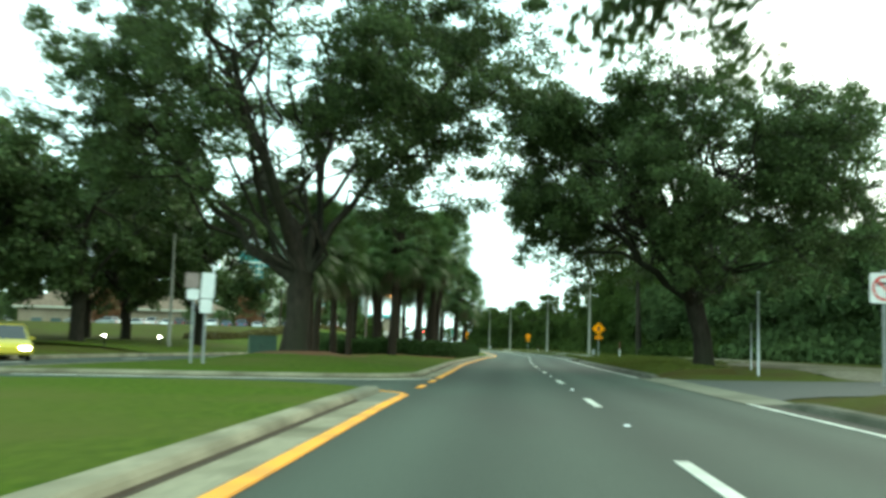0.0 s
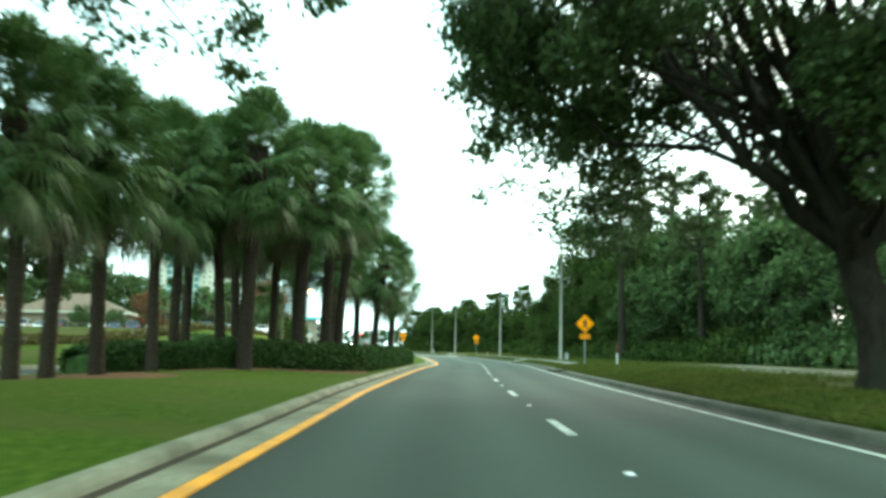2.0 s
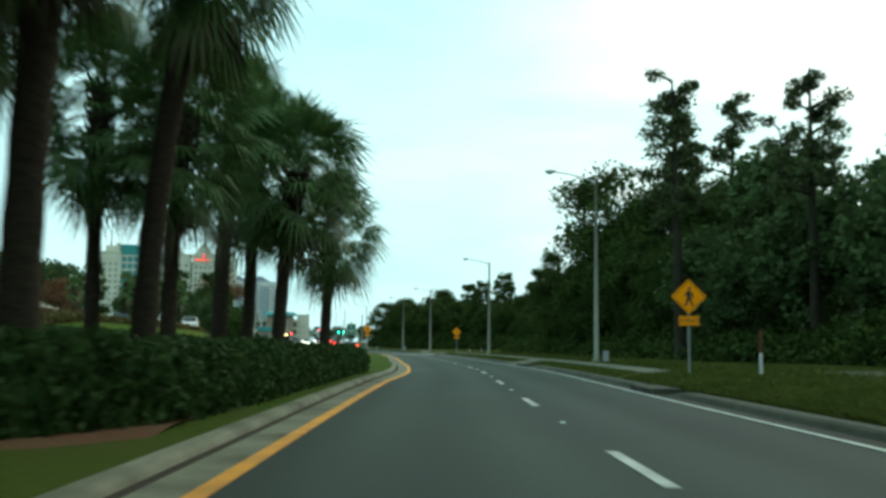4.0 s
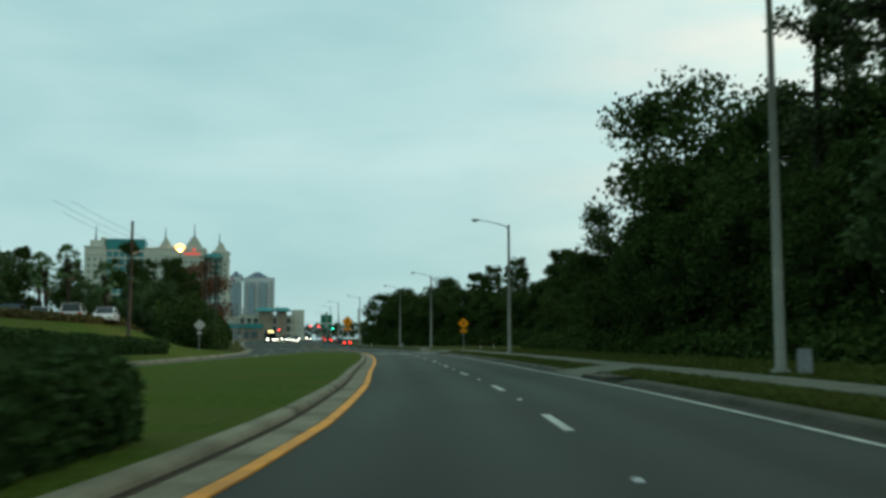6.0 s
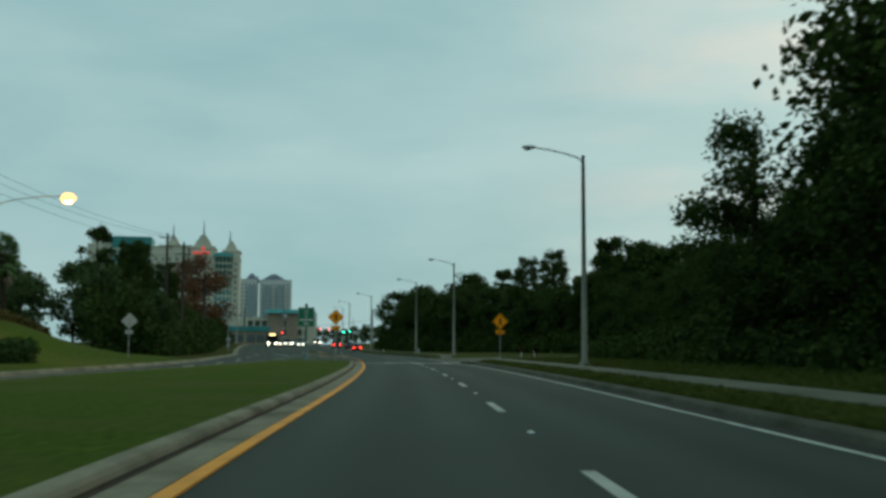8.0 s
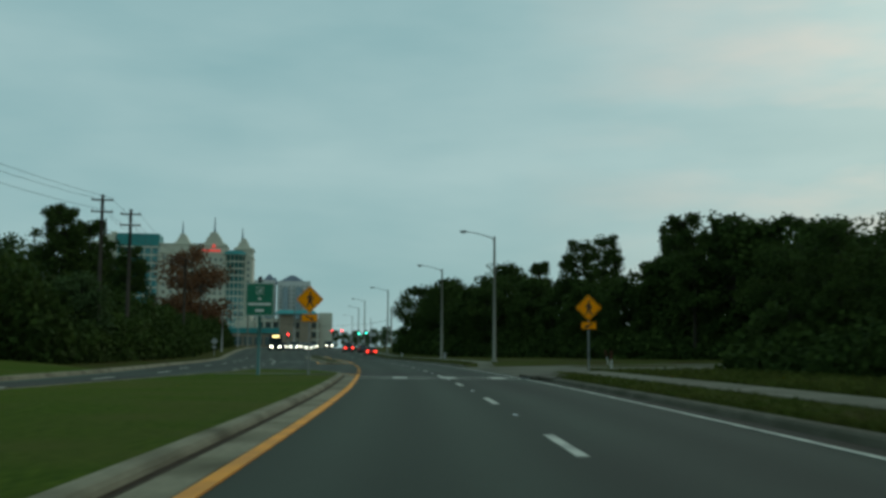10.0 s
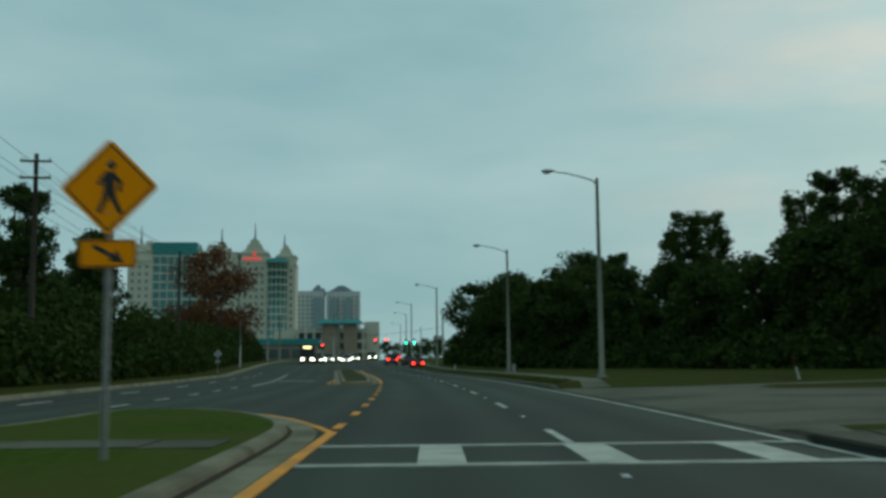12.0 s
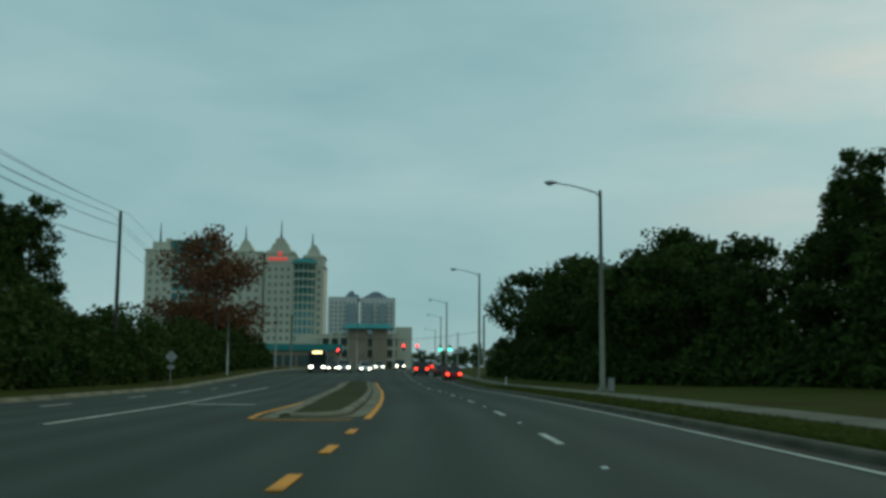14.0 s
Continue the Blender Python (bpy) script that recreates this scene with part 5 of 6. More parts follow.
P1 = lamp_post(20.0, 116.3, 0.38, heading(118))
for x, y, h in ((22.85, 169.8, 10.0), (23.9, 238.0, 10.45), (21.95, 271.9, 10.4), (16.6, 321, 10.5), (12.6, 380, 10.5), (10.8, 430, 10.5), (8.0, 500, 10.5)):
    c = copy_thing(P1, pose(x, y, 0.38 + rise(y), 0, 0, heading(y)))
    c.scale = (1, 1, h / 10.5)
for x, y in ((20.4, 115.8), (22.3, 271.3)):
    e = empty("junction_box", pose(x, y, 0.38, 0, 0, heading(y)), "small grey metal junction box at a lamp's foot", "box")
    part("box", bm_box(0.28, 0.3, 0.62, (0, 0, 0), 0.02), M_GALV, e)
    part("lid", bm_box(0.32, 0.34, 0.05, (0, 0, 0.62), 0.015), M_GALV, e)


def post(name, h, parent, material=None, w=0.055, at_=(0, 0.03, 0)):
    """A U-channel sign post."""
    bm = bm_box(w, 0.012, h, (at_[0], at_[1] + 0.03, at_[2]))
    bm_box(0.012, 0.035, h, (at_[0] - w / 2, at_[1] + 0.012, at_[2]), 0, bm)
    bm_box(0.012, 0.035, h, (at_[0] + w / 2, at_[1] + 0.012, at_[2]), 0, bm)
    return part(name, bm, material or M_GALV, parent)


def rounded(w, h, r=0.05, n=4):
    """Outline of a rounded rectangle in x, z."""
    out = []
    for cx_, cz, a0 in ((w / 2 - r, h / 2 - r, 0), (-w / 2 + r, h / 2 - r, 90), (-w / 2 + r, -h / 2 + r, 180), (w / 2 - r, -h / 2 + r, 270)):
        out += [(cx_ + r * math.cos(radians(a0 + 90 * i / n)), cz + r * math.sin(radians(a0 + 90 * i / n))) for i in range(n + 1)]
    return out


def panel(name, w, h, z, parent, material, turn=0, depth=0.004, y=0.0, x=0.0, label="", r=0.05):
    o = rounded(w, h, min(r, w * 0.2, h * 0.2))
    c, s = math.cos(radians(turn)), math.sin(radians(turn))
    o = [(x + a * c - b * s, z + a * s + b * c) for a, b in o]
    return part(name, bm_prism(o, y - depth, y), material, parent, label)


def bar(x0, z0, x1, z1, w, bm, y=-0.010, d=0.003):
    dx, dz = x1 - x0, z1 - z0
    ln = math.hypot(dx, dz)
    nx, nz = -dz / ln * w / 2, dx / ln * w / 2
    return bm_prism([(x0 + nx, z0 + nz), (x0 - nx, z0 - nz), (x1 - nx, z1 - nz), (x1 + nx, z1 + nz)], y - d, y, bm)


def words(text, size, parent, material, x, y, z, name="lettering"):
    cu = bpy.data.curves.new("lettering", 'FONT')
    cu.body, cu.size, cu.align_x, cu.align_y, cu.extrude = text, size, 'CENTER', 'CENTER', 0.002
    tmp = bpy.data.objects.new("lettering", cu)
    me = bpy.data.meshes.new_from_object(tmp)
    bpy.data.objects.remove(tmp)
    me.materials.append(material)
    ob = new(name, me)
    ob.parent = parent
    ob.matrix_local = pose(x, y, z, 90, 0, 0)
    return ob


def crossing_sign(x, y, ztop, zg, turn, plaque, group="crossing warning signs"):
    """Yellow diamond, black border and symbol, with a plaque; it faces -y before the turn."""
    what = "an AHEAD plaque" if plaque == "AHEAD" else "a slanting arrow plaque"
    e = empty("warning_sign", pose(x, y, zg, 0, 0, turn), "bright yellow diamond crossing sign with " + what, "road sign", group)
    h = ztop - zg
    zc = h - 0.585
    post("post", h - 0.25, e)
    board = panel("board", 0.83, 0.83, zc, e, M_SIGNY, 45, 0.004, 0.0, r=0.06, label="bright yellow diamond board")
    bm = bmesh.new()
    k = 0.515
    for a in range(4):
        a0, a1 = radians(90 * a), radians(90 * a + 90)
        bar(k * math.cos(a0), zc + k * math.sin(a0), k * math.cos(a1), zc + k * math.sin(a1), 0.018, bm, -0.005)
    part("border", bm, M_BLACK, board, "thin black border")
    bm = bmesh.new()
    o = [(0.02 + 0.052 * math.cos(t), zc + 0.27 + 0.052 * math.sin(t)) for t in [2 * math.pi * i / 14 for i in range(14)]]
    bm_prism(o, -0.009, -0.005, bm)
    for b in ((0.01, zc + 0.19, 0.0, zc - 0.03, 0.13), (0.02, zc + 0.17, 0.14, zc + 0.05, 0.05), (0.13, zc + 0.06, 0.12, zc - 0.05, 0.045), (-0.03, zc + 0.17, -0.13, zc + 0.03, 0.05),
              (0.02, zc - 0.0, 0.06, zc - 0.16, 0.075), (0.06, zc - 0.15, 0.14, zc - 0.31, 0.06), (-0.02, zc - 0.0, -0.05, zc - 0.16, 0.075), (-0.05, zc - 0.15, -0.12, zc - 0.3, 0.06)):
        bar(*b, bm, -0.0055, 0.0035)
    part("symbol", bm, M_BLACK, board, "plain black symbol of a dot and bars")
    zp = zc - 0.585 - 0.2
    pl = panel("plaque", 0.68, 0.33, zp, e, M_SIGNY, 0, 0.004, 0.0, r=0.04, label="small yellow plaque")
    bm = bmesh.new()
    for b in ((-0.32, zp + 0.145, 0.32, zp + 0.145, 0.014), (-0.32, zp - 0.145, 0.32, zp - 0.145, 0.014), (-0.32, zp - 0.145, -0.32, zp + 0.145, 0.014), (0.32, zp - 0.145, 0.32, zp + 0.145, 0.014)):
        bar(*b, bm, -0.005)
    part("border", bm, M_BLACK, pl)
    if plaque == "AHEAD":
        words("AHEAD", 0.19, pl, M_BLACK, 0, -0.008, zp)
    else:
        s = plaque
        bm = bmesh.new()
        bar(-0.17 * s, zp + 0.09, 0.1 * s, zp - 0.055, 0.055, bm, -0.005)
        bm_prism([(0.19 * s, zp - 0.11), (0.015 * s, zp - 0.09), (0.11 * s, zp + 0.045)][:: (1 if s > 0 else -1)], -0.009, -0.0045, bm)
        part("arrow", bm, M_BLACK, pl, "black slanting arrow")
    for zb in (zc + 0.3, zc - 0.3, zp):
        bm = bmesh.new()
        bmesh.ops.create_uvsphere(bm, u_segments=8, v_segments=5, radius=0.014)
        bmesh.ops.translate(bm, vec=(0, -0.006, zb), verts=bm.verts)
        part("bolt", bm, M_GALV, e)
    return e


crossing_sign(16.36, 92.0, 3.50, 0.42, heading(92), "AHEAD")
crossing_sign(23.12, 197.9, 3.74, 0.42, heading(197), -1)
crossing_sign(10.95, 197.1, 3.94, 0.18, heading(197), 1)

# Green direction board on a teal post.
e = empty("direction_sign", pose(8.8, 197.5, 0.18, 0, 0, heading(197)), "green direction board with white lettering bars on a teal post", "road sign")
part("post", bm_tube([(0, 0.06, -0.2), (0, 0.06, 3.95)], [0.075, 0.075], 10), M_GREENPAINT, e, "round teal painted post")
part("finial", bm_tube([(0, 0.06, 3.95), (0, 0.06, 4.0), (0, 0.06, 4.1), (0, 0.06, 4.17)], [0.1, 0.11, 0.09, 0.03], 10), M_DARK, e, "dark turned finial")
bd = panel("board", 1.2, 1.42, 3.17, e, M_GREEN, 0, 0.03, 0.0, r=0.06, label="green board")
bm = bmesh.new()
for b in ((-0.57, 3.85, 0.57, 3.85, 0.02), (-0.57, 2.49, 0.57, 2.49, 0.02), (-0.57, 2.49, -0.57, 3.85, 0.02), (0.57, 2.49, 0.57, 3.85, 0.02)):
    bar(*b, bm, -0.031)
part("border", bm, M_SIGNW, bd, "thin white border")
bm = bmesh.new()
for b in ((-0.14, 3.7, 0.14, 3.7, 0.02), (-0.14, 3.4, 0.14, 3.4, 0.02), (-0.14, 3.4, -0.14, 3.7, 0.02), (0.14, 3.4, 0.14, 3.7, 0.02), (-0.06, 3.5, 0.06, 3.52, 0.06), (0.02, 3.54, 0.05, 3.64, 0.05)):
    bar(*b, bm, -0.031)
part("pictogram", bm, M_SIGNW, bd, "white framed pictogram of plain bars")
for z, w, h in ((3.2, 0.14, 0.12), (2.97, 0.95, 0.13), (2.7, 0.36, 0.14)):
    bm = bmesh.new()
    bar(-w / 2, z, w / 2, z, h * 0.75, bm, -0.031)
    part("lettering_bar", bm, M_SIGNW, bd, "white bar where lettering cannot be read")

# Diamond sign seen from behind across the road.
def back_sign(x, y, zg, turn, zc=2.7, s=0.86):
    e = empty("warning_sign", pose(x, y, zg, 0, 0, turn + 180), "grey bare back of a diamond road sign on a post", "road sign")
    post("post", zc + 0.3, e)
    b = panel("board", s, s, zc, e, M_ALU, 45, 0.004, 0.0, label="bare aluminium board")
    panel("plaque", 0.55, 0.3, zc - 0.82, e, M_ALU, 0, 0.004, 0.0)
    return e


back_sign(-4.35, 200.4, 0.4, heading(200), 2.65)
back_sign(-8.2, 300, 0.3, heading(300), 2.1, 0.7)

# No-turn sign by the side street.
e = empty("prohibition_sign", pose(9.15, 22.6, 0.47, 0, 0, heading(23) + 6), "square white no-turn sign with a red ring", "road sign")
post("post", 2.5, e)
b = panel("board", 0.66, 0.66, 2.1, e, M_SIGNW, 0, 0.004, 0.0, label="white square board")
bm = bmesh.new()
ring = [(math.cos(t), math.sin(t)) for t in [2 * math.pi * i / 28 for i in range(29)]]
for p, q in zip(ring[:-1], ring[1:]):
    bar(0.25 * p[0], 2.1 + 0.25 * p[1], 0.25 * q[0], 2.1 + 0.25 * q[1], 0.05, bm, -0.005)
bar(-0.17, 2.27, 0.17, 1.93, 0.05, bm, -0.0075)
part("ring", bm, M_RED, b, "red ring and slash")
bm = bmesh.new()
bar(0.07, 1.95, 0.07, 2.2, 0.06, bm, -0.0047, 0.002)
bar(0.08, 2.2, -0.1, 2.2, 0.06, bm, -0.0047, 0.002)
bm_prism([(-0.1, 2.28), (-0.1, 2.12), (-0.19, 2.2)], -0.0067, -0.0047, bm)
part("arrow", bm, M_BLACK, b, "black bent arrow")

# Paired signs at the corner of the planted median.
e = empty("sign_pair", pose(-7.96, 35.0, 0.2, 0, 0, 4), "two steel posts carrying white and brownish sign boards", "road sign")
post("post", 2.95, e, None, 0.06, (-0.2, 0.03, -0.1))
post("post", 2.95, e, None, 0.06, (0.2, 0.03, -0.1))
panel("board", 0.46, 0.5, 2.8, e, M_BROWN, 0, 0.004, 0.01, -0.26, "brownish weathered board")
panel("plate", 0.4, 0.34, 2.34, e, M_SIGNW, 0, 0.004, 0.0, -0.22, "small white plate")
panel("board", 0.44, 0.84, 2.64, e, M_SIGNW, -2, 0.004, -0.02, 0.26, "tall white board")
panel("board", 0.4, 0.46, 1.96, e, M_SIGNW, 0, 0.004, -0.02, 0.22, "white board")

# Slim posts and marker posts.
def slim_post(x, y, z, h, label="slim galvanised steel post standing in the grass", w=0.035):
    e = empty("steel_post", pose(x, y, z), label, "post")
    part("shaft", bm_tube([(0, 0, -0.2), (0, 0, h)], [w, w], 8), M_GALV, e)
    part("cap", bm_tube([(0, 0, h), (0, 0, h + 0.03)], [w * 1.25, w * 0.8], 8), M_GALV, e)
    return e


slim_post(12.8, 40.8, 0.05, 3.45, w=0.05)
slim_post(14.0, 45.1, 0.2, 2.15, w=0.035)


M_DULLRED = surface("faded_red_plastic", (0.1, 0.022, 0.016), (0.15, 0.035, 0.025), 6, 0.6)


def marker(x, y, z, h=1.35, red=True, w=0.1):
    e = empty("marker_post", pose(x, y, z), "white marker post with a red top" if red else "short white marker post in grass", "post", "marker posts")
    part("shaft", bm_box(w, 0.03, h * 0.55, (0, 0, -0.1), 0.008), M_SIGNW, e)
    if red:
        part("head", bm_box(w * 0.9, 0.025, h * 0.5, (0, 0, h * 0.45 - 0.02), 0.008), M_DULLRED, e, "dull red top")
    return e


marker(17.8, 89.8, 0.4, 1.5)
marker(26.3, 207.0, 0.4, 0.95, w=0.075)
lean = marker(32.3, 233.0, 0.35, 1.15, w=0.07)
lean.matrix_world = pose(32.3, 233.0, 0.35, 0, -14, 0)
for x, y in ((-11.8, 274), (-9.6, 262), (-13.6, 300), (18.3, 300)):
    marker(x, y, 0.3, 1.4, False)

# Wooden utility poles with crossarms, and their wires.
def utility_pole(x, y, z, h, arms=2, turn=0):
    e = empty("utility_pole", pose(x, y, z, 0, 0, turn), "tall dark wooden utility pole with crossarms", "utility pole", "utility poles")
    part("pole", bm_tube([(0, 0, -0.4), (0, 0, h * 0.5), (0, 0, h)], [0.19, 0.16, 0.12], 9), M_WOODPOLE, e)
    for k in range(arms):
        zz = h - 0.5 - k * 0.95
        a = part("crossarm", bm_box(1.7, 0.1, 0.12, (0, -0.13, zz), 0.01), M_WOODPOLE, e)
        for ix in (-0.75, 0.0, 0.75):
            part("insulator", bm_tube([(ix, -0.13, zz + 0.12), (ix, -0.13, zz + 0.2), (ix, -0.13, zz + 0.27)], [0.035, 0.05, 0.025], 6), M_GALV, a)
    return e


UP = [(-7.9, 236.0, 13.2), (-7.1, 242.3, 12.9), (-12.4, 299.0, 13.6), (-22.0, 372.0, 13.4)]
for i, (x, y, h) in enumerate(UP):
    utility_pole(x, y, 0.3 + rise(y), h, 0 if i == 2 else 2, 8)
for a, b in ((0, 2), (1, 2), (2, 3)):
    for dz, dx in ((-0.25, -0.7), (-0.25, 0.7), (-1.2, 0.0), (-2.6, 0.0)):
        p, q = UP[a], UP[b]
        p0, p1 = Vector((p[0] + dx, p[1], p[2] + 0.3 + dz)), Vector((q[0] + dx, q[1], q[2] + 0.3 + dz))
        pts = curve_pts(p0, p1, (0, 0, -0.8), 12)
        ob = part("wire", bm_tube(pts, [0.016] * 13, 4), M_DARK, None)
        tagged(ob, "thin black overhead wire slung between utility poles", "wire", "overhead wires")
for x0, y0 in ((-7.9, 236.0),):
    for dz, dx in ((-0.25, -0.7), (-0.25, 0.7), (-1.2, 0.0)):
        pts = curve_pts((x0 + dx, y0, 13.5 + dz), (-13 + dx, 178.0, 13.2 + dz), (0, 0, -0.9), 12)
        tagged(part("wire", bm_tube(pts, [0.014] * 13, 4), M_DARK, None), "thin black overhead wire slung between utility poles", "wire", "overhead wires")

# The lit lamp on a wooden pole.
e = empty("street_lamp", pose(-7.6, 178.9, 1.0), "lit sodium street lamp on a dark wooden pole", "street lamp", "street lamps")
part("pole", bm_tube([(0, 0, -0.6), (0.05, 0, 5), (0.12, 0, 10.4)], [0.17, 0.14, 0.11], 9), M_WOODPOLE, e)
part("arm", bm_tube([(0.1, 0, 7.6), (1.2, 0.4, 8.05), (2.6, 0.9, 8.35), (3.6, 1.25, 8.42)], [0.04, 0.035, 0.03, 0.03], 7), M_GALV, e, "thin steel arm")
bm = bmesh.new()
bmesh.ops.create_uvsphere(bm, u_segments=14, v_segments=8, radius=1.0)
bmesh.ops.scale(bm, vec=(0.38, 0.2, 0.12), verts=bm.verts)
bmesh.ops.translate(bm, vec=(3.85, 1.3, 8.46), verts=bm.verts)
hd = part("lamp_head", bm, M_GALV, e, "grey cobra-head luminaire")
# Lens blown up past its housing: the lamp's bloom put into its shape.
bm = bmesh.new()
bmesh.ops.create_uvsphere(bm, u_segments=14, v_segments=8, radius=1.0)
bmesh.ops.scale(bm, vec=(0.4, 0.32, 0.27), verts=bm.verts)
bmesh.ops.translate(bm, vec=(3.87, 1.3, 8.33), verts=bm.verts)
part("lens", bm, M_LAMP_ON, hd, "glowing orange-white lens")
ld = bpy.data.lights.new("street_lamp_light", 'POINT')
ld.energy, ld.color, ld.shadow_soft_size = 700, (1.0, 0.62, 0.28), 0.25
lo = new("street_lamp_light", ld)
lo.location = (-7.6 + 3.87, 180.2, 8.9)

# Car park lamp, transformer cabinet, ground spotlights.
e = empty("car_park_lamp", pose(-18.0, 75.5, 0.4), "tall slim car park lamp with a flat box head", "lamp")
part("pole", bm_tube([(0, 0, -0.3), (0, 0, 14.2)], [0.13, 0.09], 10), M_POLE, e)
part("bracket", bm_box(0.9, 0.06, 0.06, (0.45, 0, 14.05), 0.01), M_DARK, e)
part("lamp_head", bm_box(0.85, 0.42, 0.2, (1.1, 0, 13.98), 0.04), M_DARK, e, "flat dark box lamp head")
e = empty("utility_cabinet", pose(-9.0, 58.5, soft_z(-9.0, 58.5) - 0.03, 0, 0, 12), "dark green metal utility cabinet on a concrete pad", "cabinet")
part("pad", bm_box(1.7, 1.3, 0.12, (0, 0, -0.02), 0.01), M_CONC, e)
M_CAB = surface("green_cabinet_paint", (0.03, 0.075, 0.05), (0.045, 0.1, 0.065), 4, 0.5)
part("body", bm_box(1.5, 1.1, 1.05, (0, 0, 0.1), 0.03), M_CAB, e)
part("lid", bm_box(1.56, 1.16, 0.1, (0, 0, 1.15), 0.03), M_CAB, e)
for x in (-0.38, 0.38):
    d = part("door", bm_box(0.68, 0.02, 0.85, (x, -0.56, 0.2), 0.005), M_CAB, e)
    part("handle", bm_box(0.03, 0.03, 0.14, (x * 0.3, -0.58, 0.55), 0.005), M_DARK, d)


def spotlight(x, y, z):
    e = empty("ground_spotlight", pose(x, y, z, 0, 0, 10), "small lit ground spotlight on a stake", "lamp", "ground spotlights")
    part("stake", bm_tube([(0, 0, -0.2), (0, 0, 0.55)], [0.03, 0.03], 6), M_DARK, e)
    part("can", bm_tube([(0, 0.12, 0.6), (0, -0.1, 0.66)], [0.07, 0.09], 10), M_DARK, e)
    part("lens", bm_tube([(0, -0.105, 0.662), (0, -0.12, 0.667)], [0.075, 0.065], 10), M_SPOT, e, "bright white lens")
    return e


M_SPOT = glow("spot_lens_lit", (1.0, 0.98, 0.9), 14)
for x, y in ((-19.6, 65), (-18.8, 76), (-19.0, 92)):
    spotlight(x, y, 0.45)


# ---- vehicles ----
def wheel(parent, x, y, r=0.33, w=0.21):
    wh_ = part("wheel", bm_tube([(x - w / 2, y, r), (x - w / 2 + 0.03, y, r), (x + w / 2 - 0.03, y, r), (x + w / 2, y, r)], [r * 0.9, r, r, r * 0.9], 18), M_TYRE, parent)
    part("rim", bm_tube([(x - w / 2 - 0.006, y, r), (x + w / 2 + 0.006, y, r)], [r * 0.62, r * 0.62], 12), M_RIM, wh_)
    return wh_


def car(x, y, z, turn, paint, label, lights="", kind="saloon", group="cars"):
    """A car that faces +y before the turn."""
    e = empty("car", pose(x, y, z, 0, 0, turn), label, "car", group)
    L, W, H = {"saloon": (4.6, 1.8, 1.45), "suv": (4.7, 1.9, 1.75), "van": (5.2, 2.0, 2.1)}[kind]
    sill, belt = 0.22, H * 0.58
    nose, tail = L / 2, -L / 2
    side = [(tail, sill + 0.15), (tail + 0.05, belt - 0.05), (tail + 0.3, belt), (nose - 1.1, belt), (nose - 0.25, belt - 0.16), (nose, belt - 0.35), (nose, sill + 0.1), (nose - 0.15, sill), (tail + 0.15, sill)]
    bm = bmesh.new()
    a = [bm.verts.new((-W / 2, py, pz)) for py, pz in side]
    b = [bm.verts.new((W / 2, py, pz)) for py, pz in side]
    bm.faces.new(a)
    bm.faces.new(b[::-1])
    for i in range(len(side)):
        j = (i + 1) % len(side)
        bm.faces.new((a[j], a[i], b[i], b[j]))
    bmesh.ops.recalc_face_normals(bm, faces=bm.faces[:])
    bmesh.ops.bevel(bm, geom=bm.edges[:], offset=0.06, segments=2, affect='EDGES')
    part("body", bm, paint, e)
    r0, r1, f1, f0 = {"saloon": (tail + 0.55, tail + 1.15, nose - 1.95, nose - 1.15), "suv": (tail + 0.12, tail + 0.4, nose - 1.9, nose - 1.15), "van": (tail + 0.06, tail + 0.15, nose - 1.3, nose - 0.7)}[kind]

    def cabin(inset, z0, z1, grow):
        bm = bmesh.new()
        lo = [bm.verts.new(v) for v in ((-W / 2 + inset - grow, r0 - grow, z0), (W / 2 - inset + grow, r0 - grow, z0), (W / 2 - inset + grow, f0 + grow, z0), (-W / 2 + inset - grow, f0 + grow, z0))]
        k = (z1 - belt) / (H - belt)
        hi = [bm.verts.new(v) for v in ((-W / 2 + inset + 0.16 * k, r0 + (r1 - r0) * k, z1), (W / 2 - inset - 0.16 * k, r0 + (r1 - r0) * k, z1), (W / 2 - inset - 0.16 * k, f0 + (f1 - f0) * k, z1), (-W / 2 + inset + 0.16 * k, f0 + (f1 - f0) * k, z1))]
        bm.faces.new(hi)
        bm.faces.new(lo[::-1])
        for i in range(4):
            j = (i + 1) % 4
            bm.faces.new((lo[i], lo[j], hi[j], hi[i]))
        return bm
    part("glasshouse", cabin(0.06, belt - 0.03, H - 0.05, 0), M_CARGLASS, e, "dark car windows")
    bm = bm_box(W - 0.42, f1 - r1 + 0.06, 0.07, (0, (f1 + r1) / 2, H - 0.07), 0.03)
    part("roof", bm, paint, e)
    for sx in (-1, 1):
        part("pillar", bm_tube([(sx * (W / 2 - 0.08), f0, belt - 0.03), (sx * (W / 2 - 0.22), f1, H - 0.04)], [0.035, 0.035], 5), paint, e)
        part("pillar", bm_tube([(sx * (W / 2 - 0.08), r0, belt - 0.03), (sx * (W / 2 - 0.22), r1, H - 0.04)], [0.05, 0.05], 5), paint, e)
        part("headlamp", bm_box(0.36, 0.1, 0.17, (sx * (W / 2 - 0.3), nose - 0.02, belt - 0.44), 0.03), M_HEAD if "h" in lights else M_LAMP_OFF, e)
        part("tail_lamp", bm_box(0.32, 0.08, 0.2, (sx * (W / 2 - 0.24), tail + 0.01, belt - 0.3), 0.03), M_TAIL if "t" in lights else M_RED, e)
        part("door_mirror", bm_box(0.16, 0.1, 0.12, (sx * (W / 2 + 0.06), f0 - 0.15, belt), 0.03), paint, e)
        for wy in (nose - 0.9, tail + 0.95):
            wheel(e, sx * (W / 2 - 0.1), wy)
    part("bumper", bm_box(W - 0.1, 0.14, 0.2, (0, nose - 0.01, sill + 0.06), 0.05), paint, e)
    return e


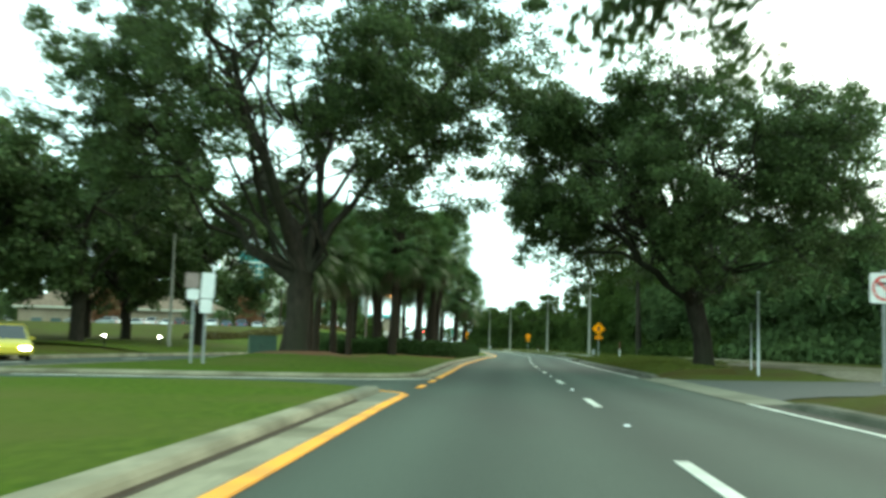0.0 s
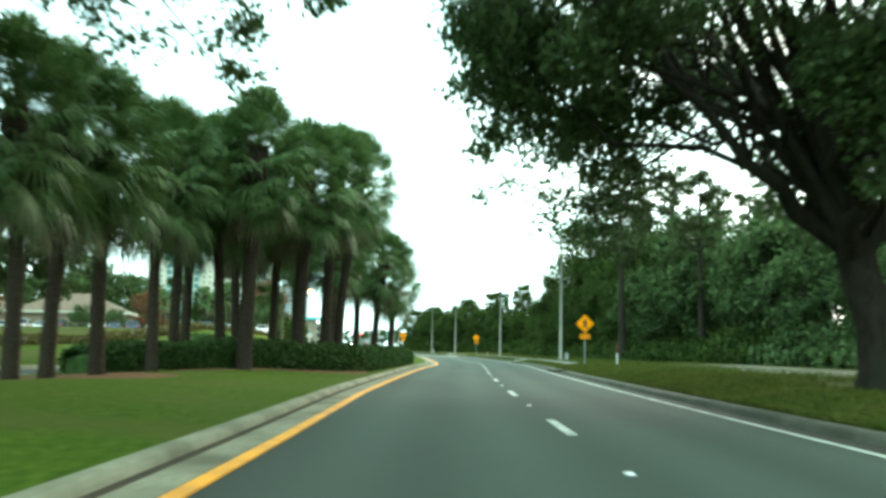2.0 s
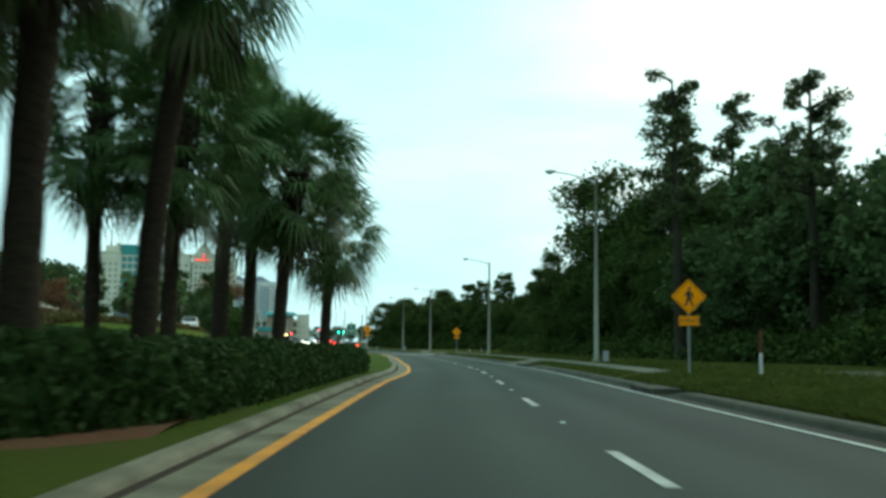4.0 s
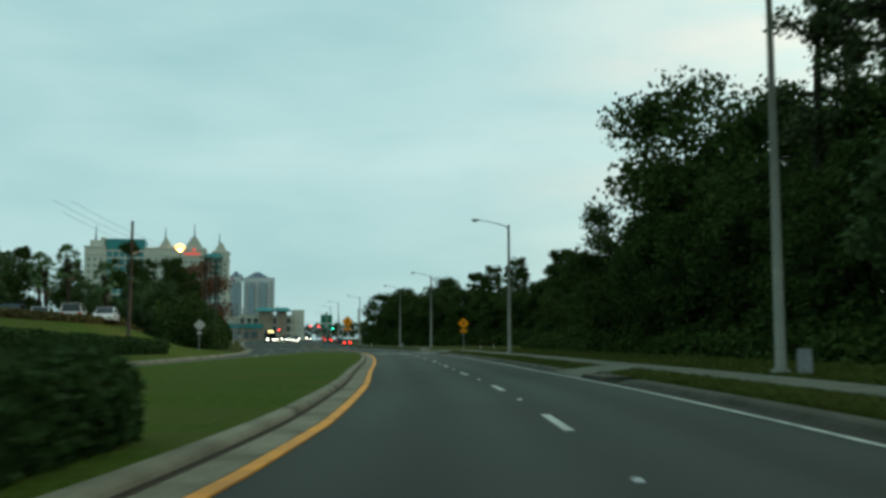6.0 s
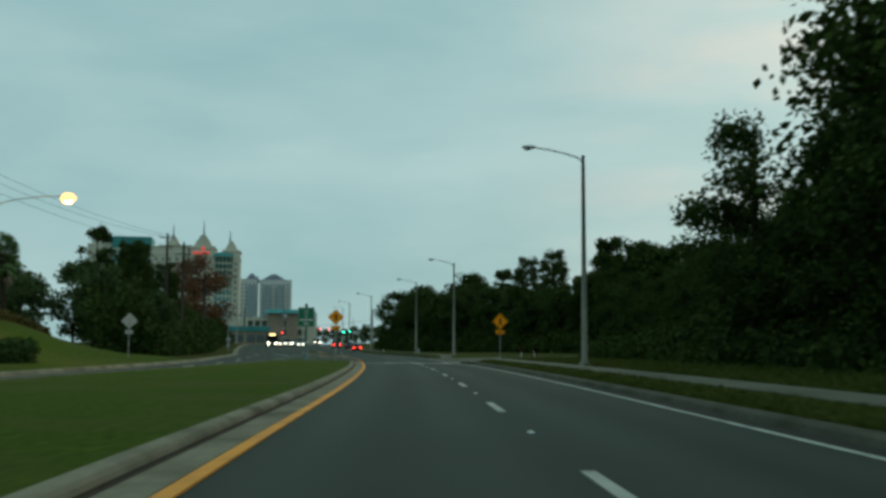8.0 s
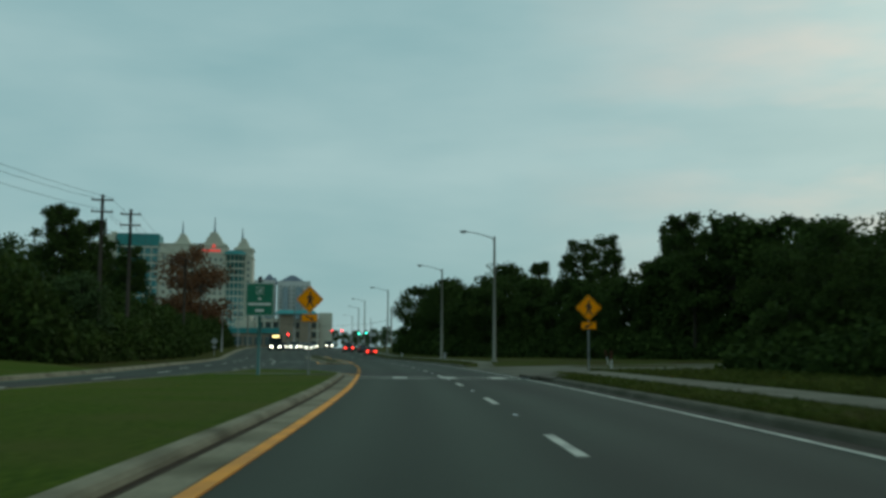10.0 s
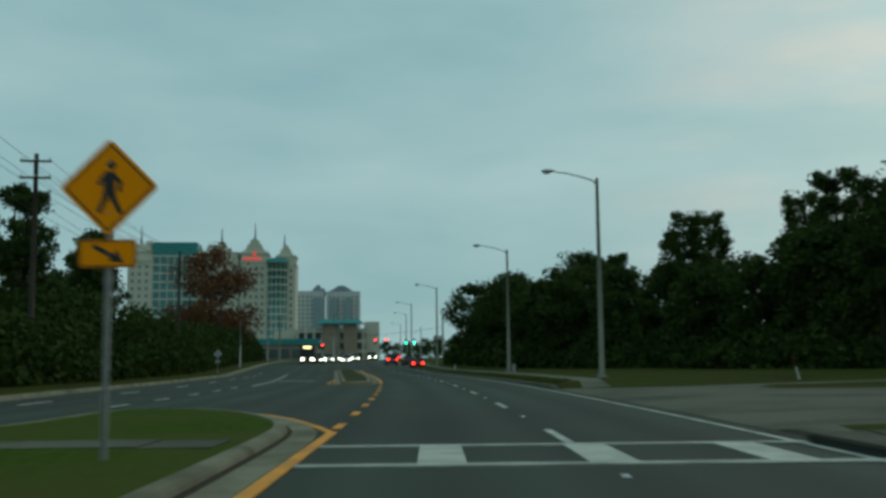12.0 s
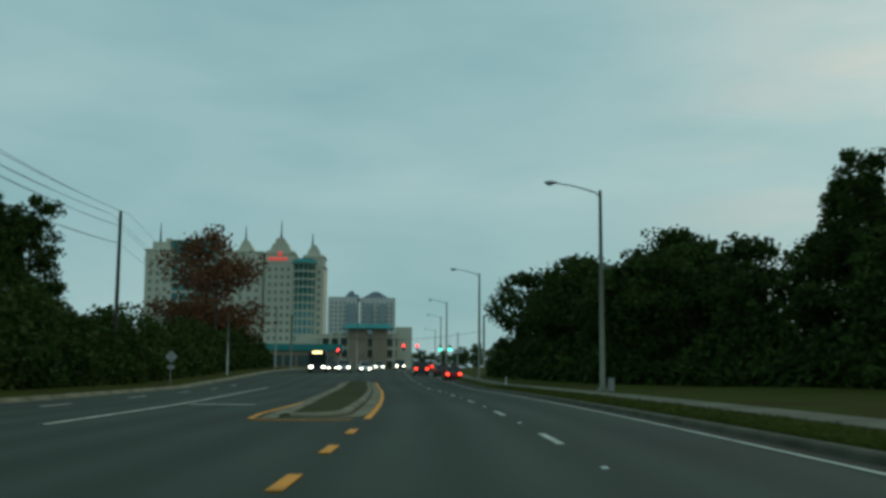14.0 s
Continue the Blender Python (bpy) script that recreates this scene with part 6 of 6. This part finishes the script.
car(-17.5, 43.6, 0.02, 205, M_TAXI, "yellow saloon car on the far carriageway", "h", "saloon", "moving traffic")
# Parked rows behind the grass bank.
r_c = np.random.default_rng(12)
names = ["white", "silver", "dark", "red", "blue"]
for i in range(14):
    x, y = -11.0 - 2.8 * i + r_c.uniform(-0.15, 0.15), 186.5 + 0.35 * i + r_c.uniform(-0.4, 0.4)
    if i in (5, 10):
        continue
    k = int(r_c.choice([0, 0, 0, 1, 1, 2, 4]))
    car(x, y, ground_z(y, x - float(cx(y))) + 0.1, 6 + r_c.uniform(-3, 3) + (180 if i % 3 == 0 else 0), PAINTS[k], names[k] + " car parked in a row above the bank", "", ["saloon", "suv"][i % 2], "parked cars")
for i in range(8):
    y = 226 - i * 8.0
    x = -36.5 - (222 - y) * 0.34
    k = int(r_c.choice([0, 0, 1, 1, 2]))
    car(x, y, ground_z(y, x - float(cx(y))) + 0.02, 60 + r_c.uniform(-4, 4), PAINTS[k], names[k] + " car parked in the car park", "", "saloon", "parked cars")
# Traffic waiting at the junction.
for x, y, tn, k, li, kd in ((-1.9, 366, 186, 1, "h", "suv"), (1.0, 368, 186, 0, "h", "saloon"), (-5.0, 378, 186, 2, "h", "saloon"), (0.6, 398, 186, 1, "h", "saloon"), (4.0, 402, 186, 2, "h", "suv"),
                            (-1.5, 392, 186, 0, "h", "saloon"), (13.8, 331, 6, 3, "t", "saloon"), (9.6, 352, 6, 2, "t", "suv"), (12.4, 346, 6, 2, "", "saloon"), (9.0, 400, 6, 3, "t", "saloon")):
    names = ["white", "silver", "dark", "red", "blue"]
    car(x, y, 0.01 + rise(y), tn, PAINTS[k], names[k] + " car with " + ("lit headlamps waiting" if "h" in li else "red tail lamps") + " at the junction", li, kd, "traffic at the junction")


def bus(x, y, z, turn):
    e = empty("bus", pose(x, y, z, 0, 0, turn), "dark bus with lit headlamps and a lit destination panel", "bus")
    part("body", bm_box(2.5, 10.5, 2.65, (0, 0, 0.35), 0.12), PAINTS[2], e)
    part("windscreen", bm_box(2.2, 0.05, 1.2, (0, 5.26, 1.25), 0.02), M_CARGLASS, e)
    part("destination_panel", bm_box(1.3, 0.05, 0.3, (0, 5.27, 2.58), 0.01), M_DEST, e, "lit amber destination panel")
    for sx in (-1, 1):
        part("headlamp", bm_box(0.42, 0.08, 0.24, (sx * 0.85, 5.26, 0.6), 0.03), M_HEAD, e)
        for k in range(6):
            part("side_window", bm_box(0.04, 1.3, 0.9, (sx * 1.26, -4.2 + k * 1.55, 1.5), 0.01), M_CARGLASS, e)
        for wy in (3.6, -3.2):
            wheel(e, sx * 1.12, wy, 0.48, 0.28)
    return e


M_DEST = glow("destination_panel_lit", (1.0, 0.75, 0.3), 4)
bus(-5.6, 366, rise(366), 186)

# ---- junction signals ----
SY = 402


def signal(x, y, z, lit, turn=0):
    e = empty("traffic_signal", pose(x, y, z, 0, 0, turn), "hanging traffic signal showing " + lit, "traffic signal", "traffic signals")
    part("housing", bm_box(0.36, 0.25, 1.05, (0, 0, -0.52), 0.03), M_DARK, e)
    for k, c in enumerate(("red", "amber", "green")):
        zz = 0.33 - k * 0.33
        mat = M_SIG_RED if (c == lit == "red") else M_SIG_GREEN if (c == lit == "green") else M_BLACK
        part("lens", bm_tube([(0, -0.125, zz), (0, -0.14, zz)], [0.145, 0.13], 14), mat, e)
        part("visor", bm_tube([(0, -0.12, zz + 0.02), (0, -0.3, zz + 0.01)], [0.17, 0.16], 12, None, False), M_DARK, e)
    top = z + 1.0
    if y == SY:
        f = (x + 15.5) / 34.5
        top = 8.8 - 6.8 * f * (1 - f)
    part("hanger", bm_tube([(0, 0, 0.5), (0, 0, top - z)], [0.02, 0.02], 6), M_DARK, e)
    return e


for x, c in ((4.7, "red"), (7.1, "red"), (11.2, "green"), (12.9, "green")):
    signal(x, SY, 5.7, c, heading(400))
for x, h in ((-15.5, 9.5), (19.0, 9.5)):
    e = empty("signal_pole", pose(x, SY, 0.2 + rise(SY)), "tall concrete strain pole carrying the signal wire", "pole", "signal poles")
    part("shaft", bm_tube([(0, 0, -0.3), (0, 0, h)], [0.22, 0.15], 9), M_POLE, e)
    part("cap", bm_tube([(0, 0, h), (0, 0, h + 0.08)], [0.16, 0.08], 9), M_POLE, e)
tagged(part("signal_wire", bm_tube(curve_pts((-15.5, SY, 8.8), (19, SY, 8.8), (0, 0, -1.7), 16), [0.025] * 17, 5), M_DARK, None), "black span wire carrying the traffic signals", "wire")
e = empty("street_name_sign", pose(14.5, SY, 5.4, 0, 0, heading(400)), "hanging pale street sign beside the signals", "road sign")
part("board", bm_box(1.6, 0.03, 0.7, (0, 0, -0.6), 0.01), M_SIGNW, e)
part("lettering_bar", bm_box(1.1, 0.01, 0.16, (0, -0.022, -0.33)), PAINTS[4], e, "dark bar where lettering cannot be read")
part("hanger", bm_tube([(0, 0, 0.05), (0, 0, 2.66)], [0.02, 0.02], 6), M_DARK, e)
signal(-3.5, 372, 2.9 + rise(372), "red", heading(372))
e = empty("signal_post", pose(-3.5, 372.16, rise(372)), "slim signal post on the traffic island", "pole")
part("shaft", bm_tube([(0, 0, -0.1), (0, 0, 3.9)], [0.06, 0.05], 8), M_GALV, e)
for x, y, h in ((-12.8, 340, 7.0), (-16.5, 392, 10.5), (-6.5, 430, 11), (14.2, 470, 9)):
    slim_post(x, y, 0.2 + rise(y), h, "slim grey pole beside the far carriageway", 0.09)


# ---- buildings ----
def window_rows(parent, x0, x1, y, z0, z1, nx, nz, w, h, material, label=""):
    """Recessed-looking framed panes set out on a wall that faces -y."""
    bm = bm_box(w, 0.25, h)
    me = bpy.data.meshes.new("window")
    bm.to_mesh(me)
    bm.free()
    me.materials.append(material)
    for i in range(nx):
        for k in range(nz):
            x = x0 + (x1 - x0) * (i + 0.5) / nx
            z = z0 + (z1 - z0) * (k + 0.5) / nz
            share("window", me, parent, pose(x, y, z - h / 2), label)


def pyramid(name, x, y, z, sx, sy, h, material, parent, top=0.1):
    bm = bmesh.new()
    lo = [bm.verts.new((x + a * sx / 2, y + b * sy / 2, z)) for a, b in ((-1, -1), (1, -1), (1, 1), (-1, 1))]
    hi = [bm.verts.new((x + a * sx / 2 * top, y + b * sy / 2 * top, z + h)) for a, b in ((-1, -1), (1, -1), (1, 1), (-1, 1))]
    bm.faces.new(hi)
    bm.faces.new(lo[::-1])
    for i in range(4):
        j = (i + 1) % 4
        bm.faces.new((lo[i], lo[j], hi[j], hi[i]))
    return part(name, bm, material, parent)


def spire(x, y, z, h, parent):
    return part("spire", bm_tube([(x, y, z), (x, y, z + h * 0.3), (x, y, z + h)], [0.75, 0.4, 0.12], 6), M_SLATE, parent, "thin dark roof spire")


def dutch_gable(name, x, y, z, w, h, depth, material, parent):
    """A curved stepped gable of width w and height h that faces -y."""
    k = w / 2
    left = [(-k, 0.0), (-k, 0.16), (-0.8 * k, 0.2), (-0.66 * k, 0.3), (-0.58 * k, 0.46), (-0.52 * k, 0.62), (-0.36 * k, 0.66), (-0.33 * k, 0.88), (-0.14 * k, 1.0)]
    o = [(x + a, z + c * h) for a, c in left] + [(x - a, z + c * h) for a, c in reversed(left)]
    return part(name, bm_prism(o, y, y + depth), material, parent)


def glazing(x0, x1, y, z0, z1, parent, floors, bays):
    """A teal glass wall with pale floor bands and mullions."""
    w = part("curtain_wall", bm_box(x1 - x0, 1.0, z1 - z0, ((x0 + x1) / 2, y + 0.5, z0), 0.05), M_TEALGLASS, parent, "tall teal glass wall")
    for k in range(floors + 1):
        part("floor_band", bm_box(x1 - x0 + 0.2, 0.4, 0.75, ((x0 + x1) / 2, y - 0.15, z0 + (z1 - z0) * k / floors - 0.35)), M_STUCCO, w)
    for k in range(bays + 1):
        part("mullion", bm_box(0.42, 0.3, z1 - z0, (x0 + (x1 - x0) * k / bays, y - 0.1, z0)), M_STUCCO, w)
    return w


HY = 640.0
hotel = empty("hotel", pose(0, HY, 0, 0, 0, 4), "large cream hotel with teal glass, gabled towers and thin spires", "building")
part("wall", bm_box(72, 24, 46.5, (-77.5, 12.5, 0), 0.2), M_STUCCO, hotel)
# wings and towers: x centre, width, forward, height
for x, w, f, h in ((-108.8, 10.6, 1.5, 50.6), (-75.3, 17.6, 1.0, 50.2), (-59.4, 11.8, 2.6, 49.6), (-45.6, 8.4, 1.6, 48.4)):
    t = part("tower", bm_box(w, 14, h, (x, 7 - f, 0), 0.15), M_STUCCO, hotel)
    part("cornice", bm_box(w + 0.8, 14.6, 0.7, (x, 7 - f, h - 4.2), 0.1), M_STUCCO, t)
    part("cornice", bm_box(w + 1.0, 14.8, 0.6, (x, 7 - f, h - 0.3), 0.1), M_STUCCO, t)
part("attic", bm_box(7.4, 10, 3.6, (-108.2, 6, 50.6), 0.15), M_STUCCO, hotel)
part("attic", bm_box(2.6, 6, 1.6, (-105.5, 5, 54.2), 0.15), M_STUCCO, hotel)
dutch_gable("gable", -73.9, 0.5, 50.2, 8.2, 5.2, 9, M_STUCCO, hotel)
dutch_gable("gable", -59.4, -1.8, 49.6, 11.6, 6.6, 9, M_STUCCO, hotel)
dutch_gable("gable", -45.8, 0.0, 48.4, 8.0, 5.2, 9, M_STUCCO, hotel)
spire(-109.4, 4, 53.6, 9.0, hotel)
spire(-74.2, 3, 54.6, 7.0, hotel)
spire(-59.3, 0.5, 55.4, 8.2, hotel)
spire(-46.5, 2, 52.8, 6.0, hotel)
glazing(-103.4, -84.6, -0.7, 7, 48.6, hotel, 11, 6)
part("roof", bm_box(19.4, 14, 6.0, (-94.0, 6.5, 48.9), 0.25), M_TEALROOF, hotel, "deep teal metal roof")
# the round glazed bay beside the last tower
bay = empty("glazed_bay", Matrix.Identity(4))
bay.parent = hotel
part("glass", bm_tube([(-49.6, 0.2, 6), (-49.6, 0.2, 46)], [4.9, 4.9], 24), M_TEALGLASS, bay, "curved teal glass bay")
for k in range(13):
    part("floor_band", bm_tube([(-49.6, 0.2, 6.2 + k * 3.25), (-49.6, 0.2, 6.9 + k * 3.25)], [5.15, 5.15], 24), M_STUCCO, bay)
for k in range(9):
    a = math.pi * (1.0 + k / 8)
    part("mullion", bm_tube([(-49.6 + 5.0 * math.cos(a), 0.2 + 5.0 * math.sin(a), 6), (-49.6 + 5.0 * math.cos(a), 0.2 + 5.0 * math.sin(a), 46)], [0.24, 0.24], 5), M_STUCCO, bay)
part("canopy", bm_tube([(-49.6, 0.2, 45.6), (-49.6, 0.2, 46.6), (-49.6, 0.2, 47.6)], [5.7, 5.5, 3.6], 24), M_TEALROOF, bay, "teal metal cap")
window_rows(hotel, -83.5, -67.2, -1.05, 7, 45.6, 5, 12, 1.3, 1.5, M_PALEGLASS)
window_rows(hotel, -64.6, -54.6, -2.65, 7, 44.6, 4, 12, 1.2, 1.5, M_PALEGLASS)
window_rows(hotel, -113.4, -104.4, -1.55, 7, 45.6, 3, 12, 1.2, 1.5, M_PALEGLASS)
window_rows(hotel, -44.9, -41.8, -1.65, 7, 43.6, 1, 12, 1.2, 1.5, M_PALEGLASS)
part("roof_sign", bm_box(8.2, 0.5, 0.75, (-60.3, -2.9, 46.9), 0.15), M_NEON, hotel, "glowing red roof sign of plain shapes")
part("roof_sign", bm_box(1.5, 0.5, 1.7, (-59.3, -2.9, 48.6), 0.3), M_NEON, hotel)

tw = empty("tower_block", pose(0, 985, 0, 0, 0, 3), "pale grey twin tower block with blue-grey gabled roofs", "building")
for x, w, h, n in ((-73, 22, 57.5, 6), (-47, 26.5, 57, 7)):
    part("wall", bm_box(w, 22, h, (x, 11, 0), 0.2), M_STUCCO2, tw)
    window_rows(tw, x - w / 2 + 1, x + w / 2 - 1, -0.05, 8, h - 3, n, 14, 1.5, 1.7, M_PALEGLASS)
for x, w, h in ((-66.8, 9.5, 57.5), (-48.5, 19, 57), (-62.5, 5, 55)):
    pyramid("roof", x, 8, h, w, 16, 5.0, M_SLATE, tw, 0.2)
for x, w in ((-66.5, 6.5), (-53.5, 4.5), (-43, 4.5)):
    part("bay", bm_box(w, 3, 52, (x, -1.4, 0), 0.1), M_BLUEGLASS, tw, "tall blue-grey glass bay")

ar = empty("arcade", pose(0, 520, rise(520) - 0.6, 0, 0, 3), "pale low arcade building with teal hipped roofs", "building")
part("wall", bm_box(23, 16, 11, (-15.3, 10, 0), 0.2), M_TAN, ar)
part("wall", bm_box(5, 14, 13.4, (-1.8, 11, 0), 0.2), M_STUCCO, ar)
part("wall", bm_box(9, 14, 10.5, (-29.5, 11, 0), 0.2), M_STUCCO, ar)
for k in range(3):
    part("balcony_band", bm_box(23, 2.0, 0.8, (-15.3, 1.0, 3.2 + k * 3.3), 0.05), M_STUCCO, ar)
window_rows(ar, -26, -5, 1.9, 0.6, 10.8, 8, 3, 2.2, 2.3, M_GLASS)
for x in np.linspace(-26, -4.6, 9):
    part("column", bm_box(0.7, 0.7, 11.2, (float(x), 0.3, 0), 0.05), M_STUCCO, ar)
for x, w in ((-15.3, 6.4), (-8.8, 5.6)):
    part("turret", bm_box(w - 1.2, 6, 12.6, (x, 1.5, 0), 0.1), M_TAN, ar)
    pyramid("roof", x, 1.5, 12.6, w + 3.2, 9.4, 1.5, M_TEALROOF, ar, 0.55)
lowb = empty("shop_pavilion", pose(-26, 455, rise(455) - 0.1, 0, 0, 5), "low dark shop building with a teal fascia", "building")
part("wall", bm_box(26, 12, 4.2, (0, 6, 0), 0.1), M_TAN, lowb)
part("fascia", bm_box(27, 13, 1.6, (0, 6, 4.2), 0.1), M_TEALROOF, lowb, "teal fascia")
window_rows(lowb, -12, 12, -0.06, 0.4, 3.6, 8, 1, 2.4, 2.4, M_GLASS)
M_SHINGLE = surface("brown_roof_shingle", (0.12, 0.085, 0.06), (0.2, 0.15, 0.11), 1.5, 0.9, 0.3, 8)
tb = empty("low_building", pose(-62, 226, 0.5, 0, 0, 6), "long low tan building with hipped roofs behind the car park", "building")
part("wall", bm_box(44, 18, 6.2, (0, 9, 0), 0.1), M_TAN, tb)
part("roof_edge", bm_box(46, 20, 0.5, (0, 9, 6.2), 0.1), M_STUCCO, tb)
pyramid("roof", -11, 9, 6.7, 24, 20, 4.4, M_SHINGLE, tb, 0.25)
pyramid("roof", 12, 9, 6.7, 21, 20, 3.6, M_SHINGLE, tb, 0.25)
window_rows(tb, -20, 20, -0.06, 1.0, 5, 10, 1, 2.2, 2.2, M_GLASS)

# Low hedges by the far carriageway.
def berm_z(x, y):
    u = (x - float(cx(y))) / math.hypot(1, slope(y))
    return ground_z(y, u)


def bank_prof(y):
    o = u_out(y)
    return [(o - d, ground_z(y, o - d) + k) for d, k in ((10.2, 0.0), (10.0, 0.15), (8.0, 0.16), (6.0, 0.16), (4.5, 0.15), (3.0, 0.12), (2.0, 0.06), (1.0, 0.05), (0.42, 0.02))]


tagged(strip("bank_grass", 62, 212, 3.0, bank_prof, M_GRASS, smooth=True), "mown green grass bank beside the far carriageway", "grass", kind="structure")


hedge("hedge", [tuple(at(y, u_out(y) - d)[:2]) for y, d in ((118, 6.5), (140, 5.5), (160, 4.8), (172, 4.2), (176, 4.0))], 2.2, 1.3, 26000, M_HEDGE, "clipped green hedge on the grass bank", berm_z, 0.1, 21)
hedge("hedge", [tuple(at(y, u_out(y) - d)[:2]) for y, d in ((90, 10), (130, 11), (170, 11), (200, 10.5))], 1.8, 0.6, 20000, M_HEDGE_Y, "clipped bronze-green hedge in front of the car park", berm_z, 0.12, 22)


# ---- grass blades on the lawns and verges beside the road ----
def blades(name, y0, y1, u0, u1, zf, n, material, label, length=0.07, seed=1):
    r = np.random.default_rng(seed)
    v = np.empty((n, 4, 3))
    y = r.uniform(y0, y1, n)
    w = r.random(n) ** 2.6
    for i in range(n):
        a, b = u0(y[i]), u1(y[i])
        p = at(y[i], a + (b - a) * w[i])
        z = zf(p.x, p.y, a + (b - a) * w[i], y[i])
        t = r.uniform(0, 2 * math.pi)
        ln = length * r.uniform(0.6, 1.6)
        dx, dy = math.cos(t) * 0.022, math.sin(t) * 0.022
        lx, ly = r.normal() * ln * 0.5, r.normal() * ln * 0.5
        v[i] = ((p.x - dx, p.y - dy, z - 0.01), (p.x + dx, p.y + dy, z - 0.01), (p.x + dx * 0.4 + lx * 0.5, p.y + dy * 0.4 + ly * 0.5, z + ln * 0.7), (p.x + lx, p.y + ly, z + ln))
    return tagged(quads_obj(name, v, material), label, "grass", kind="stuff")


M_DRYBLADE = surface("dry_grass_blade", (0.0567, 0.0832, 0.0132), (0.108, 0.117, 0.0264), 0.6, 0.9, 0, random_amount=0.35, island=True, leafy=0.2)
blades("grass_blades", 43, 95.5, lambda y: 4.42, lambda y: 7.4, lambda x, y, u, s: float(np.interp(u, [4.36, 4.9, 5.6, 7.5], [0.135, 0.24, 0.36, 0.46])), 40000, M_DRYBLADE, "short dry grass blades on the verge", 0.07, 3)
blades("grass_blades", 97, 125, lambda y: 4.42, lambda y: 5.25, lambda x, y, u, s: float(np.interp(u, [4.36, 4.7, 5.29], [0.135, 0.22, 0.345])), 5500, M_DRYBLADE, "short dry grass blades between kerb and pavement", 0.07, 4)
blades("grass_blades", 131, 196.5, lambda y: 4.42, lambda y: 5.25, lambda x, y, u, s: float(np.interp(u, [4.36, 4.7, 5.29], [0.135, 0.22, 0.345])), 12000, M_DRYBLADE, "short dry grass blades between kerb and pavement", 0.07, 8)
blades("grass_blades", 234, 300, lambda y: 4.42, lambda y: 5.25, lambda x, y, u, s: float(np.interp(u, [4.36, 4.7, 5.29], [0.135, 0.22, 0.345])), 14000, M_DRYBLADE, "short dry grass blades between kerb and pavement", 0.07, 5)
blades("grass_blades", 60, 200, lambda y: 6.7, lambda y: 12.5, lambda x, y, u, s: ground_z(s, u) + 0.01, 46000, M_DRYBLADE, "rough dry grass in front of the woods", 0.12, 6)
